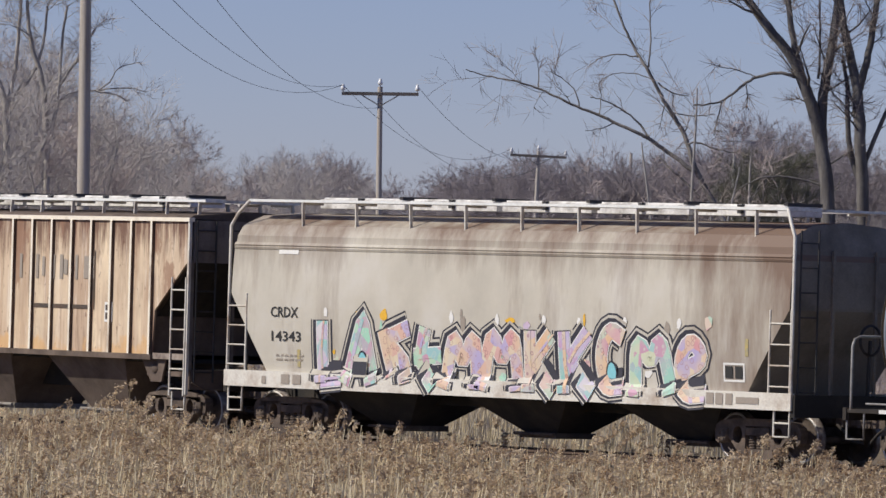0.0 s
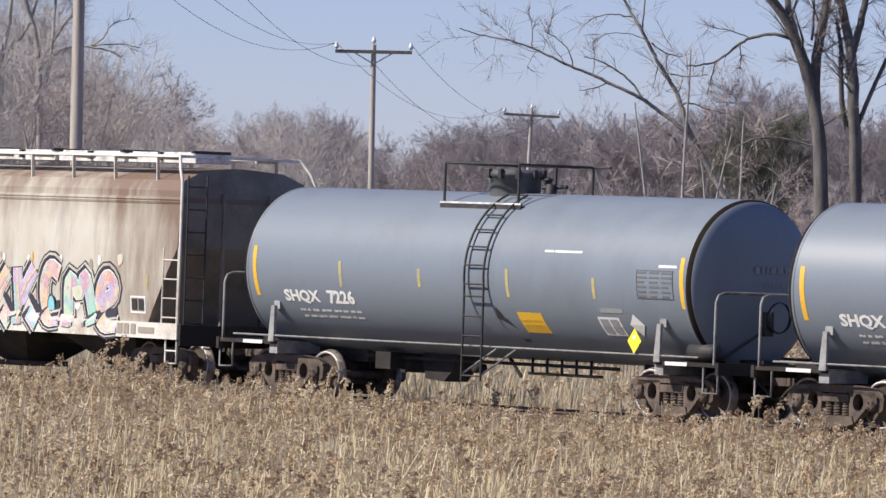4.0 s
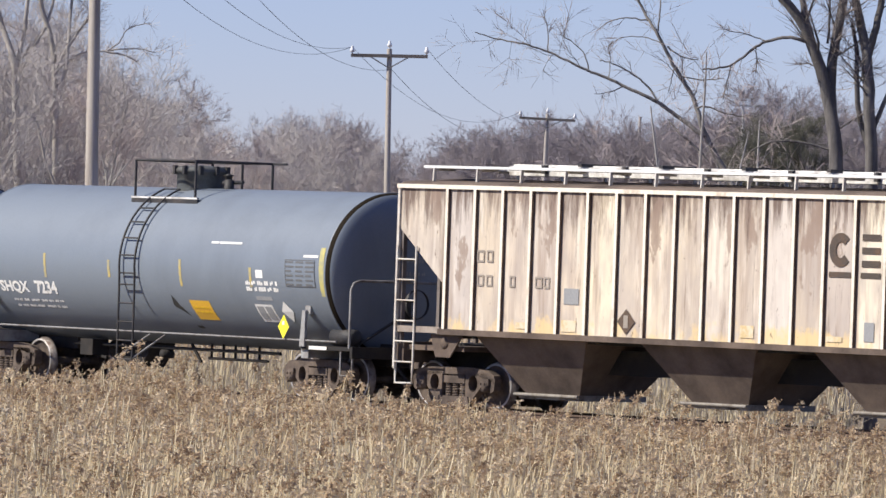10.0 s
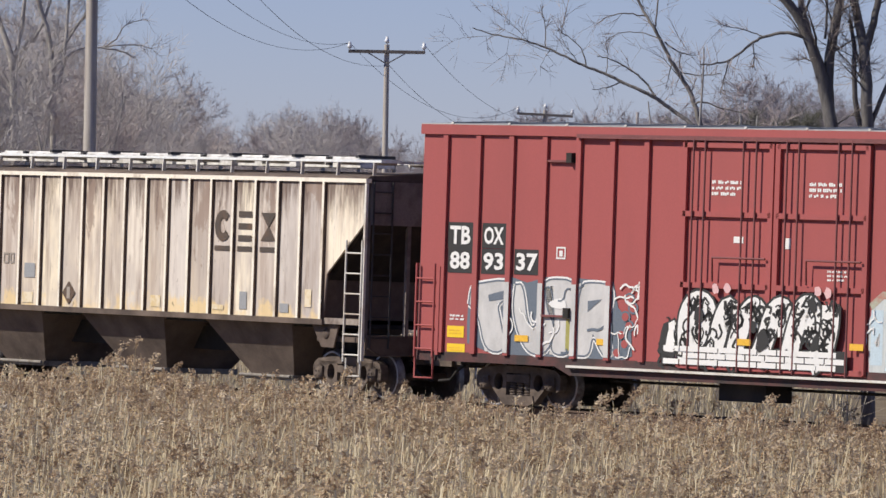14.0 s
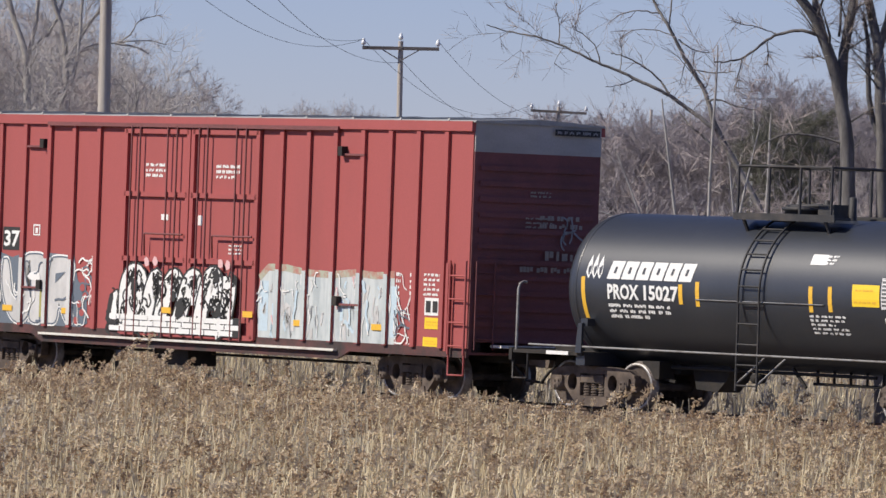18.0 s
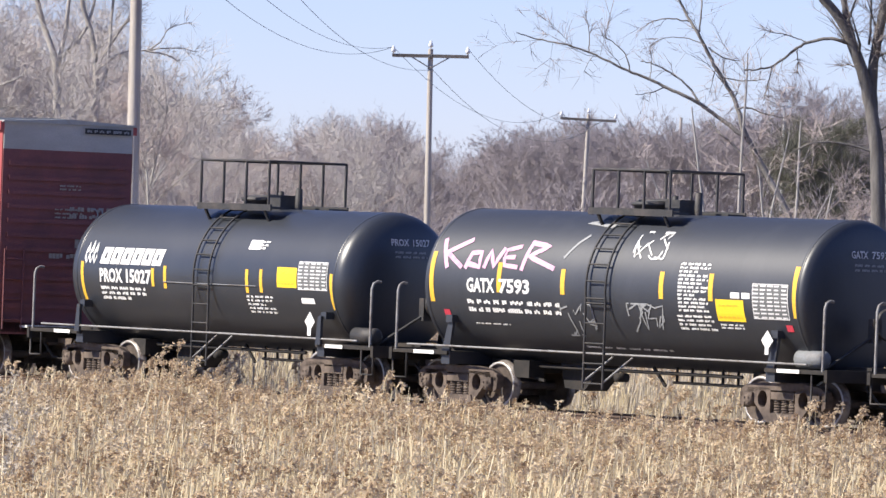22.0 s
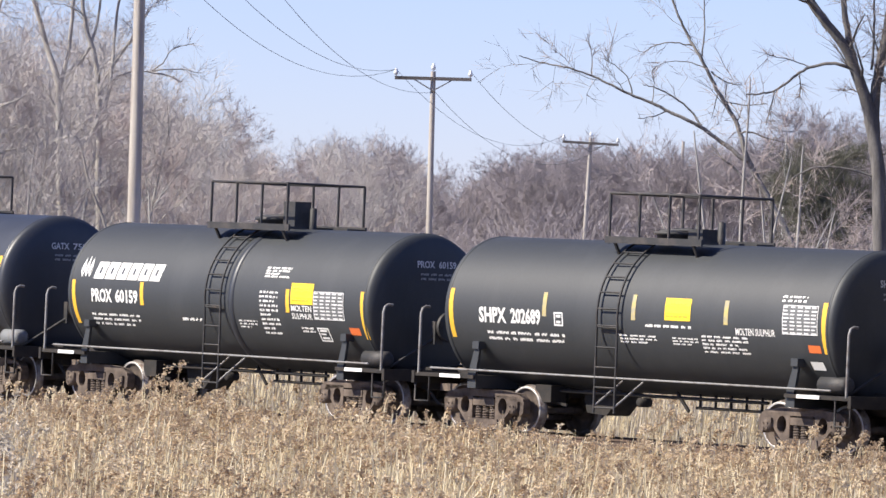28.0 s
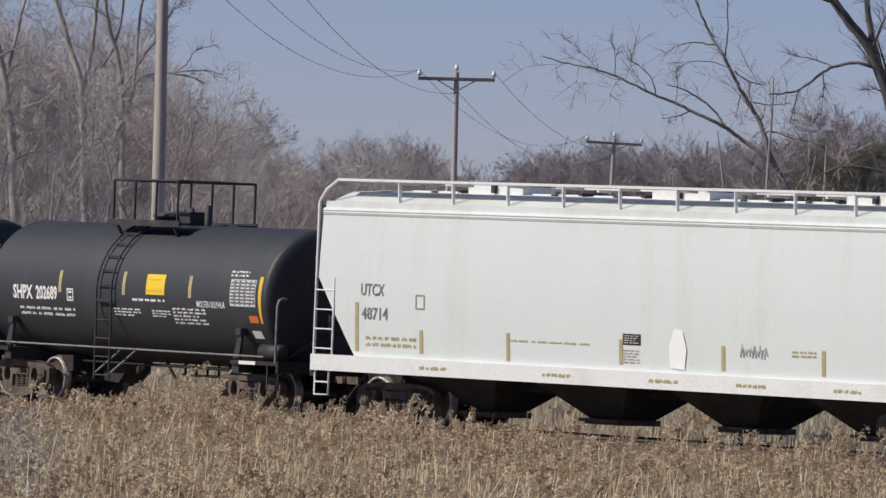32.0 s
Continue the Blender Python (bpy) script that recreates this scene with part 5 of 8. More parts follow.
def smooth_hopper(centre, h, sill, eave, roof, walk_z, spots, bay_x, paint, trim, end_mat, label, hatch_mat, hatch_n, sunk=0.0):
    """A hopper car with smooth, slightly bowed sides and sloping ends."""
    ob = car("hopper_car", centre, h, label, "hopper car")
    xb = sill - 0.13
    side = bowed(eave)
    lev = [(1.16, xb - 1.2, 1.5)]
    for z in np.linspace(1.3, 2.82, 7):
        lev.append((z, xb - 1.15 * (2.82 - z) / 1.6, side(z)))
    for z in np.linspace(2.95, eave - 0.02, 4):
        lev.append((z, xb, side(z)))
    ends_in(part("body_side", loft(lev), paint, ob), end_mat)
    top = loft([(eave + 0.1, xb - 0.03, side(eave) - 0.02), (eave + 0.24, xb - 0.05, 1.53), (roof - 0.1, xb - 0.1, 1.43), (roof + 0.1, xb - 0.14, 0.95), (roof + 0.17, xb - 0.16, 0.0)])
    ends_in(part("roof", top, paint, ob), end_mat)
    band = loft([(eave - 0.03, xb - 0.01, side(eave) + 0.012), (eave + 0.015, xb - 0.01, side(eave) + 0.03), (eave + 0.03, xb - 0.01, side(eave) + 0.01), (eave + 0.06, xb - 0.01, side(eave) + 0.03), (eave + 0.11, xb - 0.02, side(eave))])
    part("eave_band", band, paint, ob)
    for q in (-1, 1):
        part("side_sill", Geo().box(-sill, sill, q * 1.6 - 0.05, q * 1.6 + 0.05, 0.98, 1.3), trim, ob)
    part("centre_sill", Geo().box(-sill + 0.2, sill - 0.2, -0.36, 0.36, 0.76, 1.25), M["dark"], ob)
    gap = (bay_x[1] - bay_x[0])
    bays(ob, bay_x, gap * 0.44, 0.42, 1.25, 0.3, 1.42, 0.4, M["dark"], M["truck"])
    for s in (-1, 1):
        part("end_sill", Geo().box(s * sill - 0.06, s * sill + 0.06, -1.6, 1.6, 0.86, 1.28), M["dark"], ob)
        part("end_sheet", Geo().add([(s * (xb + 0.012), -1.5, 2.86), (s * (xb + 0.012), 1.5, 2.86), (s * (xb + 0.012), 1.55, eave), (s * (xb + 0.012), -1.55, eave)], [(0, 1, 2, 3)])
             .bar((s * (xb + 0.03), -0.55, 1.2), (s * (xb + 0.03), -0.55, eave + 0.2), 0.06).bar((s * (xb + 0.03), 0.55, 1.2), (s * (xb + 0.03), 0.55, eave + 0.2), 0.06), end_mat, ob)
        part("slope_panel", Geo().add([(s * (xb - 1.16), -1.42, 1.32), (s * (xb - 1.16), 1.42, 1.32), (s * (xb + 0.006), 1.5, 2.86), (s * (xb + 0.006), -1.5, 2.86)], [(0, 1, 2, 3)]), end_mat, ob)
        for q in (-1, 1):
            xo = s * (sill - 0.05)
            part("corner_post", Geo().tube([(xo, q * 1.6, 1.0), (xo, q * 1.6, roof - 0.12), (s * (sill - 0.2), q * 1.56, roof + 0.12), (s * (sill - 0.42), q * 1.44, walk_z - 0.02)], 0.033, 6), trim, ob)
            part("corner_ladder", ladder_geo(s * (sill - 0.06), s * (sill - 0.62), q * 1.62, 1.28, 2.82, 4), trim, ob)
            part("stirrup_step", stirrup(s * (sill - 0.08), s * (sill - 0.5), q * 1.58, 0.5, 1.0), trim, ob)
            part("step_tread", Geo().tube([(s * (sill - 0.08), q * 1.58, 0.75), (s * (sill - 0.5), q * 1.58, 0.75)], 0.02, 5), trim, ob)
        part("end_ladder", ladder_bars(s * (sill + 0.02), -1.5, -1.05, 1.1, roof), M["blackiron"], ob)
    part("handbrake_wheel", Geo().lathe([(sill + 0.02, 0.26), (sill + 0.05, 0.3), (sill + 0.08, 0.26)], 20, "x", (0, 0.3, 2.3)).bar((sill, 0.3, 1.2), (sill + 0.04, 0.3, 2.3), 0.05), M["blackiron"], ob)
    hx = np.linspace(-xb + 1.2, xb - 1.2, hatch_n + 1)
    roof_walk(ob, -sill + 0.4, sill - 0.4, 1.42, walk_z, 1.41, roof - 0.06, [x + 0.26 for x in spots], M["galv"], trim, [(a + 0.05, b - 0.12) for a, b in zip(hx[:-1], hx[1:])], hatch_mat, sunk)
    add_trucks(ob, h)
    add_couplers(ob, sill, sill + 0.55)
    return ob


M["trimgrey"] = material("faded_trim_paint", (0.7, 0.68, 0.62), 0.65, 0.0, (0.3, 0.2, 0.13), 1.5, (0.5, 0.8))
M["trimwhite"] = material("white_trim_paint", (0.78, 0.8, 0.79), 0.55, 0.0, (0.6, 0.56, 0.5), 1.0, (0.55, 0.9))
# dark paint of the hopper ends, with their shade put into its colour
M["endgrey"] = material("dark_shaded_end_paint", (0.27, 0.24, 0.205), 0.9, 0.0, (0.15, 0.128, 0.105), 0.8, spec=0.1)
M["freshwhite"] = material("fresh_white_paint", (0.92, 0.93, 0.92), 0.5, grain=0.02, bump=0)
M["gate"] = material("worn_gate_steel", (0.3, 0.28, 0.25), 0.7, 0.2, (0.12, 0.09, 0.07), 3.0)

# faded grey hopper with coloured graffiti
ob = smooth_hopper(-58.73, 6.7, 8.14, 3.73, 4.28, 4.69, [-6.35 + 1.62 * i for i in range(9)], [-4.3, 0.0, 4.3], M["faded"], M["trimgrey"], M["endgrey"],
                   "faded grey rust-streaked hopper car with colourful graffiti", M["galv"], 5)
wide = bowed(3.73)
on = lambda x, z: (x, -wide(z) - 0.003, z)
low = flat(-1.655)
letters("CRDX", -6.76, -5.92, 2.37, 2.58, on, M["blackp"], ob, bold=0.015, label="black stencilled reporting mark")
letters("14343", -6.73, -5.83, 1.9, 2.1, on, M["blackp"], ob, bold=0.015)
part("small_lettering", Drawing(on).words(-6.6, -5.75, 1.5, 1.66, 2, 0.6, 3), M["faint"], ob)
marks(ob, on, M["whitep"], (-6.62, -6.02, 3.62, 3.7))
marks(ob, on, M["fadedamber"], (6.86, 6.95, 1.95, 2.27), (-5.95, -5.86, 1.4, 1.75))
bx = part("inspection_label", Drawing(on).ring(6.28, 6.85, 1.47, 1.82, 0.04), M["whitep"], ob)
part("entry_block", Drawing(on, 0.012).rect(6.34, 6.53, 1.54, 1.76).rect(6.6, 6.79, 1.54, 1.76), M["blackp"], bx)
marks(ob, low, M["faint"], (-6.95, -6.82, 1.05, 1.2), (-6.35, -6.1, 1.06, 1.25), (-6.0, -5.75, 1.06, 1.25), (5.9, 6.1, 1.05, 1.26), (6.15, 6.35, 1.05, 1.26), (6.42, 6.6, 1.05, 1.26), (6.7, 7.3, 1.08, 1.2))

# the graffiti: ten heavy slanted figures with dark outlines, rounded fills and spots
FIGURES = [
    [[(0.15, 1.0), (0.3, 0.0)], [(0.3, 0.05), (0.95, 0.1)]],
    [[(0.05, 0.0), (0.45, 1.0), (0.9, 0.0)], [(0.3, 0.3), (0.75, 0.3)]],
    [[(0.9, 0.95), (0.2, 0.75), (0.8, 0.4), (0.95, 0.05)], [(0.1, 0.9), (0.5, 0.15)]],
    [[(0.1, 0.5), (0.95, 0.55)], [(0.4, 1.0), (0.3, 0.45), (0.85, 0.0)]],
    [[(0.1, 0.0), (0.25, 0.95), (0.5, 0.3), (0.8, 0.95), (0.9, 0.0)]],
    [[(0.05, 0.0), (0.2, 1.0), (0.5, 0.35), (0.75, 1.0), (0.95, 0.0)]],
    [[(0.2, 0.0), (0.25, 1.0)], [(0.85, 0.95), (0.3, 0.5), (0.95, 0.0)]],
    [[(0.2, 0.0), (0.2, 1.0)], [(0.85, 1.0), (0.3, 0.5), (0.95, 0.0)]],
    [[(0.85, 0.85), (0.45, 1.0), (0.15, 0.6), (0.3, 0.1), (0.85, 0.15)]],
    [[(0.1, 0.0), (0.2, 0.95), (0.5, 0.45), (0.75, 1.0), (0.95, 0.05)]],
    [[(0.85, 0.1), (0.3, 0.05), (0.15, 0.6), (0.5, 1.0), (0.85, 0.65), (0.25, 0.45)]],
]


def rounded(st):
    """Cuts the corners of a stroke."""
    for _ in range(2):
        out = [st[0]]
        for p, q in zip(st[:-1], st[1:]):
            out += [(p[0] * 0.75 + q[0] * 0.25, p[1] * 0.75 + q[1] * 0.25), (p[0] * 0.25 + q[0] * 0.75, p[1] * 0.25 + q[1] * 0.75)]
        st = out + [st[-1]]
    return st


def over_sill(x, z):
    """The hopper's side and, below it, the face of the sill."""
    k = min(1.0, max(0.0, (z - 1.29) / 0.05))
    return (x, -(1.655 + (wide(z) + 0.003 - 1.655) * k), z)


gx = -5.35
rnd = random.Random(4)
widths = [0.95, 0.95, 0.95, 0.95, 1.15, 1.15, 1.0, 1.05, 0.95, 1.2, 1.05]
HUES = ("lilac", "mint", "peach", "mint", "peach", "peach", "pastel", "lilac", "pastel", "mint", "peach")
for i, fig in enumerate(FIGURES):
    w = widths[i]
    z0, z1 = 1.12, 2.33 + 0.07 * math.sin(i * 1.7)
    slant = -0.12 if i < 6 else 0.06
    at = [[(gx - 0.02 + p * w + slant * (0.5 - q), z0 + q * (z1 - z0)) for p, q in st] for st in fig]
    if len(at[0]) > 4 or i in (8, 10):
        at = [rounded(st) for st in at]
    echo, gap, back, edge, fill = (Drawing(over_sill, p) for p in (0.004, 0.008, 0.014, 0.02, 0.026))
    for st in at:
        echo.stroke([(x - 0.04, max(1.06, z + 0.03)) for x, z in st], 0.64)
        gap.stroke([(x - 0.04, max(1.06, z + 0.03)) for x, z in st], 0.56)
        back.stroke([(x - 0.05, z + 0.02) for x, z in st], 0.47)
        edge.stroke(st, 0.36)
        fill.stroke(st, 0.31)
    letter = part("graffiti_figure", back, M["ink"], ob, "sprayed wildstyle figure with dark outlines and pastel fill")
    part("echo_outline", echo, M["ink"], letter)
    part("outline_gap", gap, M["faded"], letter)
    part("outline", edge, M["whitep"], letter)
    part("fill", fill, M[HUES[i]], letter)
    # strokes of other colours down the fill
    for st in at:
        n = len(st) // 2
        (xa, za), (xb, zb) = st[max(0, n - 1)], st[n]
        part("fill_streak", Drawing(over_sill, 0.031).stroke([(xa + 0.06, za), ((xa + xb) / 2 + rnd.uniform(-0.05, 0.05), (za + zb) / 2), (xb, zb)], rnd.uniform(0.05, 0.1)), M[rnd.choice(HUES)], letter)
    if i in (1, 8):
        part("eye", Drawing(on, 0.034).blob(gx + w * 0.48, z0 + 0.42, 0.16, 0.24), M["ink"], letter)
        part("eye", Drawing(on, 0.038).blob(gx + w * 0.48, z0 + 0.42, 0.12, 0.2), M["cyan"], letter)
    gx += w
rnd = random.Random(11)
for i in range(44):
    x = rnd.uniform(-5.6, 5.9)
    d = Drawing(on, 0.005 + 0.0005 * (i % 5)).blob(x, rnd.uniform(1.35, 2.55), rnd.uniform(0.03, 0.14), rnd.uniform(0.04, 0.17), 10, 0.25)
    part("paint_spot", d, M[rnd.choice(["mint", "lilac", "pastel", "amber", "whitep", "greylabel", "faint"])], ob)
for i in range(9):
    x = -5.2 + i * 1.27 + rnd.uniform(-0.2, 0.2)
    part("paint_flare", Drawing(on, 0.007).blob(x, 2.45 + rnd.uniform(-0.03, 0.1), 0.06, 0.11, 8, 0.2), M["whitep"], ob)

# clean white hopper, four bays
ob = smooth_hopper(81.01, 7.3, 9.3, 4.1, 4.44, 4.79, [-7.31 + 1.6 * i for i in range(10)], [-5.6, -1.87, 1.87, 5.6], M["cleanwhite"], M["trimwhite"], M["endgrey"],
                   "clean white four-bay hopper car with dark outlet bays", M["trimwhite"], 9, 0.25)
broad = bowed(4.1)
on = lambda x, z: (x, -broad(z) - 0.003, z)
letters("UTCX", -7.86, -7.16, 2.5, 2.74, on, M["wornblack"], ob, bold=0.012, label="worn grey stencilled reporting mark")
letters("48714", -7.83, -7.04, 2.03, 2.27, on, M["wornblack"], ob, bold=0.012)
stripes(ob, on, M["fadedamber"], 0.05, (-7.98, 1.4, 2.36), (-6.04, 1.42, 1.87), (-3.49, 1.36, 1.9), (-0.27, 1.41, 1.89), (2.55, 1.39, 1.86), (5.24, 1.39, 1.86), (7.8, 1.39, 1.86))
part("small_lettering", Drawing(on).words(-7.7, -6.2, 1.48, 1.74, 2, 0.5, 3).words(-3.4, -1.15, 1.73, 1.79, 1, 0.6, 4).words(4.4, 5.05, 1.7, 1.85, 2, 0.5, 5), M["fadedamber"], ob)
part("inspection_label", Drawing(on).ring(-6.22, -5.95, 2.27, 2.56, 0.03), M["faint"], ob)
sg = part("warning_sign", Drawing(on).rect(-0.22, 0.28, 1.79, 2.0), M["blackp"], ob)
part("word_block", Drawing(on, 0.014).words(-0.17, 0.23, 1.81, 1.98, 4, 0.35, 8), M["whitep"], sg)
part("small_lettering", Drawing(on).words(-0.2, 0.26, 1.43, 1.71, 5, 0.5, 6), M["faint"], ob)
part("fresh_patch", Drawing(on, 0.016).poly([(1.1, 1.4), (1.5, 1.37), (1.56, 1.75), (1.45, 2.1), (1.22, 2.14), (1.08, 1.8)]), M["freshwhite"], ob, "bright patch of fresh white paint")
d = Drawing(on, 0.012)
rnd = random.Random(8)
for i in range(9):
    x = 3.02 + i * 0.08
    d.stroke([(x, rnd.uniform(1.64, 1.75)), (x + 0.05, rnd.uniform(1.8, 1.92)), (x + 0.09, rnd.uniform(1.65, 1.8))], 0.025)
part("scrawl", d, M["greylabel"], ob, "small grey scrawl")
for x in (-6.0, -2.4, 0.6, 3.0, 5.6):
    part("sill_lettering", Drawing(low).words(x, x + 0.8, 1.1, 1.18, 1, 0.8, int(x * 10) + 90), M["fadedamber"], ob)

# ---- ribbed hoppers ----


def ribbed_hopper(centre, sheet, rib, label):
    h, sl = 7.2, 8.4
    ob = car("hopper_car", centre, h, label, "hopper car")
    zt, zb = 4.25, 1.53
    ribs = [-6.97 + i * 0.775 for i in range(19)]
    core = loft([(zb, 6.9, 1.5), (2.45, 7.05, 1.5), (3.45, 8.3, 1.5), (zt - 0.05, 8.34, 1.5)])
    part("inner_body", core, M["slope"], ob)
    for q in (-1, 1):
        yo = q * 1.555
        for i, x in enumerate(ribs):
            g = Geo().box(x - 0.036, x + 0.036, min(yo, yo + q * 0.085), max(yo, yo + q * 0.085), zb, zt - 0.03)
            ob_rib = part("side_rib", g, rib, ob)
            # side faces of the rib get the darker, shade-toned web colour
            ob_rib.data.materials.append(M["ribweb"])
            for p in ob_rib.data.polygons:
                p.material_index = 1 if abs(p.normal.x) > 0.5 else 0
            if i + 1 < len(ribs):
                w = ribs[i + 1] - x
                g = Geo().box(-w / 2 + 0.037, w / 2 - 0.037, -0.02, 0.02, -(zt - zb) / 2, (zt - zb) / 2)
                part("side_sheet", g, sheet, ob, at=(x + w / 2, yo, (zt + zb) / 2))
        for s in (-1, 1):
            pts = [(s * 7.03, zb + 0.05), (s * 7.03, zt), (s * 8.38, zt), (s * 8.36, 3.47), (s * 7.1, 2.42)]
            part("side_sheet", Geo().prism([(x - s * 7.6, z - 2.9) for x, z in pts], -0.02, 0.02), sheet, ob, at=(s * 7.6, yo, 2.9))
        part("top_chord", Geo().box(-8.4, 8.4, min(q * 1.5, q * 1.63), max(q * 1.5, q * 1.63), zt - 0.03, zt + 0.05), rib, ob)
        part("side_sill", Geo().box(-7.1, 7.1, min(q * 1.42, q * 1.66), max(q * 1.42, q * 1.66), 1.42, zb), M["slope"], ob)
        for s in (-1, 1):
            part("sill_extension", Geo().box(min(s * 7.1, s * 8.35), max(s * 7.1, s * 8.35), min(q * 1.5, q * 1.6), max(q * 1.5, q * 1.6), 1.44, 1.56), M["dirtysill"], ob)
            jk = Geo().prism([(s * 7.45, 1.42), (s * 6.55, 1.42), (s * 6.9, 0.98), (s * 7.3, 0.98)], min(q * 1.46, q * 1.5), max(q * 1.46, q * 1.5))
            jk.lathe([(q * 1.455, 0.11), (q * 1.51, 0.11), (q * 1.512, 0.0)], 12, "y", (s * 7.05, 0, 1.25))
            part("jacking_pad", jk, M["slope"], ob)
            part("corner_post", Geo().bar((s * 8.36, q * 1.58, 0.75), (s * 8.36, q * 1.58, zt + 0.05), 0.06), M["trimgrey"], ob)
            part("corner_ladder", ladder_geo(s * 8.33, s * 7.8, q * 1.62, 0.72, 3.1, 6), M["trimgrey"], ob)
            part("stirrup_step", stirrup(s * 8.33, s * 7.85, q * 1.58, 0.45, 0.8), M["trimgrey"], ob)
    roof = Geo().sweep([(-1.6, zt + 0.03), (-1.5, zt + 0.1), (0, zt + 0.2), (1.5, zt + 0.1), (1.6, zt + 0.03), (0, zt - 0.02)], -8.36, 8.36)
    part("roof", roof, M["slope"], ob)
    for s in (-1, 1):
        part("end_frame", Geo().box(s * 8.36 - 0.05, s * 8.36 + 0.05, -1.5, 1.5, 3.4, zt).bar((s * 8.3, -1.5, 1.2), (s * 8.3, -1.5, 3.5), 0.1).bar((s * 8.3, 1.5, 1.2), (s * 8.3, 1.5, 3.5), 0.1)
             .bar((s * 8.3, -0.5, 1.2), (s * 8.3, -0.5, 3.5), 0.08).bar((s * 8.3, 0.5, 1.2), (s * 8.3, 0.5, 3.5), 0.08), M["endsteel"], ob)
        part("slope_panel", Geo().add([(s * 7.06, -1.49, 2.3), (s * 7.06, 1.49, 2.3), (s * 8.36, 1.49, 3.42), (s * 8.36, -1.49, 3.42)], [(0, 1, 2, 3)]), M["dark"], ob)
        part("end_sill", Geo().box(s * 8.3 - 0.1, s * 8.3 + 0.1, -1.5, 1.5, 0.85, 1.25).box(min(s * 6.6, s * 8.3), max(s * 6.6, s * 8.3), -1.4, 1.4, 1.1, 1.2), M["slope"], ob)
        part("end_ladder", ladder_bars(s * 8.44, -1.45, -1.0, 1.0, zt), M["blackiron"], ob)
        part("uncoupling_lever", Geo().tube([(s * 8.45, -1.5, 1.0), (s * 8.5, -1.2, 0.85), (s * 8.5, -0.1, 0.9)], 0.018, 5), M["truck"], ob)
    part("handbrake_wheel", Geo().lathe([(8.42, 0.26), (8.45, 0.3), (8.48, 0.26)], 20, "x", (0, 0.35, 2.7)).bar((8.4, 0.35, 1.2), (8.44, 0.35, 2.7), 0.05), M["blackiron"], ob)
    part("centre_sill", Geo().box(-8.2, 8.2, -0.36, 0.36, 0.78, 1.25), M["dark"], ob)
    part("underfloor", Geo().box(-6.9, 6.9, -1.36, 1.36, 1.36, 1.44), M["dark"], ob)
    bays(ob, [-4.73, -0.23, 4.27], 1.52, 0.72, 1.43, 0.34, 1.44, 0.78, M["slope"], M["gate"])
    hx = np.linspace(-6.6, 6.6, 7)
    roof_walk(ob, -8.2, 8.2, 1.1, zt + 0.42, 1.13, zt + 0.1, [-7.9 + 1.22 * i for i in range(14)], M["galv"], M["trimgrey"], [(a + 0.06, b - 0.1) for a, b in zip(hx[:-1], hx[1:])], M["galv"])
    add_trucks(ob, h)
    add_couplers(ob, sl, sl + 0.6)
    return ob


ob = ribbed_hopper(-9.985, M["panel"], M["rib"], "ribbed cream hopper car with weathered brown and grey sheets")
on = flat(-1.583)
# the owner's worn mark as plain shapes: an open ring, three bars and two wedges, with a rule under each
d = Drawing(on, 0.008)
d.stroke([(3.5 + 0.2 * math.cos(a), 3.3 + 0.23 * math.sin(a)) for a in np.linspace(0.7, 5.6, 16)], 0.17)
part("owner_mark", d, M["steel"], ob, "worn dark open-ring mark")
for z in (3.06, 3.3, 3.54):
    part("owner_mark", Drawing(on, 0.008).rect(4.04, 4.5, z - 0.06, z + 0.06), M["steel"], ob, "worn dark bar of a mark")
for z, k in ((3.02, 1), (3.58, -1)):
    part("owner_mark", Drawing(on, 0.008).poly([(4.82, z), (5.34, z), (5.08, z + k * 0.3)][::k]), M["steel"], ob, "worn dark wedge of a mark")
for x0, x1 in ((3.22, 3.78), (4.02, 4.52), (4.8, 5.36)):
    part("owner_rule", Drawing(on, 0.008).rect(x0, x1, 2.8, 2.9), M["steel"], ob)
for x0, x1, z0, z1 in ((-6.12, -5.92, 2.84, 3.07), (-5.85, -5.68, 2.84, 3.07), (-6.1, -5.92, 2.38, 2.6), (-5.85, -5.68, 2.38, 2.6), (-5.2, -5.05, 2.38, 2.6), (-4.5, -4.3, 2.38, 2.6), (-4.25, -4.1, 2.38, 2.6)):
    part("faded_numeral", Drawing(on, 0.008).ring(x0, x1, z0, z1, 0.035), M["faint"], ob)
marks(ob, on, M["greylabel"], (-3.7, -3.3, 2.1, 2.4), (4.15, 4.4, 1.65, 2.0), (5.55, 5.85, 1.62, 1.8))
dm = diamond(ob, on, -2.0, 1.82, 0.24, 0.24, M["steel"], label="brown diamond card holder")
part("card", Drawing(on, 0.02).rect(-2.06, -1.94, 1.7, 1.94), M["faint"], dm)
for x0, x1, z0, z1 in ((-5.0, -4.7, 1.6, 1.72), (-3.75, -3.35, 1.58, 1.8), (1.0, 1.35, 1.62, 1.85), (3.2, 3.6, 1.62, 1.72), (6.4, 6.62, 1.75, 2.1)):
    part("touch_up", Drawing(on, 0.007).rect(x0, x1, z0, z1), M["ochre"], ob, "ochre touch-up patch")

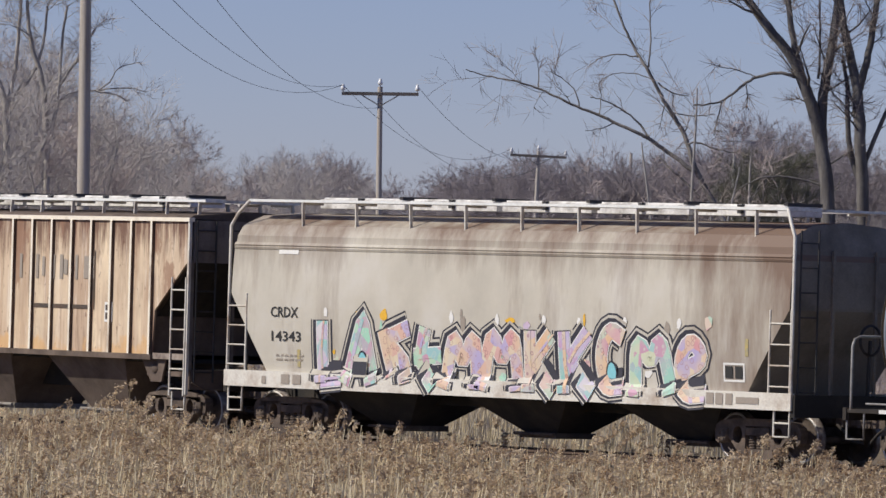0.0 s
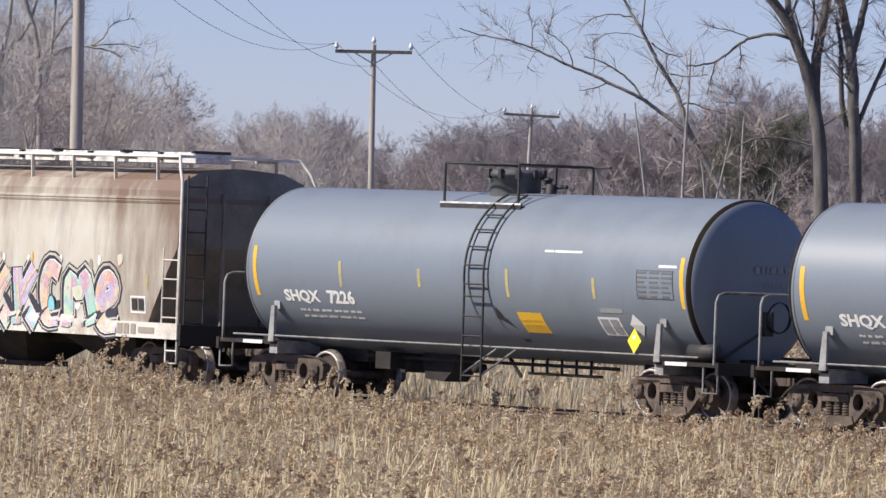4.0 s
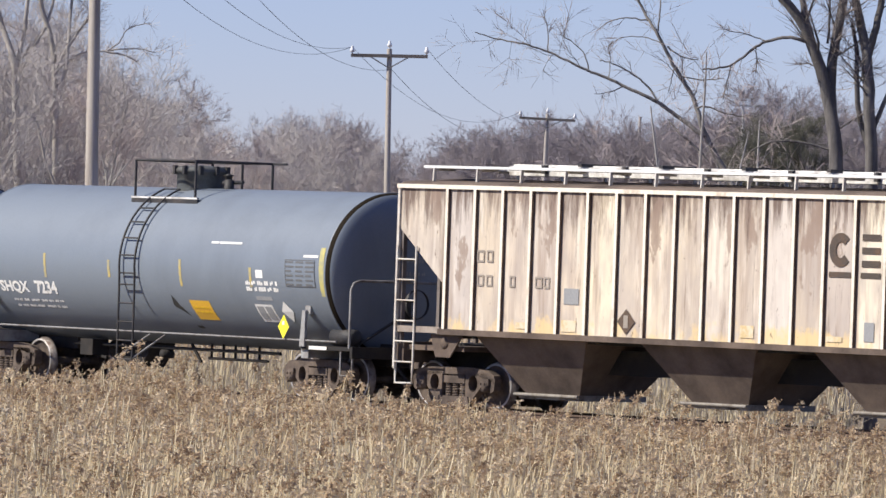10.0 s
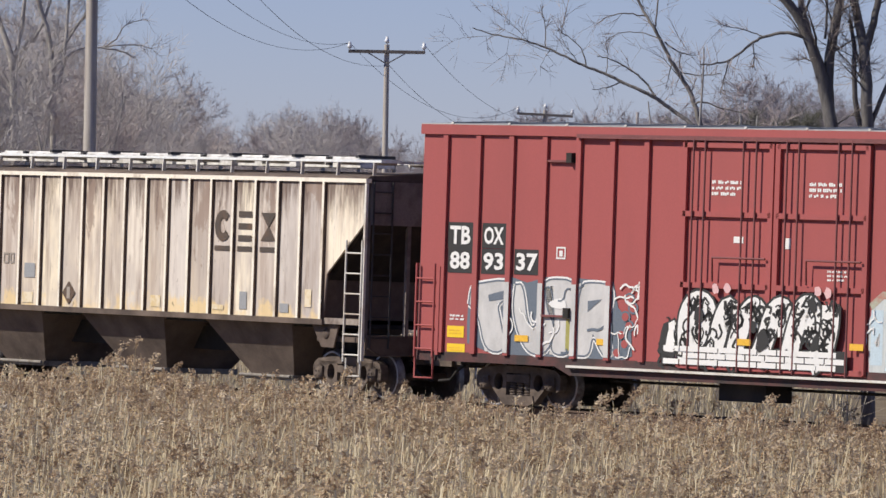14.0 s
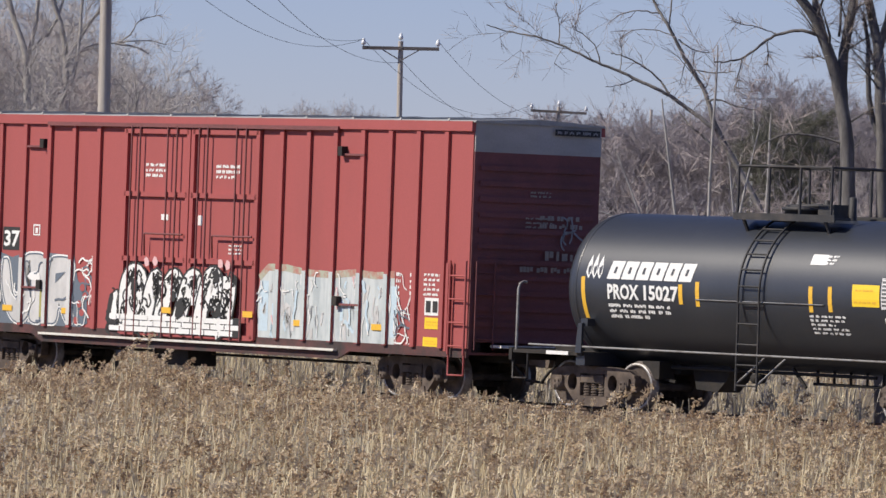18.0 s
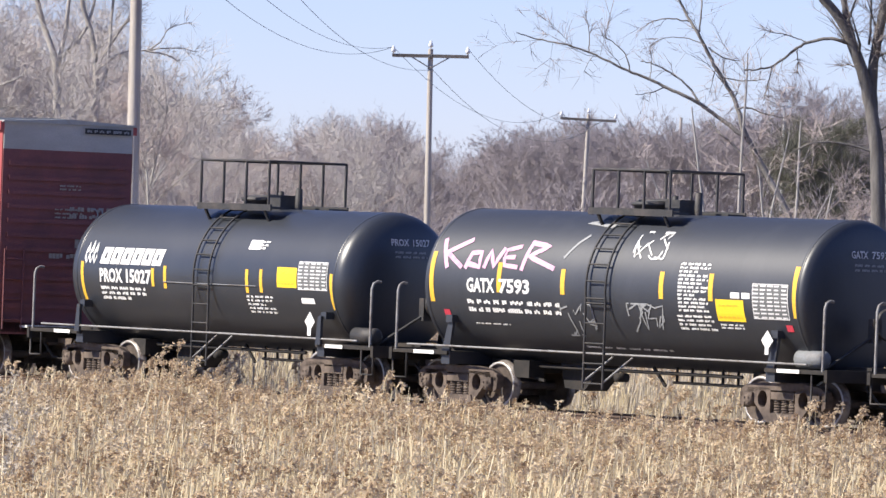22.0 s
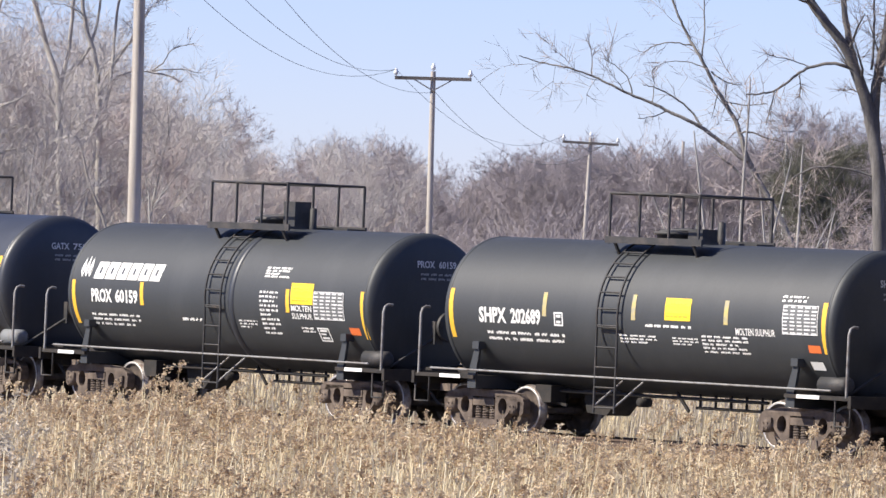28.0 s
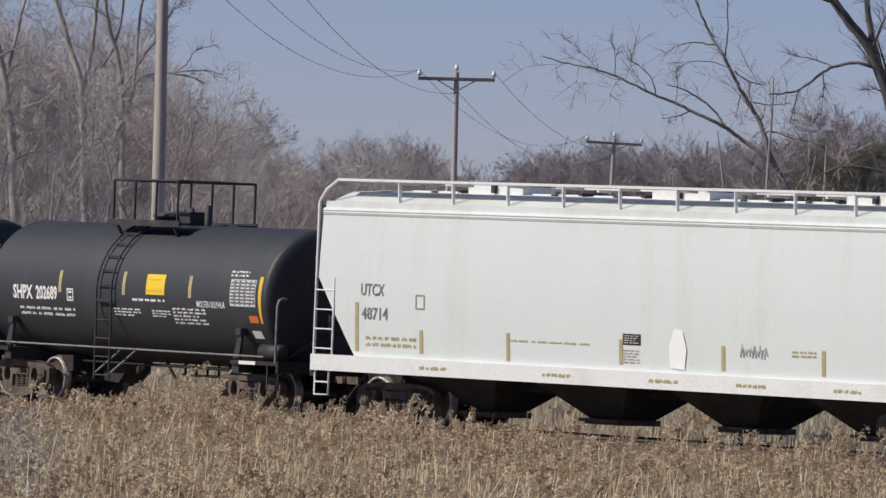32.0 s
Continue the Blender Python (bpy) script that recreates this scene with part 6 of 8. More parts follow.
ob = ribbed_hopper(-76.43, M["rustpanel"], M["rib"], "rusty orange-brown ribbed hopper car with faded lettering")
for x0, x1, z in ((3.1, 3.2, 0), (3.4, 3.52, 0), (3.55, 3.7, 0.1), (4.0, 4.1, 0), (4.35, 4.75, 0.02), (2.45, 2.55, 0), (2.7, 2.8, 0.05), (1.8, 1.9, 0)):
    part("faded_bar", Drawing(on, 0.008).rect(x0, x1, 3.0 + z, 3.5 - z), M["faint"], ob)
part("logo_outline", Drawing(on, 0.008).rect(2.2, 2.28, 2.4, 3.6).rect(4.7, 4.78, 2.4, 3.6).rect(2.28, 4.7, 2.4, 2.48), M["steel"], ob, "faded rounded emblem outline")
lb = part("inspection_label", Drawing(on, 0.008).rect(5.2, 5.5, 2.15, 2.55), M["whitep"], ob)
part("entry_block", Drawing(on, 0.014).rect(5.24, 5.34, 2.2, 2.34).rect(5.38, 5.46, 2.2, 2.34).rect(5.24, 5.34, 2.38, 2.5).rect(5.38, 5.46, 2.38, 2.5), M["steel"], lb)

# ---- box car ----
ob = car("box_car", 9.295, 7.05, "tall red box car with double doors and silver graffiti", "box car")
HB, YS = 9.4, 1.53
part("floor_frame", Geo().box(-HB, HB, -1.45, 1.45, 0.95, 1.15).box(-HB, HB, -0.36, 0.36, 0.75, 1.0), M["dark"], ob)
posts = [-8.65 + 0.905 * i for i in range(8)]
posts = posts[:7] + [-p for p in reversed(posts[:7])]
edges = [-HB + 0.03] + posts + [HB - 0.03]
for q in (-1, 1):
    for a, b in zip(edges[:-1], edges[1:]):
        if a < -3 < b and b > 0 or (a == posts[6]):
            continue
        part("side_sheet", Geo().box(a, b, q * YS - 0.02, q * YS + 0.02, 0.95, 5.19), M["red"], ob)
    for p in posts:
        part("side_post", Geo().box(p - 0.13, p, min(q * YS, q * (YS + 0.085)), max(q * YS, q * (YS + 0.085)), 1.0, 5.17), M["red"], ob)
    part("side_sheet", Geo().box(posts[6], -2.35, q * YS - 0.02, q * YS + 0.02, 0.95, 5.19), M["red"], ob)
    part("side_sheet", Geo().box(2.45, posts[7], q * YS - 0.02, q * YS + 0.02, 0.95, 5.19), M["red"], ob)
    part("eave_band", Geo().box(-HB, HB, min(q * YS, q * (YS + 0.09)), max(q * YS, q * (YS + 0.09)), 5.19, 5.38), M["red"], ob)
    sill = Geo().prism([(-HB, 0.84), (-HB, 1.02), (HB, 1.02), (HB, 0.84), (5.6, 0.84), (5.2, 0.68), (-5.2, 0.68), (-5.6, 0.84)], min(q * (YS - 0.02), q * (YS + 0.03)), max(q * (YS - 0.02), q * (YS + 0.03)))
    part("side_sill", sill, M["sillred"], ob)
    part("door_track", Geo().box(-5.1, 5.1, min(q * (YS + 0.02), q * (YS + 0.14)), max(q * (YS + 0.02), q * (YS + 0.14)), 5.16, 5.24), M["endred"], ob)
    part("door_track", Geo().box(-5.2, 5.2, min(q * (YS + 0.02), q * (YS + 0.13)), max(q * (YS + 0.02), q * (YS + 0.13)), 0.83, 0.875), M["trimgrey"], ob, "pale worn lower door track")
    for d0, d1 in ((-2.33, 0.02), (0.06, 2.43)):
        yf = q * (YS + 0.03)
        door = part("plug_door", Geo().box(d0, d1, min(q * (YS - 0.04), yf), max(q * (YS - 0.04), yf), 0.92, 5.15), M["red"], ob)
        fr = Geo()
        for z in (0.98, 2.48, 3.8, 5.08):
            fr.box(d0 + 0.05, d1 - 0.05, min(yf, yf + q * 0.07), max(yf, yf + q * 0.07), z - 0.05, z + 0.05)
        for x in (d0 + 0.06, d1 - 0.06):
            fr.box(x - 0.06, x + 0.06, min(yf, yf + q * 0.07), max(yf, yf + q * 0.07), 0.95, 5.12)
        part("door_frame", fr, M["red"], door)
        for x in (d0 + 0.32, d0 + 0.62, d1 - 0.75, d1 - 0.42):
            part("lock_rod", Geo().tube([(x, yf + q * 0.1, 0.9), (x, yf + q * 0.1, 5.2)], 0.02, 6), M["endred"], door)
        part("door_handle", Geo().tube([(d0 + 0.9, yf + q * 0.1, 2.55), (d0 + 0.9, yf + q * 0.12, 3.0), (d1 - 0.1, yf + q * 0.12, 3.0)], 0.022, 5), M["endred"], door)
    for s in (-1, 1):
        xs = [s * (HB - 0.02), s * (HB - 0.52)]
        part("corner_ladder", ladder_geo(xs[0], xs[1], q * (YS + 0.1), 0.9, 2.7, 4, 0.025), M["red"], ob)
        part("stirrup_step", stirrup(xs[0], xs[1], q * (YS + 0.08), 0.5, 0.95), M["red"], ob)
        part("vertical_grab", Geo().box(s * (HB - 0.62) - 0.04, s * (HB - 0.62) + 0.04, min(q * YS, q * (YS + 0.1)), max(q * YS, q * (YS + 0.1)), 0.95, 2.65), M["red"], ob)
roofg = Geo()
roofg.sweep([(-1.6, 5.36), (-1.55, 5.4), (0, 5.47), (1.55, 5.4), (1.6, 5.36)], -HB - 0.05, HB + 0.05)
part("roof", roofg, M["roofgrey"], ob)
for i in range(12):
    x = -8.6 + i * 1.56
    part("roof_seam", Geo().sweep([(-1.58, 5.385), (-1.55, 5.43), (0, 5.5), (1.55, 5.43), (1.58, 5.385)], x - 0.03, x + 0.03), M["roofgrey"], ob)
for s in (-1, 1):
    part("end_wall", Geo().box(min(s * (HB - 0.06), s * HB), max(s * (HB - 0.06), s * HB), -1.53, 1.53, 0.9, 4.8), M["endred"], ob)
    part("end_cap", Geo().box(min(s * (HB - 0.06), s * (HB + 0.004)), max(s * (HB - 0.06), s * (HB + 0.004)), -1.527, 1.527, 4.8, 5.37), M["capgrey"], ob, "grey unpainted end cap below the roof")
    for i in range(12):
        z = 1.15 + i * 0.3
        part("corrugation", Geo().sweep([(-1.4, z), (-1.4, z + 0.1), (1.4, z + 0.1), (1.4, z)], s * HB, s * (HB + 0.05)), M["endred"], ob)
    part("end_ladder", ladder_bars(s * (HB + 0.08), -1.45, -1.0, 1.0, 2.7), M["endred"], ob)
    part("crossover_platform", Geo().box(min(s * HB, s * (HB + 0.35)), max(s * HB, s * (HB + 0.35)), -1.0, 1.0, 1.05, 1.1), M["galv"], ob)
part("end_lettering", Drawing(end_face(HB + 0.06)).words(0.05, 1.1, 3.35, 3.65, 2, 0.6, 3).words(-0.3, 0.35, 3.35, 3.6, 3, 0.45, 4).words(-0.2, 0.3, 3.95, 4.1, 2, 0.5, 5).words(0.2, 1.2, 2.75, 2.95, 1, 0.9, 6)
     .words(-0.4, 1.3, 2.5, 2.65, 1, 0.7, 2), M["faint"], ob)
pl = part("end_plate", Drawing(end_face(HB + 0.056)).rect(0.35, 1.45, 5.18, 5.3), M["blackp"], ob)
part("entry_block", Drawing(end_face(HB + 0.062)).words(0.4, 1.4, 5.2, 5.28, 1, 0.7, 3), M["greylabel"], pl)
on = flat(-1.553)
for txt, x0, x1, z0, z1 in (("TB", -8.6, -7.95, 3.05, 3.48), ("88", -8.58, -7.95, 2.57, 2.99), ("OX", -7.66, -7.04, 3.06, 3.48), ("93", -7.66, -7.03, 2.57, 2.99), ("37", -6.76, -6.1, 2.58, 3.0)):
    bg = part("number_panel", Drawing(on).rect(x0 - 0.02, x1 + 0.02, z0 - 0.03, z1 + 0.03), M["blackp"], ob)
    letters(txt, x0 + 0.04, x1 - 0.04, z0 + 0.04, z1 - 0.04, on, M["whitep"], bg, bold=0.03, proud=0.014)
part("small_sign", Drawing(on).ring(-5.65, -5.4, 2.87, 3.1, 0.03).rect(-5.57, -5.48, 2.92, 3.03), M["whitep"], ob)
dface = flat(-1.563)
part("warning_text", Drawing(dface).words(-1.6, -0.85, 4.13, 4.45, 3, 0.6, 3), M["whitep"], ob)
part("warning_text", Drawing(dface).words(0.88, 1.7, 4.13, 4.45, 3, 0.6, 5), M["whitep"], ob)
marks(ob, dface, M["whitep"], (-1.0, -0.75, 3.28, 3.4), (0.3, 0.45, 3.2, 3.4))
part("small_lettering", Drawing(dface).words(1.4, 1.9, 2.62, 2.85, 3, 0.5, 7), M["whitep"], ob)
part("small_lettering", Drawing(on).words(7.05, 7.2, 1.6, 2.45, 7, 0.6, 2).words(7.5, 7.64, 1.85, 2.45, 5, 0.6, 3).words(7.95, 8.5, 1.98, 2.45, 5, 0.55, 4).words(-8.5, -8.1, 1.62, 1.75, 2, 0.6, 6), M["whitep"], ob)
bx = part("inspection_label", Drawing(on).rect(8.0, 8.48, 1.62, 1.96), M["whitep"], ob)
part("entry_block", Drawing(on, 0.014).rect(8.05, 8.2, 1.68, 1.9).rect(8.27, 8.42, 1.68, 1.9), M["blackp"], bx)
for x0, x1, z0, z1 in ((-8.56, -8.1, 1.3, 1.52), (-8.55, -8.06, 0.98, 1.18), (8.02, 8.5, 1.36, 1.58), (7.98, 8.46, 1.0, 1.2)):
    p = part("defect_plate", Drawing(on).rect(x0, x1, z0, z1), M["yellow"], ob, "yellow stencil plate")
    part("word_block", Drawing(on, 0.013).words(x0 + 0.06, x1 - 0.06, z0 + 0.05, z1 - 0.05, 2, 0.4, 2), M["amber"], p)
for x in (-6.5, -4.3, -1.3, 1.5, 3.9, 6.5):
    part("reflector", Drawing(on, 0.03).rect(x - 0.18, x + 0.18, 1.28, 1.4), M["amber"], ob, "amber reflector")
# door stops and brackets on the side
for x0, x1, z, k in ((-5.9, -5.27, 4.75, 1), (5.22, 5.95, 4.72, -1), (-5.95, -5.23, 1.82, 1), (5.2, 5.92, 1.78, -1)):
    xk = x1 if k > 0 else x0
    part("door_stop", Geo().box(xk - 0.07, xk + 0.07, -YS - 0.16, -YS, z - 0.06, z + 0.13), M["dark"], ob, "small black door stop")
    part("stop_bar", Geo().box(x0, x1, -YS - 0.1, -YS, z - 0.05, z - 0.01), M["endred"], ob)
# silver and white graffiti along the lower side
POSTF = flat(-1.62)


def on_posts(poly_mat, x0, x1, z0, z1):
    """The paint that lies on the raised posts."""
    for p in posts:
        if x0 < p < x1:
            part("paint_on_post", Drawing(POSTF).rect(p - 0.128, p - 0.002, z0, z1), poly_mat, ob)


g1 = Drawing(on, 0.006).poly([(-8.0, 1.2), (-8.02, 1.6), (-7.98, 2.25), (-7.7, 2.4), (-6.85, 2.5), (-6.4, 2.4), (-5.9, 2.52), (-5.0, 2.52), (-4.1, 2.48), (-3.95, 2.0), (-3.6, 1.7), (-3.55, 1.1), (-3.8, 1.02), (-7.3, 1.02)])
part("graffiti_ground", g1, M["slate"], ob, "slate sprayed outline of a silver graffiti throw-up")
for pts in ([(-7.98, 1.95), (-7.93, 2.3), (-7.7, 2.36), (-6.88, 2.46), (-6.82, 2.1), (-7.2, 1.98), (-7.1, 1.7), (-6.9, 1.06), (-7.5, 1.06), (-7.7, 1.75)],
            [(-6.72, 2.36), (-6.5, 2.38), (-6.35, 1.6), (-6.1, 1.55), (-6.0, 2.3), (-5.7, 2.36), (-5.62, 1.4), (-5.85, 1.05), (-6.3, 1.05), (-6.6, 1.4), (-6.78, 1.9)],
            [(-5.92, 2.42), (-5.75, 2.5), (-5.08, 2.48), (-5.05, 1.9), (-5.12, 1.06), (-5.75, 1.06), (-5.6, 1.6), (-5.85, 1.9)],
            [(-5.0, 1.06), (-5.02, 2.42), (-4.6, 2.46), (-4.12, 2.42), (-4.08, 2.05), (-4.3, 1.72), (-4.02, 1.1), (-4.3, 1.04), (-4.6, 1.5), (-4.66, 1.06)]):
    part("graffiti_fill", Drawing(on, 0.012).poly(pts), M["silver"], ob)
    part("fill_outline", Drawing(on, 0.018).stroke(rounded(pts + pts[:1]), 0.03), M["slate"], ob)
    part("outer_outline", Drawing(on, 0.01).stroke(rounded([(x, z) for x, z in pts] + pts[:1]), 0.1), M["whitep"], ob)
for pts in ([(-7.45, 2.14), (-6.95, 2.25), (-6.94, 2.08), (-7.42, 2.02)], [(-4.75, 2.1), (-4.38, 2.14), (-4.75, 1.9)]):
    part("fill_gap", Drawing(on, 0.02).poly(pts), M["slate"], ob)
part("fill_shine", Drawing(on, 0.022).blob(-5.55, 2.02, 0.22, 0.1, 10, 0.25), M["whitep"], ob)
on_posts(M["silver"], -7.6, -4.1, 1.05, 2.4)
part("graffiti_fill", Drawing(on, 0.016).rect(-5.32, -5.12, 1.15, 1.75), M["olive"], ob)
for i in range(7):
    a = -3.95 + 0.05 * i
    part("sprayed_bubble", Drawing(on, 0.012).blob(a + 0.15 * (i % 2), 1.15 + i * 0.17, 0.14, 0.12, 10), M["slate"], ob)
    part("sprayed_bubble", Drawing(on, 0.016).blob(a + 0.15 * (i % 2), 1.15 + i * 0.17, 0.09, 0.08, 10), M["red"], ob)
rnd = random.Random(23)
MIDF = lambda x, z: (x, -1.565 - (0.075 if -2.4 < x < 2.5 else 0.0), z)
figs = [[(-2.62, 1.15), (-2.5, 1.75), (-2.4, 1.3)], [(-2.05, 1.1), (-2.1, 1.9), (-1.85, 2.2), (-1.5, 2.1), (-1.55, 1.6), (-1.9, 1.5)], [(-1.5, 1.1), (-1.3, 1.35), (-1.15, 1.9), (-0.95, 2.15), (-0.85, 1.7)],
        [(-0.85, 1.1), (-0.75, 1.5), (-0.55, 1.95), (-0.3, 2.15), (-0.1, 1.8)], [(-0.25, 1.1), (-0.05, 1.45), (0.15, 2.05), (0.45, 2.15), (0.5, 1.6)],
        [(0.45, 1.1), (0.6, 1.3), (0.75, 1.85), (0.95, 2.2), (1.2, 2.1), (1.15, 1.5)], [(1.1, 1.1), (1.45, 1.3), (1.6, 1.8), (1.6, 2.2)]]
for i, st in enumerate(figs):
    st = rounded(st)
    fg = part("graffiti_figure", Drawing(MIDF, 0.002 + 0.003 * i).stroke(st, 0.52), M["blackp"], ob, "white bubble figure with black outline across the doors")
    part("fill", Drawing(MIDF, 0.004 + 0.003 * i).stroke(st, 0.42), M["whitep"], fg)
    cut = Drawing(MIDF, 0.006 + 0.003 * i)
    for _ in range(30):
        x, z = rnd.choice(st)
        x, z = x + rnd.uniform(-0.17, 0.17), max(1.0, z + rnd.uniform(-0.12, 0.12))
        turn = rnd.uniform(0, 6.28)
        loop = [(x + 0.1 * math.cos(turn + a) * rnd.uniform(0.6, 1.3), z + 0.12 * math.sin(turn + a) * rnd.uniform(0.6, 1.3)) for a in np.linspace(0, rnd.uniform(2.2, 4.6), 6)]
        cut.stroke(loop, rnd.uniform(0.03, 0.075))
    part("sprayed_stroke", cut, M["blackp"], fg)
part("brick_ground", Drawing(MIDF, 0.0245).rect(-2.75, 2.05, 0.98, 1.37), M["blackp"], ob)
for k in range(3):
    for i in range(9):
        x = -2.7 + i * 0.5 + 0.2 * (k % 2)
        bk = part("sprayed_brick", Drawing(MIDF, 0.026).rect(x, x + 0.47, 1.0 + 0.12 * k, 1.1 + 0.12 * k), M["whitep"], ob)
for x, z, r in ((-1.75, 1.95, 0.13), (-0.1, 1.5, 0.16), (1.15, 2.2, 0.12), (-0.35, 1.75, 0.1), (1.25, 1.5, 0.11)):
    part("sprayed_shadow", Drawing(MIDF, 0.03).blob(x, z, r, r * 1.3, 10, 0.25), M["blackp"], ob)
for x, z in ((-1.35, 2.42), (-1.05, 2.44), (1.25, 2.45), (1.5, 2.42)):
    part("sprayed_drop", Drawing(MIDF, 0.01).blob(x, z, 0.09, 0.1, 10, 0.2), M["pinkwhite"], ob)
g3 = Drawing(on, 0.006).poly([(2.5, 1.02), (2.45, 1.9), (2.6, 2.3), (3.1, 2.5), (3.8, 2.4), (4.6, 2.36), (5.5, 2.44), (6.3, 2.38), (7.0, 2.42), (7.05, 1.02)])
part("graffiti_ground", g3, M["bluesilver"], ob, "broad silver-blue sprayed block")
on_posts(M["bluesilver"], 2.6, 7.0, 1.02, 2.38)
part("overspray_edge", Drawing(on, 0.008).stroke([(2.5, 2.2), (2.8, 2.42), (3.4, 2.42), (4.1, 2.34), (4.9, 2.32), (5.7, 2.38), (6.4, 2.34), (7.0, 2.38)], 0.14), M["mintolive"], ob, "olive-mint overspray along the top of the block")
for x0, x1 in ((2.52, 2.82), (6.9, 7.1)):
    part("spray_column", Drawing(on, 0.009).rect(x0, x1, 1.15, 2.15), M["skyblue"], ob, "pale blue sprayed column")
for mat, count, wmax in (("skyblue", 6, 0.1), ("whitep", 24, 0.045), ("greylabel", 4, 0.035), ("silver", 26, 0.16), ("pinkwhite", 3, 0.08)):
    d = Drawing(on, 0.011 + 0.002 * (count % 5))
    for i in range(count):
        x, z = rnd.uniform(2.6, 6.95), rnd.uniform(1.15, 2.3)
        pts = [(x, z)]
        for _ in range(3):
            pts.append((pts[-1][0] + rnd.uniform(-0.07, 0.07), min(2.3, max(1.05, pts[-1][1] + rnd.uniform(-0.35, 0.2)))))
        d.stroke(pts, rnd.uniform(0.02, wmax))
    part("sprayed_stroke", d, M[mat], ob)
def squiggles(x0, x1, z0, z1, count, mat, width, face, proud, seed):
    """Looping lines of spray paint too many to pick apart."""
    r = random.Random(seed)
    d = Drawing(face, proud)
    for _ in range(count):
        x, z, a = r.uniform(x0, x1), r.uniform(z0, z1), r.uniform(0, 6.28)
        line = [(x, z)]
        for _ in range(6):
            a += r.uniform(-1.0, 1.0)
            line.append((min(x1, max(x0, line[-1][0] + 0.09 * math.cos(a))), min(z1, max(z0, line[-1][1] + 0.11 * math.sin(a)))))
        d.stroke(rounded(line), r.uniform(width * 0.5, width))
    part("scrawl", d, M[mat], ob, "looping sprayed line work")


squiggles(-7.7, -4.1, 1.1, 2.4, 6, "slate", 0.05, on, 0.024, 3)
squiggles(-7.7, -4.1, 1.1, 2.4, 5, "whitep", 0.05, on, 0.027, 4)
squiggles(-4.2, -3.4, 1.05, 2.5, 12, "whitep", 0.04, on, 0.025, 5)
squiggles(2.6, 7.0, 1.1, 2.2, 5, "skyblue", 0.1, on, 0.022, 6)
squiggles(2.6, 5.5, 1.9, 2.35, 7, "whitep", 0.035, on, 0.025, 7)
squiggles(7.05, 7.7, 1.05, 2.4, 12, "whitep", 0.035, on, 0.022, 9)
squiggles(7.05, 7.6, 1.2, 1.7, 6, "slate", 0.04, on, 0.025, 10)
squiggles(2.35, 2.6, 1.3, 2.2, 7, "whitep", 0.035, on, 0.03, 12)
squiggles(0.55, 1.3, 2.95, 3.6, 5, "greylabel", 0.04, end_face(HB + 0.058), 0.008, 11)
for x in (-0.55, 2.28):
    part("reflector", Drawing(MIDF, 0.036).rect(x - 0.17, x + 0.17, 1.4, 1.52), M["amber"], ob, "amber reflector")
# underframe gear
part("brake_rigging", Geo().box(-1.6, -0.4, -1.2, -0.5, 0.35, 0.75).tube([(-5, -0.6, 0.6), (5, -0.6, 0.6)], 0.03, 5), M["dark"], ob)
add_trucks(ob, 7.05)
add_couplers(ob, HB, HB + 0.75)

# ---- poles and wires ----


def spot(az, dist, z=LOW):
    """A place by its bearing from the camera's stand (radians) and its distance."""
    return Vector((EYE[0] - dist * math.cos(az), EYE[1] + dist * math.sin(az), z))


RIGHT = Vector((0.632, 0.775, 0.0))


def utility_pole(az, dist, top, arm, lean, r):
    """A wooden pole with one crossarm, braces and insulators; returns the wires' points."""
    pole = tagged(new("utility_pole"), "tall weathered wooden utility pole with a single crossarm" if arm else "plain weathered wooden pole standing before the woods", "utility pole", "pole line")
    pole.matrix_world = Matrix.Translation(spot(az, dist)) @ Matrix.Rotation(math.atan2(RIGHT.y, RIGHT.x), 4, "Z") @ Matrix.Rotation(radians(lean), 4, "Y")
    h = top - LOW
    part("shaft", Geo().tube([(0, 0, -0.3), (0, 0, h * 0.5), (0, 0, h)], [r, r * 0.85, r * 0.7], 16), M["polewood"], pole)
    za = h - 0.3
    pts = []
    if not arm:
        return pts
    part("crossarm", Geo().bar((-arm / 2, -0.14, za), (arm / 2, -0.14, za), 0.1, 0.14), M["armwood"], pole, "dark timber crossarm")
    for s in (-1, 1):
        part("arm_brace", Geo().bar((0, -0.14, za - 0.5), (s * arm * 0.24, -0.16, za - 0.06), 0.03, 0.05), M["pipe"], pole)
        part("through_bolt", Geo().lathe([(-0.2, 0.0), (-0.2, 0.025), (0.1, 0.025), (0.1, 0)], 8, "y", (s * 0.05, 0, za + s * 0.03)), M["pipe"], pole)
    for x, z in ((-arm / 2 + 0.05, za + 0.06), (arm / 2 - 0.05, za + 0.06), (0, h)):
        part("insulator", Geo().lathe([(z, 0.03), (z + 0.06, 0.03), (z + 0.08, 0.09), (z + 0.18, 0.1), (z + 0.22, 0.07), (z + 0.32, 0.055), (z + 0.34, 0)], 12, "z", (x, -0.14 if x else 0, 0)), M["porcelain"], pole, "pale porcelain insulator")
        pts.append(pole.matrix_world @ Vector((x, -0.14 if x else 0, z + 0.28)))
    pts.append(pole.matrix_world @ Vector((0.1, 0, h - 0.85)))
    if r > 0.2:
        part("crossarm", Geo().bar((-1.4, -0.14, h - 1.95), (1.4, -0.14, h - 1.95), 0.1, 0.14), M["armwood"], pole, "dark timber crossarm")
    pts.append(pole.matrix_world @ Vector((1.25 if r > 0.2 else 0.2, -0.14, h - 1.85)))
    return pts


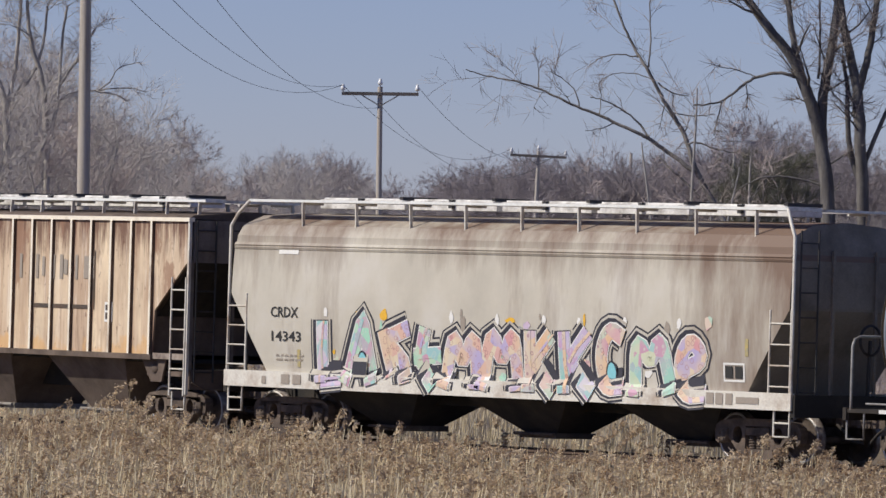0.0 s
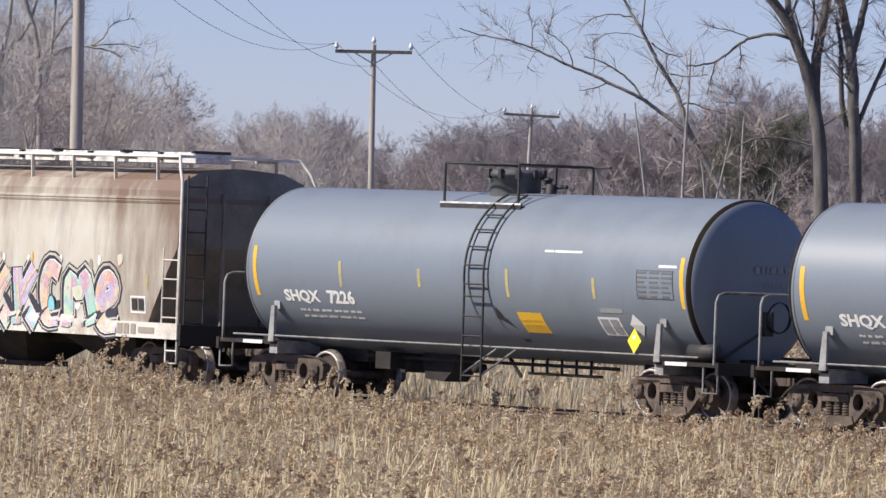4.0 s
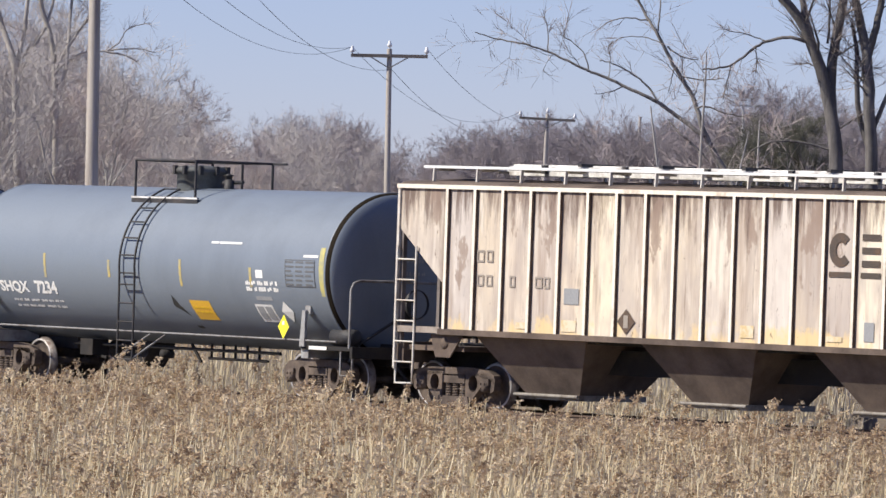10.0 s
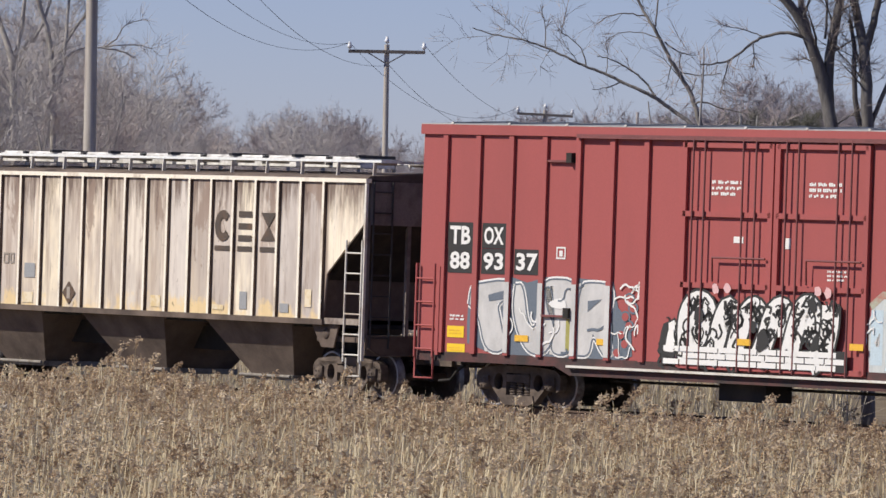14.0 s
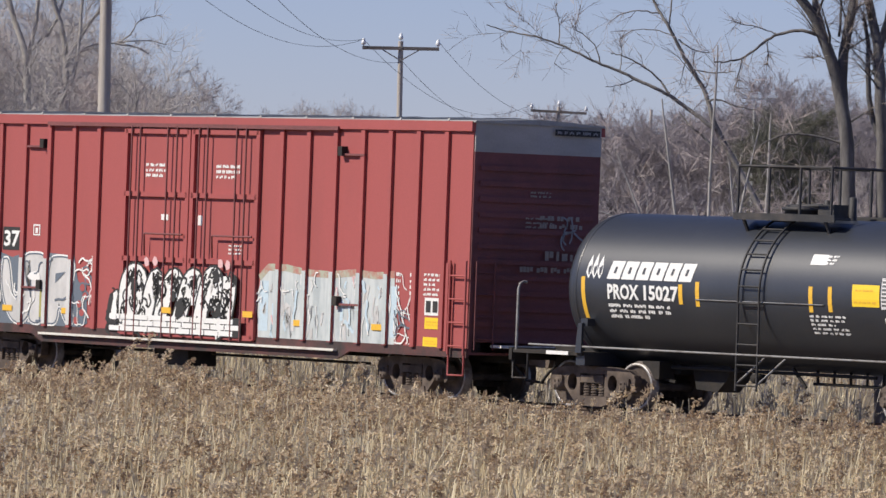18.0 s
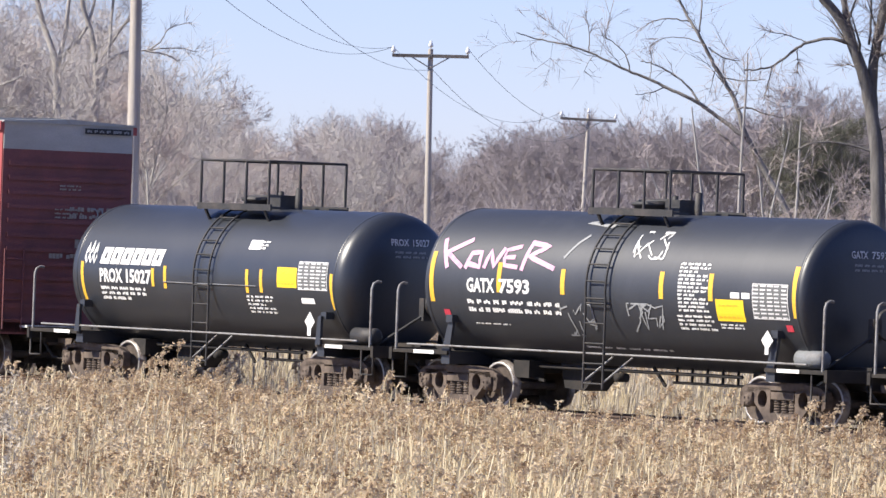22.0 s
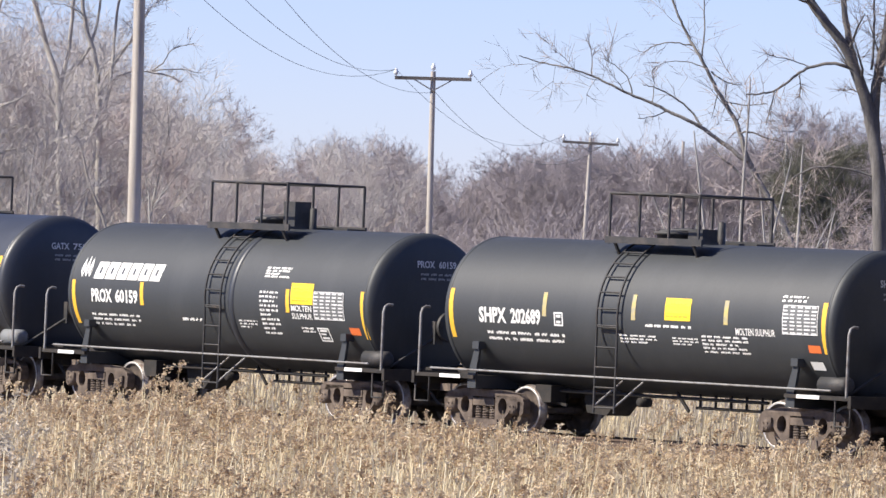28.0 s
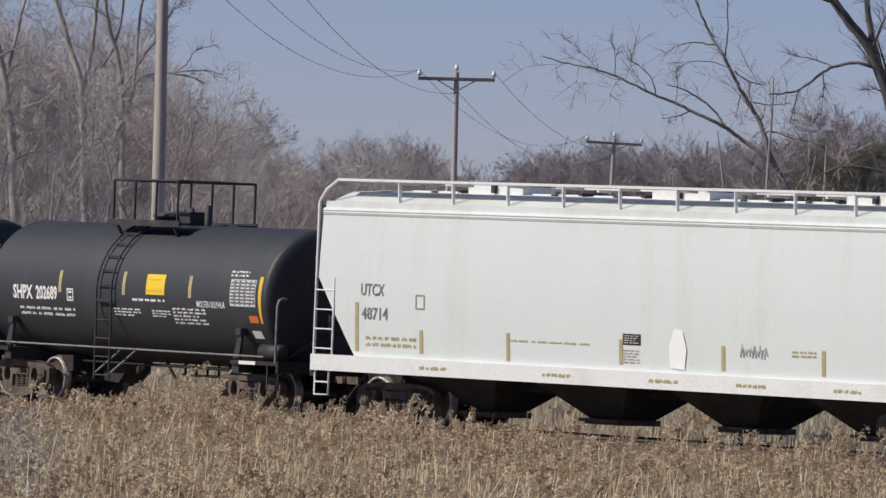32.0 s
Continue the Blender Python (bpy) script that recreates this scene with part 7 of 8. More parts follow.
def light_pole(az, dist, top, r):
    """A pale metal mast with two flat floodlights on a short arm."""
    mast = tagged(new("light_pole"), "slim pale metal light pole with white floodlights", "light pole")
    mast.matrix_world = Matrix.Translation(spot(az, dist)) @ Matrix.Rotation(math.atan2(RIGHT.y, RIGHT.x), 4, "Z")
    h = top - LOW
    part("mast", Geo().tube([(0, 0, -0.3), (0, 0, h * 0.5), (0, 0, h)], [r, r * 0.85, r * 0.65], 12), M["palemetal"], mast)
    part("lamp_arm", Geo().bar((-0.75, 0, h - 0.05), (1.05, 0, h - 0.02), 0.07), M["palemetal"], mast)
    for x in (-0.78, -0.05, 0.95):
        part("floodlight", Geo().prism([(x - 0.3, h), (x - 0.22, h + 0.2), (x + 0.22, h + 0.24), (x + 0.32, h + 0.06)], -0.16, 0.16), M["porcelain"], mast, "white floodlight housing")


M["porcelain"] = material("porcelain", (0.72, 0.74, 0.76), 0.25, bump=0)
M["armwood"] = material("dark_arm_timber", (0.17, 0.15, 0.14), 0.85, 0.0, (0.09, 0.08, 0.075), 1.5, (0.45, 0.7), (0.4, 4, 4))
M["palemetal"] = material("pale_mast_metal", (0.6, 0.6, 0.58), 0.5, 0.1, (0.42, 0.4, 0.37), 1.2, (0.5, 0.8))
P1 = utility_pole(0.6462, 206, 13.9, 3.05, -0.93, 0.205)
P2 = utility_pole(0.68605, 303, 11.15, 3.15, -0.9, 0.15)
P3 = utility_pole(0.70645, 414, 10.75, 3.15, 1.2, 0.14)
utility_pole(0.71947, 540, 13.1, 0, 0.3, 0.15)
utility_pole(0.72705, 500, 11.6, 0, 0, 0.13)
light_pole(0.73354, 430, 11.95, 0.11)


def wire(a, b, sag, r):
    n = 20
    pts = []
    for i in range(n + 1):
        k = i / n
        pts.append(a.lerp(b, k) - Vector((0, 0, sag * 4 * k * (1 - k))))
    ob = new("overhead_wire", Geo().tube(pts, r, 4).mesh("overhead_wire", M["wire"]))
    tagged(ob, "thin dark overhead wire sagging between two poles", "wire", "overhead wires")


# end of one pole, end of the next, sag
FAREND = spot(0.7195, 540, 10.2)
for a, b, sag in ((P1[0], P2[0], 2.2), (P1[4], P2[0], 1.2), (P1[1], P2[3], 1.8), (P2[0], P3[0], 1.6), (P2[1], P3[1], 1.6), (P2[3], P3[3], 1.6), (P3[0], FAREND, 1.8), (P3[1], FAREND, 1.8)):
    wire(a, b, sag, 0.0095)

# ---- bare trees ----


def fast_mesh(name, verts, faces, mats, index=None):
    """A mesh from arrays; all faces have the same number of corners."""
    me = bpy.data.meshes.new(name)
    k = faces.shape[1]
    me.vertices.add(len(verts))
    me.vertices.foreach_set("co", np.ascontiguousarray(verts, dtype=np.float32).ravel())
    me.loops.add(faces.size)
    me.loops.foreach_set("vertex_index", np.ascontiguousarray(faces, dtype=np.int32).ravel())
    me.polygons.add(len(faces))
    me.polygons.foreach_set("loop_start", np.arange(0, faces.size, k, dtype=np.int32))
    for m in mats:
        me.materials.append(m)
    if index is not None:
        me.polygons.foreach_set("material_index", np.ascontiguousarray(index, dtype=np.int32))
    me.update()
    return me


def ribbons(p0, p1, w0, w1, rng):
    """Thin three-sided twigs from p0 to p1 as quads."""
    n = len(p0)
    d = p1 - p0
    d = d / np.maximum(1e-6, np.linalg.norm(d, axis=1))[:, None]
    a = rng.normal(size=(n, 3))
    s = np.cross(d, a)
    s /= np.maximum(1e-6, np.linalg.norm(s, axis=1))[:, None]
    t = np.cross(d, s)
    v, f = [], []
    ring = [s, -0.5 * s + 0.87 * t, -0.5 * s - 0.87 * t]
    v = np.stack([p0 + r * w0[:, None] for r in ring] + [p1 + r * w1[:, None] for r in ring], 1).reshape(-1, 3)
    base = np.arange(n)[:, None] * 6
    f = np.concatenate([base + np.array([j, (j + 1) % 3, 3 + (j + 1) % 3, 3 + j]) for j in range(3)], 1).reshape(-1, 4)
    return v, f


def blades(p0, p1, w, rng):
    """Hair-fine twigs, one quad each."""
    d = p1 - p0
    s = np.cross(d, rng.normal(size=d.shape))
    s = s / np.maximum(1e-6, np.linalg.norm(s, axis=1))[:, None] * w[:, None]
    v = np.stack([p0 - s, p0 + s, p1 + s * 0.4, p1 - s * 0.4], 1).reshape(-1, 3)
    return v, np.arange(len(v)).reshape(-1, 4)


class Tree:
    def __init__(self, seed):
        self.rng = np.random.default_rng(seed)
        self.limbs, self.twigs = [], []

    def limb(self, p, d, length, r, depth, droop=0.0, spread=0.6, lift=0.25):
        """A limb that wanders, tapers and bears smaller ones."""
        rng = self.rng
        n = 5 if depth > 1 else 3
        pts, rs = [p], [r]
        for i in range(n):
            d = d + rng.normal(0, 0.13, 3) + np.array([0, 0, lift * 0.15 - droop * 0.2])
            d = d / np.linalg.norm(d)
            p = p + d * length / n
            pts.append(p)
            rs.append(r * (1 - 0.75 * (i + 1) / n))
        self.limbs.append((pts, rs, depth))
        self.shoots(pts, rs, length, depth, spread, droop, lift)

    def shoots(self, pts, rs, length, depth, spread, droop, lift, count=None):
        rng = self.rng
        if depth == 0:
            return
        count = count or (6 if depth > 1 else 8)
        for i in range(count):
            k = rng.uniform(0.25, 1.0) * (len(pts) - 1)
            j = min(int(k), len(pts) - 2)
            q = pts[j] + (pts[j + 1] - pts[j]) * (k - j)
            d = pts[j + 1] - pts[j]
            d = d / max(1e-6, np.linalg.norm(d))
            a = rng.normal(size=3)
            a[2] = a[2] * 0.6 + 0.2
            nd = d * (1 - spread * 0.4) + a / np.linalg.norm(a) * spread
            nd /= np.linalg.norm(nd)
            rr = rs[j] * rng.uniform(0.25, 0.42)
            if depth == 1:
                self.twigs.append((q, q + nd * length * rng.uniform(0.25, 0.6), min(0.011, max(0.005, rr))))
            else:
                self.limb(q, nd, length * rng.uniform(0.4, 0.65), rr, depth - 1, droop, spread, lift)

    def fine(self, per, length, r):
        """Hair-fine end twigs off every twig."""
        rng = self.rng
        out = []
        for a, b, w in self.twigs:
            for _ in range(per):
                q = a + (b - a) * rng.uniform(0.2, 1.0)
                d = (b - a) / max(1e-6, np.linalg.norm(b - a)) + rng.normal(0, 0.55, 3)
                out.append((q, q + d / np.linalg.norm(d) * length * rng.uniform(0.5, 1.2), r))
        self.twigs += out

    def fit(self, height):
        """Brings the tree to a height."""
        k = height / max(float(t[1][2]) for t in self.twigs)
        self.limbs = [([p * k for p in pts], rs, d) for pts, rs, d in self.limbs]
        self.twigs = [(a * k, b * k, w) for a, b, w in self.twigs]

    def meshes(self, bark, twig, sides=6, hair=1.3):
        g = Geo()
        for pts, rs, depth in self.limbs:
            g.tube([Vector(p) for p in pts], rs, sides if depth > 1 else 4, False)
        trunk = g.mesh("trunk", bark)
        p0 = np.array([t[0] for t in self.twigs])
        p1 = np.array([t[1] for t in self.twigs])
        w = np.array([t[2] for t in self.twigs])
        stout = w > 0.007
        v, f = ribbons(p0[stout], p1[stout], w[stout], w[stout] * 0.45, self.rng)
        v2, f2 = blades(p0[~stout], p1[~stout], w[~stout] * hair, self.rng)
        return trunk, fast_mesh("twigs", np.concatenate([v, v2]), np.concatenate([f, f2 + len(v)]), [twig])


M["midbark"] = material("mid_grey_bark", (0.16, 0.148, 0.138), 0.9, 0.0, (0.33, 0.31, 0.28), 2.5, (0.42, 0.7), (3, 3, 0.5))
M["palebark"] = material("pale_bark", (0.44, 0.41, 0.37), 0.85, 0.0, (0.3, 0.27, 0.24), 2.5, (0.45, 0.7), (3, 3, 0.6))
M["woodbark"] = material("woodland_bark", (0.36, 0.345, 0.33), 0.9, 0.0, (0.48, 0.465, 0.44), 2.0, (0.45, 0.75), (3, 3, 0.5))
M["greytwig"] = material("grey_twigs", (0.54, 0.5, 0.475), 0.9, 0.0, (0.42, 0.388, 0.368), 0.3, (0.4, 0.7), bump=0)
M["twig2"] = material("brown_twigs", (0.47, 0.4, 0.38), 0.9, 0.0, (0.36, 0.305, 0.29), 0.4, (0.4, 0.7), bump=0)
M["brush"] = material("dead_brush", (0.44, 0.36, 0.31), 0.95, 0.0, (0.32, 0.26, 0.22), 0.8, (0.4, 0.7), bump=0)


def wood_tree(seed, height, bark, twig, per, rise=(0.5, 1.3), thick=0.15, hair=0.0045, limbs=15, crown=(0.34, 0.44), tip=0.55):
    """A bare broadleaf tree of the woods, its foot at the origin: a rounded crown of upright limbs in a haze of fine twigs."""
    t = Tree(seed)
    rng = t.rng
    p = np.array([0.0, 0.0, 0.0])
    pts, rs = [p], [thick]
    d = np.array([0, 0, 1.0])
    n = 7
    for i in range(n):
        d = d + np.array([*rng.normal(0, 0.08, 2), 0])
        d = d / np.linalg.norm(d)
        p = p + d * height * 0.8 / n
        pts.append(p)
        rs.append(thick * (1 - 0.85 * (i + 1) / n))
    t.limbs.append((pts, rs, 3))
    for i in range(limbs):
        k = rng.uniform(0.2, 1.0) * (len(pts) - 1)
        j = min(int(k), len(pts) - 2)
        q = pts[j] + (pts[j + 1] - pts[j]) * (k - j)
        a = rng.uniform(0, 2 * math.pi)
        up = rng.uniform(*rise)
        nd = np.array([math.cos(a), math.sin(a), up])
        t.limb(q, nd / np.linalg.norm(nd), height * rng.uniform(0.24, 0.42) * (1.15 - 0.5 * k / n), min(0.05, rs[j] * 0.42), 2, lift=0.7)
    t.fine(per, tip, 0.006)
    t.fit(height)
    # the crown keeps to a rounded, uneven outline
    ph = rng.uniform(0, 6.28, 4)
    keep = []
    for a, b, w in t.twigs:
        x, y, z = b[0] / (crown[0] * height), b[1] / (crown[0] * height), (b[2] - 0.58 * height) / (crown[1] * height)
        th = math.atan2(y, x)
        lump = 1 + 0.13 * math.sin(3 * th + ph[0] + 2 * z) + 0.12 * math.sin(2 * th - ph[1] + 3 * z) + 0.1 * math.sin(5 * z + ph[2])
        r = math.sqrt(x * x + y * y + z * z) / lump
        if rng.random() < 1.0 - max(0.0, (r - 0.72) / 0.32):
            keep.append((a, b, w * hair / 0.006 if w <= 0.007 else min(w, hair * 1.6)))
    t.twigs = keep
    return t.meshes(bark, twig, 5, 1.0)


def shrub(seed, twig, hair=0.0045, per=10, length=0.45):
    """Tangled undergrowth, three metres across."""
    t = Tree(seed)
    rng = t.rng
    for i in range(18):
        a, r = rng.uniform(0, 2 * math.pi), rng.uniform(0, 1.2)
        d = np.array([rng.normal(0, 0.4), rng.normal(0, 0.4), 1.0])
        t.limb(np.array([r * math.cos(a), r * math.sin(a), 0.0]), d / np.linalg.norm(d), rng.uniform(1.6, 3.2), hair * 2.2, 1)
    t.fine(per, length, hair)
    t.twigs = [(a, b, min(w, hair * 1.2)) for a, b, w in t.twigs]
    return t.meshes(twig, twig, 4, 1.0)


WOOD = [wood_tree(20 + i, 13.0, M[b], M[tw], 9, (0.5, 1.5), 0.12, 0.0048) for i, (b, tw) in enumerate((("woodbark", "greytwig"), ("woodbark", "twig2"), ("palebark", "greytwig"), ("woodbark", "greytwig"), ("woodbark", "twig2")))]
# the woods farther off: darker bark and a denser haze of mauve-brown twigs
M["farbark"] = material("far_wood_bark", (0.29, 0.26, 0.266), 0.9, 0.0, (0.34, 0.305, 0.31), 2.0, (0.45, 0.75), (3, 3, 0.5))
M["fartwig"] = material("mauve_brown_twigs", (0.36, 0.322, 0.337), 0.9, 0.0, (0.29, 0.26, 0.272), 0.3, (0.4, 0.7), bump=0)
FAR = [wood_tree(120 + i, 13.0, M["farbark"], M["fartwig"], 16, (0.6, 1.6), 0.06, 0.0085, 16, (0.36, 0.42), 0.34) for i in range(5)]
FARSHRUB = [shrub(160 + i, M["fartwig"], 0.0034, 15, 0.28) for i in range(3)]
SHRUB = [shrub(60 + i, M[tw]) for i, tw in enumerate(("brush", "twig2", "fartwig"))]


def plant(name, meshes, place, turn, size, label, category, group, parts=("trunk", "crown")):
    ob = tagged(new(name), label, category, group)
    ob.matrix_world = Matrix.Translation(place) @ Matrix.Rotation(turn, 4, "Z") @ Matrix.Diagonal((size * random.uniform(0.85, 1.2), size * random.uniform(0.85, 1.2), size, 1))
    for nm, me in zip(parts, meshes):
        part(nm, me, None, ob)
    return ob


rnd = random.Random(77)
# the woods' skyline: bearing, and rise over the level of the eye per metre of distance
LINE_AZ = (0.600, 0.630, 0.640, 0.646, 0.6506, 0.6546, 0.6585, 0.6648, 0.6690, 0.6716, 0.6754, 0.6801, 0.6826, 0.6850, 0.6887, 0.6912, 0.6935, 0.6955, 0.6985, 0.7015, 0.7053, 0.7198, 0.7275, 0.7335, 0.7373, 0.7419, 0.7480, 0.790)
LINE_UP = (0.042, 0.041, 0.0372, 0.0325, 0.029, 0.024, 0.0208, 0.0182, 0.0174, 0.019, 0.0196, 0.0189, 0.0166, 0.0142, 0.0133, 0.0122, 0.014, 0.0158, 0.0173, 0.0191, 0.0198, 0.0208, 0.0213, 0.0223, 0.0237, 0.0242, 0.0235, 0.0231)
# bearing from, to, distance from, to, share of the skyline's height from, to, how many, far kind or near
STANDS = [
    (0.602, 0.650, 212, 240, 0.80, 1.02, 20, 0), (0.602, 0.654, 240, 285, 0.72, 1.0, 22, 0), (0.602, 0.660, 285, 330, 0.6, 0.98, 24, 0),
    (0.648, 0.672, 300, 350, 0.84, 1.0, 18, 0), (0.650, 0.674, 350, 400, 0.7, 0.97, 16, 1), (0.668, 0.684, 360, 400, 0.9, 1.02, 11, 0),
    (0.660, 0.686, 400, 450, 0.75, 1.0, 26, 1), (0.602, 0.66, 340, 400, 0.5, 0.85, 22, 1), (0.678, 0.698, 640, 760, 0.82, 1.02, 26, 1), (0.682, 0.694, 560, 640, 0.6, 0.9, 14, 1),
    (0.692, 0.706, 440, 500, 0.86, 1.0, 18, 1), (0.700, 0.726, 430, 480, 0.8, 1.0, 32, 1), (0.722, 0.775, 430, 490, 0.78, 1.0, 38, 1),
    (0.691, 0.7035, 430, 470, 0.96, 1.07, 12, 1), (0.734, 0.748, 430, 470, 0.98, 1.08, 10, 1), (0.694, 0.775, 500, 570, 0.8, 1.02, 42, 1), (0.690, 0.740, 570, 640, 0.86, 1.0, 26, 1), (0.742, 0.778, 250, 300, 0.6, 0.8, 7, 0),
]
for a0, a1, d0, d1, k0, k1, count, far in STANDS:
    for i in range(count):
        az, dist = a0 + (a1 - a0) * (i + rnd.uniform(0.1, 0.9)) / count, rnd.uniform(d0, d1)
        k = rnd.randrange(5)
        up = float(np.interp(az, LINE_AZ, LINE_UP))
        tall = (EYE[2] - LOW + dist * up) * rnd.uniform(k0, k1)
        plant("bare_tree", (FAR if far else WOOD)[k], spot(az, dist), rnd.uniform(0, 6.28), tall / 13.0,
              "leafless mauve-brown tree in the far woods" if far else "leafless pale-barked woodland tree" if k == 2 else "leafless grey-brown woodland tree with fine twigs", "tree", "bare woodland trees")
random.seed(5)
for a0, a1, d0, d1, s0, s1, count in ((0.604, 0.660, 185, 240, 0.9, 1.5, 40), (0.604, 0.66, 250, 330, 1.4, 2.2, 34), (0.650, 0.775, 235, 330, 0.8, 1.3, 52), (0.640, 0.70, 330, 420, 1.6, 2.3, 40), (0.69, 0.775, 400, 460, 1.8, 2.7, 80), (0.67, 0.705, 480, 600, 2.0, 2.8, 30)):
    for i in range(count):
        az = a0 + (a1 - a0) * (i + rnd.uniform(0, 1)) / count
        plant("bare_shrub", FARSHRUB[rnd.randrange(3)] if d0 > 310 else SHRUB[rnd.randrange(3)], spot(az, rnd.uniform(d0, d1)), rnd.uniform(0, 6.28), rnd.uniform(s0, s1),
              "tangled leafless brown shrub at the wood's edge", "shrub", "undergrowth", ("stems", "crown"))

# a dense dark tree among the bare ones, and pale saplings near the track
M["dusky"] = material("dusky_olive_foliage", (0.17, 0.168, 0.13), 0.9, 0.0, (0.1, 0.102, 0.078), 0.6, (0.4, 0.7), bump=0)
DUSKY = wood_tree(99, 13.0, M["bark"], M["dusky"], 20, (0.2, 1.0), 0.12, 0.008)
for az, dist, h in ((0.7364, 425, 13.4), (0.7386, 426, 15.0), (0.7408, 425, 14.4)):
    plant("bushy_tree", DUSKY, spot(az, dist), rnd.uniform(0, 6.28), h / 13.0, "dense dusky olive tree among bare trees", "tree", "dusky trees")
for i in range(5):
    plant("sapling", WOOD[(0, 1, 3)[i % 3]], spot(rnd.uniform(0.726, 0.746), rnd.uniform(178, 215)), rnd.uniform(0, 6.28), rnd.uniform(5.0, 7.4) / 13.0,
          "slender grey leafless sapling near the track", "tree", "pale saplings")

# the two trees that stand just beyond the track


def near_tree(az, dist, stems, seed, label, shoots, fine, bark="bark", twig="twig"):
    t = Tree(seed)
    for pts, r0, r1, depth in stems:
        path = [np.array([x, t.rng.normal(0, 0.08), z]) for x, z in pts]
        for _ in range(2):
            cut = [path[0]]
            for a, b in zip(path[:-1], path[1:]):
                cut += [a * 0.75 + b * 0.25, a * 0.25 + b * 0.75]
            path = cut + [path[-1]]
        full = [path[0]] + [p + t.rng.normal(0, 0.008, 3) for p in path[1:-1]] + [path[-1]]
        n = len(full) - 1
        rs = [r0 + (r1 - r0) * i / n for i in range(n + 1)]
        t.limbs.append((full, rs, 3))
        ln = float(np.linalg.norm(path[-1] - path[0]))
        t.shoots(full[n // 4:], rs[n // 4:], min(2.4, ln * 0.36), depth, 0.75, 0.25, 0.3, shoots)
    t.fine(fine, 0.45, 0.004)
    ob = tagged(new("bare_tree"), label, "tree")
    ob.matrix_world = Matrix.Translation(spot(az, dist)) @ Matrix.Rotation(math.atan2(RIGHT.y, RIGHT.x), 4, "Z")
    for nm, me in zip(("trunk", "crown"), t.meshes(M[bark], M[twig], 9)):
        part(nm, me, None, ob)


near_tree(0.7466, 165, [
    ([(0.25, 0), (0.1, 4.0), (-0.02, 6.92), (-0.15, 7.93), (-0.38, 8.87), (-0.63, 9.55), (-0.89, 10.11), (-1.42, 10.73), (-1.9, 11.31), (-2.49, 12.15)], 0.189, 0.076, 2),
    ([(-0.69, 9.74), (-0.9, 10.43), (-1.03, 11.18), (-1.11, 12.19)], 0.088, 0.051, 2),
    ([(-0.08, 7.3), (-0.21, 8.24), (-0.23, 9.25), (-0.11, 10.07), (0.02, 10.9), (0.13, 12.22)], 0.14, 0.082, 2),
    ([(-0.63, 9.66), (-0.97, 9.76), (-1.29, 9.8), (-1.66, 9.71), (-1.98, 9.54), (-2.25, 9.28), (-2.49, 9.11), (-2.76, 9.04), (-3.1, 9.02)], 0.044, 0.016, 1),
    ([(-1.94, 9.56), (-1.89, 9.29), (-1.91, 8.99)], 0.016, 0.008, 1),
    ([(-2.48, 9.1), (-2.56, 8.68), (-2.63, 8.36)], 0.016, 0.008, 1),
    ([(-1.73, 9.69), (-2.05, 9.83), (-2.62, 9.9)], 0.016, 0.008, 1),
    ([(0.95, 0), (0.85, 4.0), (0.75, 6.94), (0.64, 8.33), (0.58, 9.21), (0.45, 9.96), (0.22, 10.71), (0.03, 11.97)], 0.170, 0.076, 2),
    ([(0.59, 9.46), (0.75, 10.16), (0.88, 10.98), (1.01, 12.12)], 0.095, 0.057, 2),
    ([(0.71, 7.32), (0.42, 8.07), (0.32, 8.95), (0.36, 9.46), (0.21, 10.15)], 0.076, 0.038, 2),
    ([(0.66, 7.57), (0.97, 8.46), (1.37, 9.36), (1.96, 10.51)], 0.063, 0.032, 2),
    ([(0.0, 7.81), (0.34, 8.04), (0.58, 8.18)], 0.025, 0.013, 1),
    ([(-0.33, 9.69), (-0.3, 10.45), (-0.35, 11.45)], 0.032, 0.019, 1),
    ([(-0.08, 7.3), (-0.46, 7.39), (-0.97, 7.49), (-1.41, 7.49), (-1.85, 7.31), (-2.09, 7.12)], 0.032, 0.013, 1),
    ([(-0.45, 9.05), (-0.71, 9.24), (-0.96, 9.19)], 0.019, 0.008, 1),
], 5, "large leafless tree with several dark grey stems beside the track", 9, 6)
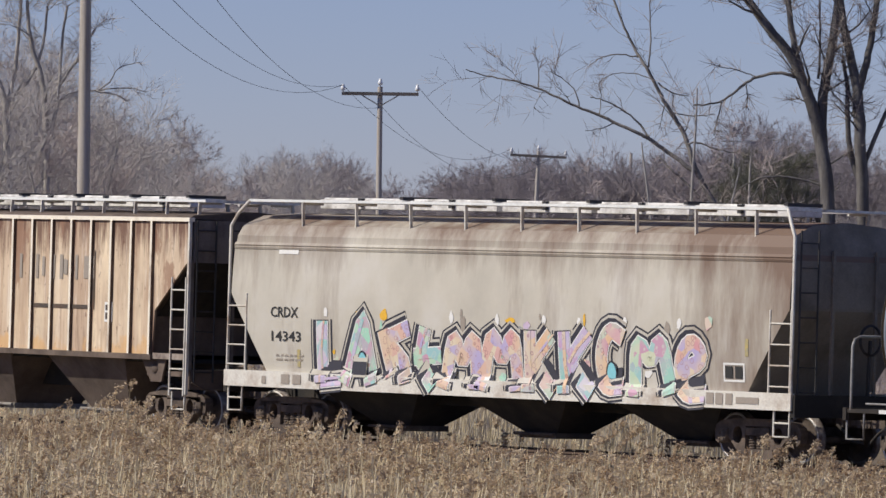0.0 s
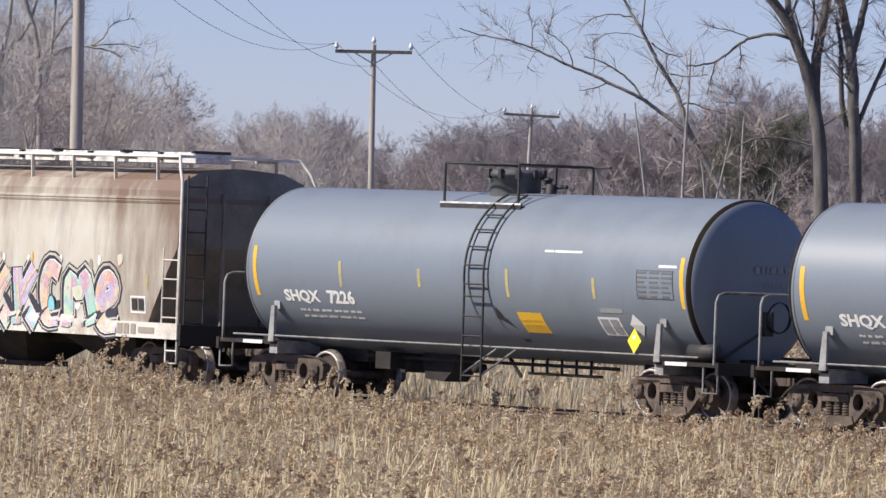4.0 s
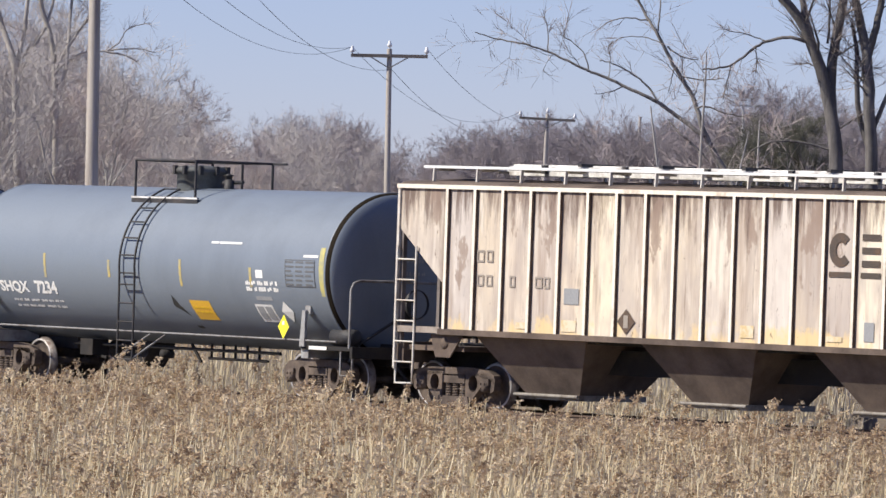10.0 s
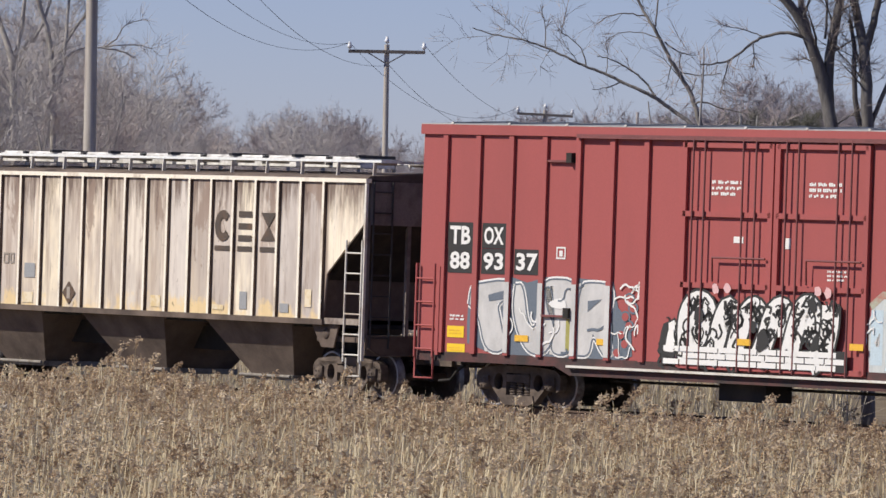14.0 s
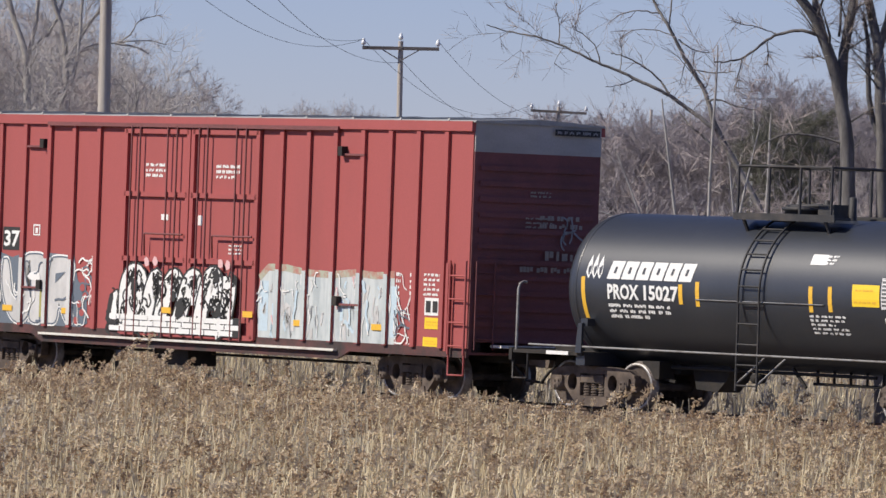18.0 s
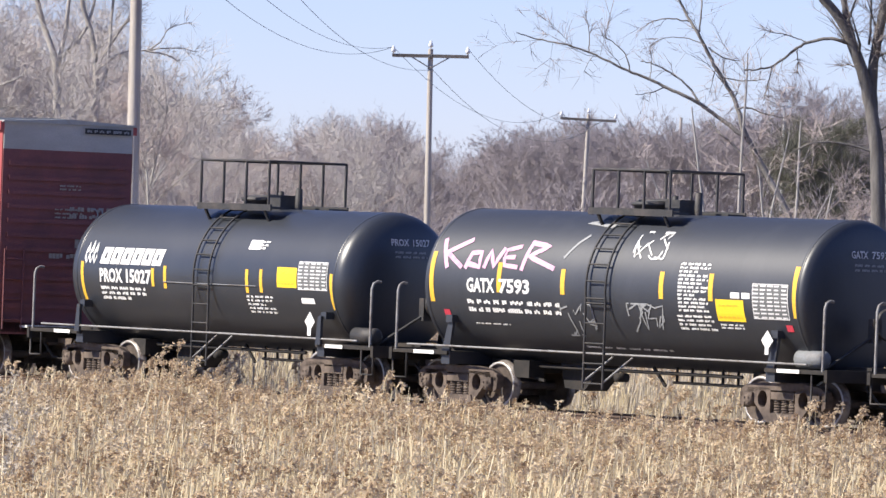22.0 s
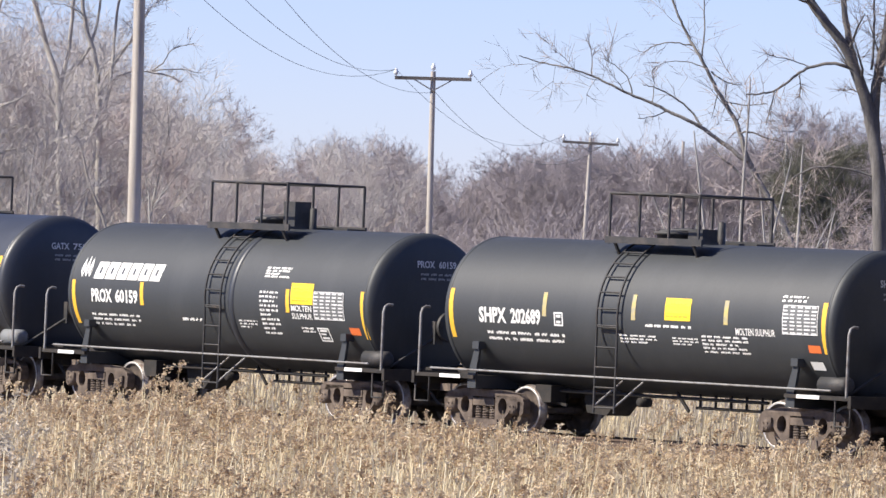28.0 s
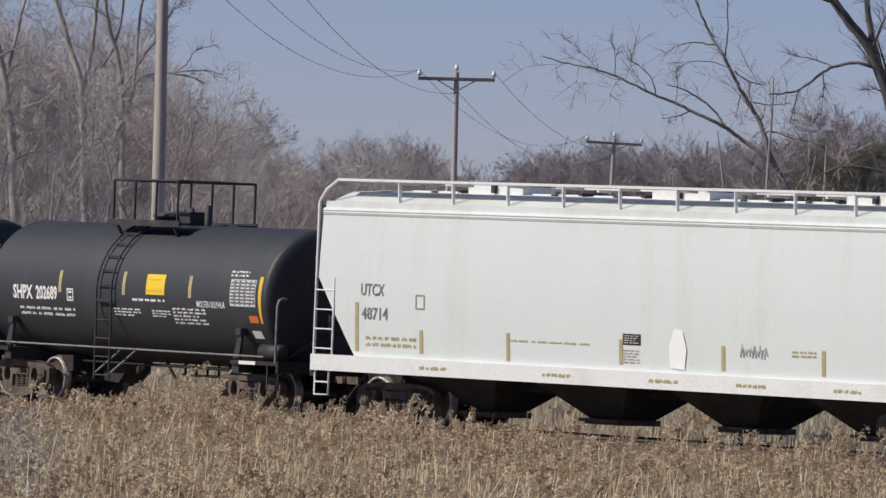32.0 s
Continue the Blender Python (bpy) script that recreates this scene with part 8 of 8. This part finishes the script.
near_tree(0.7351, 190, [
    ([(1.7, 0), (0.8, 4.0), (-0.1, 6.02), (-0.57, 6.8), (-1.04, 7.59), (-1.35, 8.13), (-1.52, 8.76), (-1.82, 9.27), (-2.11, 9.69), (-2.38, 10.15), (-2.67, 10.65), (-2.98, 11.14), (-3.24, 11.64), (-3.64, 12.65)], 0.093, 0.023, 2),
    ([(-1.31, 7.94), (-1.64, 8.17), (-2.09, 8.49), (-2.47, 8.75), (-2.84, 8.92), (-3.4, 9.15), (-3.87, 9.35), (-4.46, 9.56), (-4.9, 9.76), (-5.35, 9.97), (-6.01, 10.15), (-6.67, 10.24), (-7.26, 10.39)], 0.062, 0.012, 2),
    ([(-2.58, 10.49), (-2.52, 11.16), (-2.58, 12.03), (-2.55, 12.61)], 0.025, 0.012, 1),
    ([(-2.83, 10.84), (-3.21, 10.9), (-3.6, 10.89), (-3.93, 10.73), (-4.09, 10.59)], 0.021, 0.009, 1),
    ([(-2.45, 10.29), (-3.04, 10.46), (-3.55, 10.39), (-3.83, 10.16)], 0.015, 0.007, 1),
    ([(-2.31, 10.2), (-1.93, 9.93), (-1.49, 9.89)], 0.025, 0.009, 1),
    ([(-1.9, 9.91), (-1.91, 9.51)], 0.019, 0.009, 1),
    ([(-2.51, 8.81), (-2.85, 9.26), (-3.22, 9.49), (-3.67, 9.73), (-4.03, 9.79)], 0.031, 0.012, 1),
    ([(-3.8, 9.34), (-3.74, 9.8), (-3.83, 10.16)], 0.015, 0.007, 1),
    ([(-4.31, 9.52), (-4.38, 9.85), (-4.63, 10.18), (-5.08, 10.41)], 0.021, 0.009, 1),
    ([(-5.38, 9.99), (-5.37, 10.47), (-5.54, 11.04)], 0.015, 0.007, 1),
    ([(-3.4, 9.12), (-3.71, 8.99), (-4.14, 8.92)], 0.019, 0.007, 1),
    ([(-1.49, 8.66), (-1.23, 8.71), (-0.76, 8.54), (-0.23, 8.45)], 0.031, 0.012, 1),
    ([(-1.96, 9.44), (-1.4, 9.37), (-0.82, 9.43)], 0.019, 0.009, 1),
    ([(-1.14, 7.29), (-1.55, 7.71), (-1.96, 7.99), (-2.23, 8.34)], 0.037, 0.018, 1),
], 9, "slender leafless tree leaning over with long arching limbs", 8, 4, "midbark", "twig")
near_tree(0.6255, 214, [
    ([(0.6, 0), (0.29, 5.24), (0.1, 6.71), (0.05, 8.01), (-0.13, 9.15), (-0.33, 10.12), (-0.7, 11.42), (-1.01, 13.04)], 0.164, 0.074, 2),
    ([(0.05, 8.01), (0.49, 8.39), (1.17, 8.42)], 0.041, 0.016, 1),
    ([(-0.02, 8.75), (0.46, 9.04), (0.88, 9.19), (1.18, 9.48)], 0.041, 0.016, 1),
    ([(0.07, 7.44), (0.52, 7.7), (1.03, 7.82)], 0.041, 0.016, 1),
    ([(-0.26, 9.88), (0.01, 10.22), (0.44, 10.32)], 0.041, 0.016, 1),
    ([(-0.41, 10.45), (0.07, 10.71), (0.58, 10.9)], 0.041, 0.016, 1),
    ([(0.68, 7.79), (0.83, 8.13), (1.14, 8.42)], 0.025, 0.012, 1),
    ([(-0.22, 9.8), (0.05, 11.12), (0.26, 12.11), (0.47, 12.94)], 0.057, 0.025, 2),
    ([(0.16, 6.54), (0.37, 7.21), (0.52, 7.62)], 0.033, 0.016, 1),
    ([(4.4, 0), (3.72, 5.38), (3.01, 6.74), (2.71, 7.99), (2.54, 8.28), (1.81, 8.0)], 0.049, 0.016, 1),
], 41, "pale-barked leafless tree with level side limbs", 8, 5, "palebark", "greytwig")
near_tree(0.6348, 222, [
    ([(0.6, 0), (0.39, 4.7), (0.2, 6.73), (0.06, 9.1), (-0.01, 10.03), (-0.38, 10.86), (-0.66, 11.79), (-1.13, 13.13)], 0.153, 0.059, 2),
    ([(0.02, 9.78), (0.23, 10.63), (0.31, 11.65), (0.39, 13.18)], 0.085, 0.042, 2),
    ([(1.7, 0), (1.45, 4.74), (1.31, 7.45), (1.22, 9.74), (1.05, 10.83), (0.7, 11.67), (0.56, 13.02)], 0.119, 0.051, 2),
    ([(1.22, 9.82), (1.75, 10.77), (2.18, 11.38), (2.63, 12.25)], 0.059, 0.034, 2),
    ([(1.19, 9.65), (1.85, 10.32), (2.69, 10.38), (3.62, 10.5), (4.22, 10.39)], 0.036, 0.012, 1),
    ([(2.78, 10.39), (3.16, 10.66), (3.3, 11.09), (4.02, 11.27)], 0.026, 0.01, 1),
    ([(0.03, 9.95), (0.57, 10.48), (0.89, 11.0), (1.11, 11.85), (1.16, 12.87)], 0.059, 0.034, 2),
    ([(2.69, 10.35), (3.29, 10.29), (3.64, 10.08)], 0.034, 0.017, 1),
    ([(0.1, 8.93), (-0.33, 9.59), (-0.69, 10.09)], 0.051, 0.025, 2),
    ([(1.07, 8.46), (1.46, 9.32), (1.59, 10.34), (1.62, 11.87), (1.76, 12.9)], 0.068, 0.034, 2),
], 43, "forked grey leafless tree at the wood's edge", 7, 8, "palebark", "greytwig")
FAN = [([(0, 0), (-0.35, 4.0), (-1.0, 8.3)], 0.06, 0.015, 2), ([(0.1, 0), (0.15, 4.5), (0.25, 9.6)], 0.07, 0.015, 2), ([(0.3, 0), (0.6, 4.0), (1.3, 7.8)], 0.06, 0.012, 2),
       ([(-0.2, 0), (-0.8, 4.2), (-2.0, 7.0)], 0.045, 0.012, 2), ([(0.4, 0), (1.0, 3.6), (2.3, 6.4)], 0.045, 0.012, 2), ([(0.2, 0), (-0.5, 3.0), (-1.6, 5.4), (-2.6, 5.7)], 0.04, 0.01, 1)]
near_tree(0.7268, 172, FAN, 31, "pale many-stemmed leafless shrub tree beside the track", 7, 3, "woodbark", "twig2")
near_tree(0.7330, 178, [([(x * 0.8 + 0.3, z * 0.85) for x, z in pts], r0, r1, d) for pts, r0, r1, d in FAN], 32, "pale many-stemmed leafless shrub tree beside the track", 7, 3, "woodbark", "twig2")
near_tree(0.7205, 185, [([(x * -0.7, z * 0.62) for x, z in pts], r0 * 0.7, r1, d) for pts, r0, r1, d in FAN], 33, "low pale leafless bush beyond the track", 7, 3, "woodbark", "twig2")

# ---- reeds ----


def straw(name, stops, rough=0.85, through=0.25):
    """Dry plant matter: each plant has its own shade, each blade strays a little from it."""
    mat = bpy.data.materials.new(name)
    mat.use_nodes = True
    nt = mat.node_tree
    b = nt.nodes["Principled BSDF"]
    b.inputs["Roughness"].default_value = rough
    b.inputs["Specular IOR Level"].default_value = 0.2
    geo = nt.nodes.new("ShaderNodeNewGeometry")
    own = nt.nodes.new("ShaderNodeAttribute")
    own.attribute_name = "shade"
    stray = nt.nodes.new("ShaderNodeMath")
    stray.operation = "MULTIPLY_ADD"
    nt.links.new(geo.outputs["Random Per Island"], stray.inputs[0])
    stray.inputs[1].default_value = 0.18
    nt.links.new(own.outputs["Fac"], stray.inputs[2])
    col = ramp(nt, stray.outputs[0], [(0.05, stops[0]), (0.5, stops[1]), (0.95, stops[2])])
    patch = noisy(nt, 0.22, 3, 0.6, geo.outputs["Position"])
    col = mix(nt, ramp(nt, patch, [(0.45, (0, 0, 0)), (0.65, (0.45, 0.45, 0.45))]), col, tuple(c * 0.76 for c in stops[1]))
    nt.links.new(col, b.inputs["Base Color"])
    tr = nt.nodes.new("ShaderNodeBsdfTranslucent")
    nt.links.new(col, tr.inputs[0])
    ms = nt.nodes.new("ShaderNodeMixShader")
    ms.inputs[0].default_value = through
    nt.links.new(b.outputs[0], ms.inputs[1])
    nt.links.new(tr.outputs[0], ms.inputs[2])
    nt.links.new(ms.outputs[0], nt.nodes["Material Output"].inputs[0])
    return mat


M["stem"] = straw("reed_stems", [(0.5, 0.4, 0.25), (0.73, 0.63, 0.425), (0.89, 0.81, 0.61)])
M["leaf"] = straw("reed_leaves", [(0.47, 0.37, 0.23), (0.7, 0.59, 0.395), (0.85, 0.76, 0.56)])
M["head"] = straw("reed_plumes", [(0.34, 0.24, 0.155), (0.58, 0.455, 0.315), (0.8, 0.69, 0.51)], 0.95, 0.35)
M["weed"] = straw("grey_weeds", [(0.35, 0.31, 0.25), (0.54, 0.48, 0.4), (0.7, 0.64, 0.55)])


def reed_bed(name, xy, tip, label, mats, rng, plume=34, leaves=2, size=1.0, bearing=0.27, even=0.1):
    """A bed of reeds up to a tip level: bent stems, a few upright blades and fluffy nodding plumes, one mesh."""
    n = len(xy)
    z0 = ground_z(xy[:, 0], xy[:, 1])
    h = ((tip - z0) * rng.normal(0.97, even, n).clip(0.55, 1.2)).clip(0.25, None)
    base = np.stack([xy[:, 0], xy[:, 1], z0 - 0.05], 1)
    wind = np.array([0.55, 0.6])
    sway = np.array([[noise.noise(Vector((x * 0.45, y * 0.45, 11.0))), noise.noise(Vector((x * 0.45, y * 0.45, 17.0)))] for x, y in xy])
    lean = rng.normal(0, 0.085, (n, 2)) + wind * 0.05 + sway * 0.16
    heavy = rng.random(n) < 0.2
    lean[heavy] += rng.normal(0, 0.32, (heavy.sum(), 2))
    shade = rng.beta(2.2, 2.2, n) * 0.8
    at = lambda k: base + np.stack([lean[:, 0] * h * k ** 1.6, lean[:, 1] * h * k ** 1.6, h * k * (1 - 0.35 * (lean ** 2).sum(1) * k)], 1)
    V, F, I, S = [], [], [], []
    count = 0

    def quads(strips, mat, sh):
        """strips: (m, rows, 2, 3)"""
        nonlocal count
        m, rows = strips.shape[:2]
        V.append(strips.reshape(-1, 3))
        S.append(np.repeat(sh, rows * 2))
        b = count + np.arange(m)[:, None, None] * rows * 2 + np.arange(rows - 1)[None, :, None] * 2
        f = np.concatenate([b, b + 1, b + 3, b + 2], 2).reshape(-1, 4)
        F.append(f)
        I.append(np.full(len(f), mat))
        count += m * rows * 2

    side = rng.normal(size=(n, 3))
    side[:, 2] = 0
    side /= np.linalg.norm(side, axis=1)[:, None]
    ks = (0.25, 0.7, 1.0)
    quads(np.stack([np.stack([at(k) - side * (0.011 - 0.005 * k) * size, at(k) + side * (0.011 - 0.005 * k) * size], 1) for k in ks], 1), 0, shade)
    for i in range(leaves):
        k = rng.uniform(0.3, 0.8, n)
        a = rng.uniform(0, 2 * math.pi, n)
        out = np.stack([np.cos(a), np.sin(a), np.zeros(n)], 1)
        wide = np.stack([-np.sin(a), np.cos(a), np.zeros(n)], 1) * (rng.uniform(0.005, 0.01, n) * size)[:, None]
        ln = rng.uniform(0.35, 0.75, n) * size
        rise = rng.uniform(0.6, 1.1, n)
        p0 = base + np.stack([lean[:, 0] * h * k ** 1.6, lean[:, 1] * h * k ** 1.6, h * k], 1)
        p1 = p0 + out * (ln * 0.07)[:, None] + np.array([0, 0, 1]) * (ln * 0.5 * rise)[:, None]
        p2 = p1 + out * (ln * 0.14)[:, None] + np.array([0, 0, 1]) * (ln * rng.uniform(0.0, 0.5, n))[:, None]
        quads(np.stack([np.stack([p0 - wide, p0 + wide], 1), np.stack([p1 - wide, p1 + wide], 1), np.stack([p2 - wide * 0.15, p2 + wide * 0.15], 1)], 1), 1, shade)
    # plumes stand thick in some patches and thin in others
    top = at(1.0)
    rich = np.array([noise.noise(Vector((x * 0.3, y * 0.3, 23.0))) + 0.5 * noise.noise(Vector((x * 0.9, y * 0.9, 29.0))) for x, y in xy])
    has = rng.random(n) < np.clip(bearing * (1 + 1.6 * rich), 0.02, 0.9)
    tp, sp = top[has], rng.beta(1.3, 1.5, has.sum()) * 0.85
    m = len(tp)
    nod = rng.normal(0, 1, (m, 3))
    nod[:, 2] = 0
    nod = nod / np.linalg.norm(nod, axis=1)[:, None] * 0.5 + np.array([wind[0], wind[1], 0]) * 0.6
    grow = (size * rng.uniform(0.75, 1.35, m))[:, None]
    bit = math.sqrt(34 / plume)

    def along_plume(k):
        return tp + nod * (0.12 * k * k) * grow + np.array([0, 0, 1]) * (-0.06 + 0.25 * k - 0.1 * k * k) * grow

    for i in range(plume):
        k = (i + 0.5) / plume
        c = along_plume(k) + rng.normal(0, 0.008 + 0.022 * math.sin(math.pi * (0.1 + 0.8 * k)), (m, 3)) * grow
        d = rng.normal(0, 0.6, (m, 3)) + nod * (0.15 + 0.7 * k) + np.array([0, 0, 0.6 - 0.9 * k])
        d /= np.linalg.norm(d, axis=1)[:, None]
        w = np.cross(d, rng.normal(size=(m, 3)))
        w /= np.linalg.norm(w, axis=1)[:, None]
        ln = bit * 0.05 * grow * rng.uniform(0.6, 1.3, (m, 1))
        wd = bit * 0.0135 * grow
        quads(np.stack([np.stack([c - w * wd, c + w * wd], 1), np.stack([c + d * ln - w * wd * 0.35, c + d * ln + w * wd * 0.35], 1)], 1), 2, sp)
    me = fast_mesh(name, np.concatenate(V), np.concatenate(F), mats, np.concatenate(I))
    me.attributes.new("shade", "FLOAT", "POINT").data.foreach_set("value", np.concatenate(S).astype(np.float32))
    return tagged(new(name, me), label, "reeds", kind="stuff")


rng = np.random.default_rng(3)
MID = 0.672
AX = np.array([-math.cos(MID), math.sin(MID)])
CX = np.array([math.sin(MID), math.cos(MID)])


def scatter(n, d0, d1, w0, w1, side0, side1):
    """Places in a strip of the field that runs from the viewing stand to the track, thinned to one side of the track."""
    d = np.sqrt(rng.uniform(d0 ** 2, d1 ** 2, n))
    half = w0 + (w1 - w0) * (d - d0) / (d1 - d0)
    w = rng.uniform(-1, 1, n) * half
    p = np.array([EYE[0], EYE[1]]) + d[:, None] * AX + w[:, None] * CX
    u, s = beside(p[:, 0], p[:, 1])
    return p[(s > side0) & (s < side1)]


def clumped(p, keep, scale, seed):
    """Keeps more of the places where a coarse pattern is high."""
    k = np.array([noise.noise(Vector((x * scale, y * scale, seed))) for x, y in p])
    return p[rng.random(len(p)) < np.clip(keep + k * 1.1, 0.06, 1)]


main = clumped(scatter(100000, 72, 168, 7.5, 14.0, -90, -3.4), 0.5, 0.6, 1.0)
# the bed grows taller towards the middle, and gives way to grey weeds on one side
lat = (main - np.array([EYE[0], EYE[1]])) @ CX
dst = (main - np.array([EYE[0], EYE[1]])) @ AX
weedy = (lat < -0.0405 * dst + rng.normal(0, 0.5, len(main))) & (dst > 92) & (dst < 150)
tall = main[~weedy]


def tips(p):
    """Level of the reeds' tips: lower beside the track and towards the open end of the bed."""
    u, s = beside(p[:, 0], p[:, 1])
    q = p - np.array([EYE[0], EYE[1]])
    across = (q @ CX) / (q @ AX)
    wave = np.array([0.5 * noise.noise(Vector((x * 0.55, y * 0.55, 2.0))) + 0.52 * noise.noise(Vector((x * 1.3, y * 1.3, 5.0))) for x, y in p])
    clump = 0.27 * np.exp(-((across + 0.021) / 0.008) ** 2) * (s > -11)
    return 0.05 + clump + wave - 0.06 * np.clip((across + 0.01) / 0.06, 0, 1) - 0.34 * np.clip((s + 7.5) / 3.5, 0, 1)


reed_bed("reed_bed", tall, tips(tall), "dense bed of dry tan reeds with feathery brown plumes", [M["stem"], M["leaf"], M["head"]], rng, 34, 2, 1.0, 0.24 + 0.36 * np.clip((beside(tall[:, 0], tall[:, 1])[1] + 24) / 17, 0, 1))
reed_bed("weed_patch", main[weedy], -0.05, "patch of low grey dead weeds among the reeds", [M["weed"], M["weed"], M["weed"]], rng, 26, 4, 1.0, 0.25)
back = clumped(scatter(26000, 118, 200, 10, 14, 3.4, 30), 0.6, 0.4, 4.0)
bu, bs = beside(back[:, 0], back[:, 1])
rise = np.array([0.35 * noise.noise(Vector((x * 0.5, y * 0.5, 8.0))) for x, y in back])
reed_bed("back_reeds", back, 0.9 + rise - 1.2 * np.clip((8.0 - bs) / 3.0, 0, 1), "reeds and grey brush on the far side of the track", [M["weed"], M["stem"], M["head"]], rng, 24, 4, 1.1, 0.3)
wide = np.stack([rng.uniform(-70, 90, 18000), rng.uniform(-75, 20, 18000)], 1)
u, s = beside(wide[:, 0], wide[:, 1])
off = np.abs((wide - np.array([EYE[0], EYE[1]])) @ CX)
wide = wide[(s < -4) & (s > -60) & (off > 13)]
reed_bed("outer_reeds", wide, 0.25, "sparser reeds in the outer marsh", [M["stem"], M["leaf"], M["head"]], rng, 4, 2, 1.5)


# ---- the train runs, and its wheels turn ----
def motions():
    times = [i * 0.5 for i in range(65)]
    for ob, centre, half in CARS:
        rows = []
        for t in times:
            u = centre - gone(t)
            x1, y1, _ = track(u + half)
            x0, y0, _ = track(u - half)
            rows.append((t, pose((x0 + x1) / 2, (y0 + y1) / 2, 0, 0, 0, math.degrees(math.atan2(y1 - y0, x1 - x0)))))
        walk(ob, rows)
    ticks = [i * 4 / 30 for i in range(241)]
    for w, x in WHEELS:
        walk(w, [(t, pose(x, 0, 0.457, 0, -math.degrees(gone(t) / 0.457) % 360, 0)) for t in ticks])


motions()
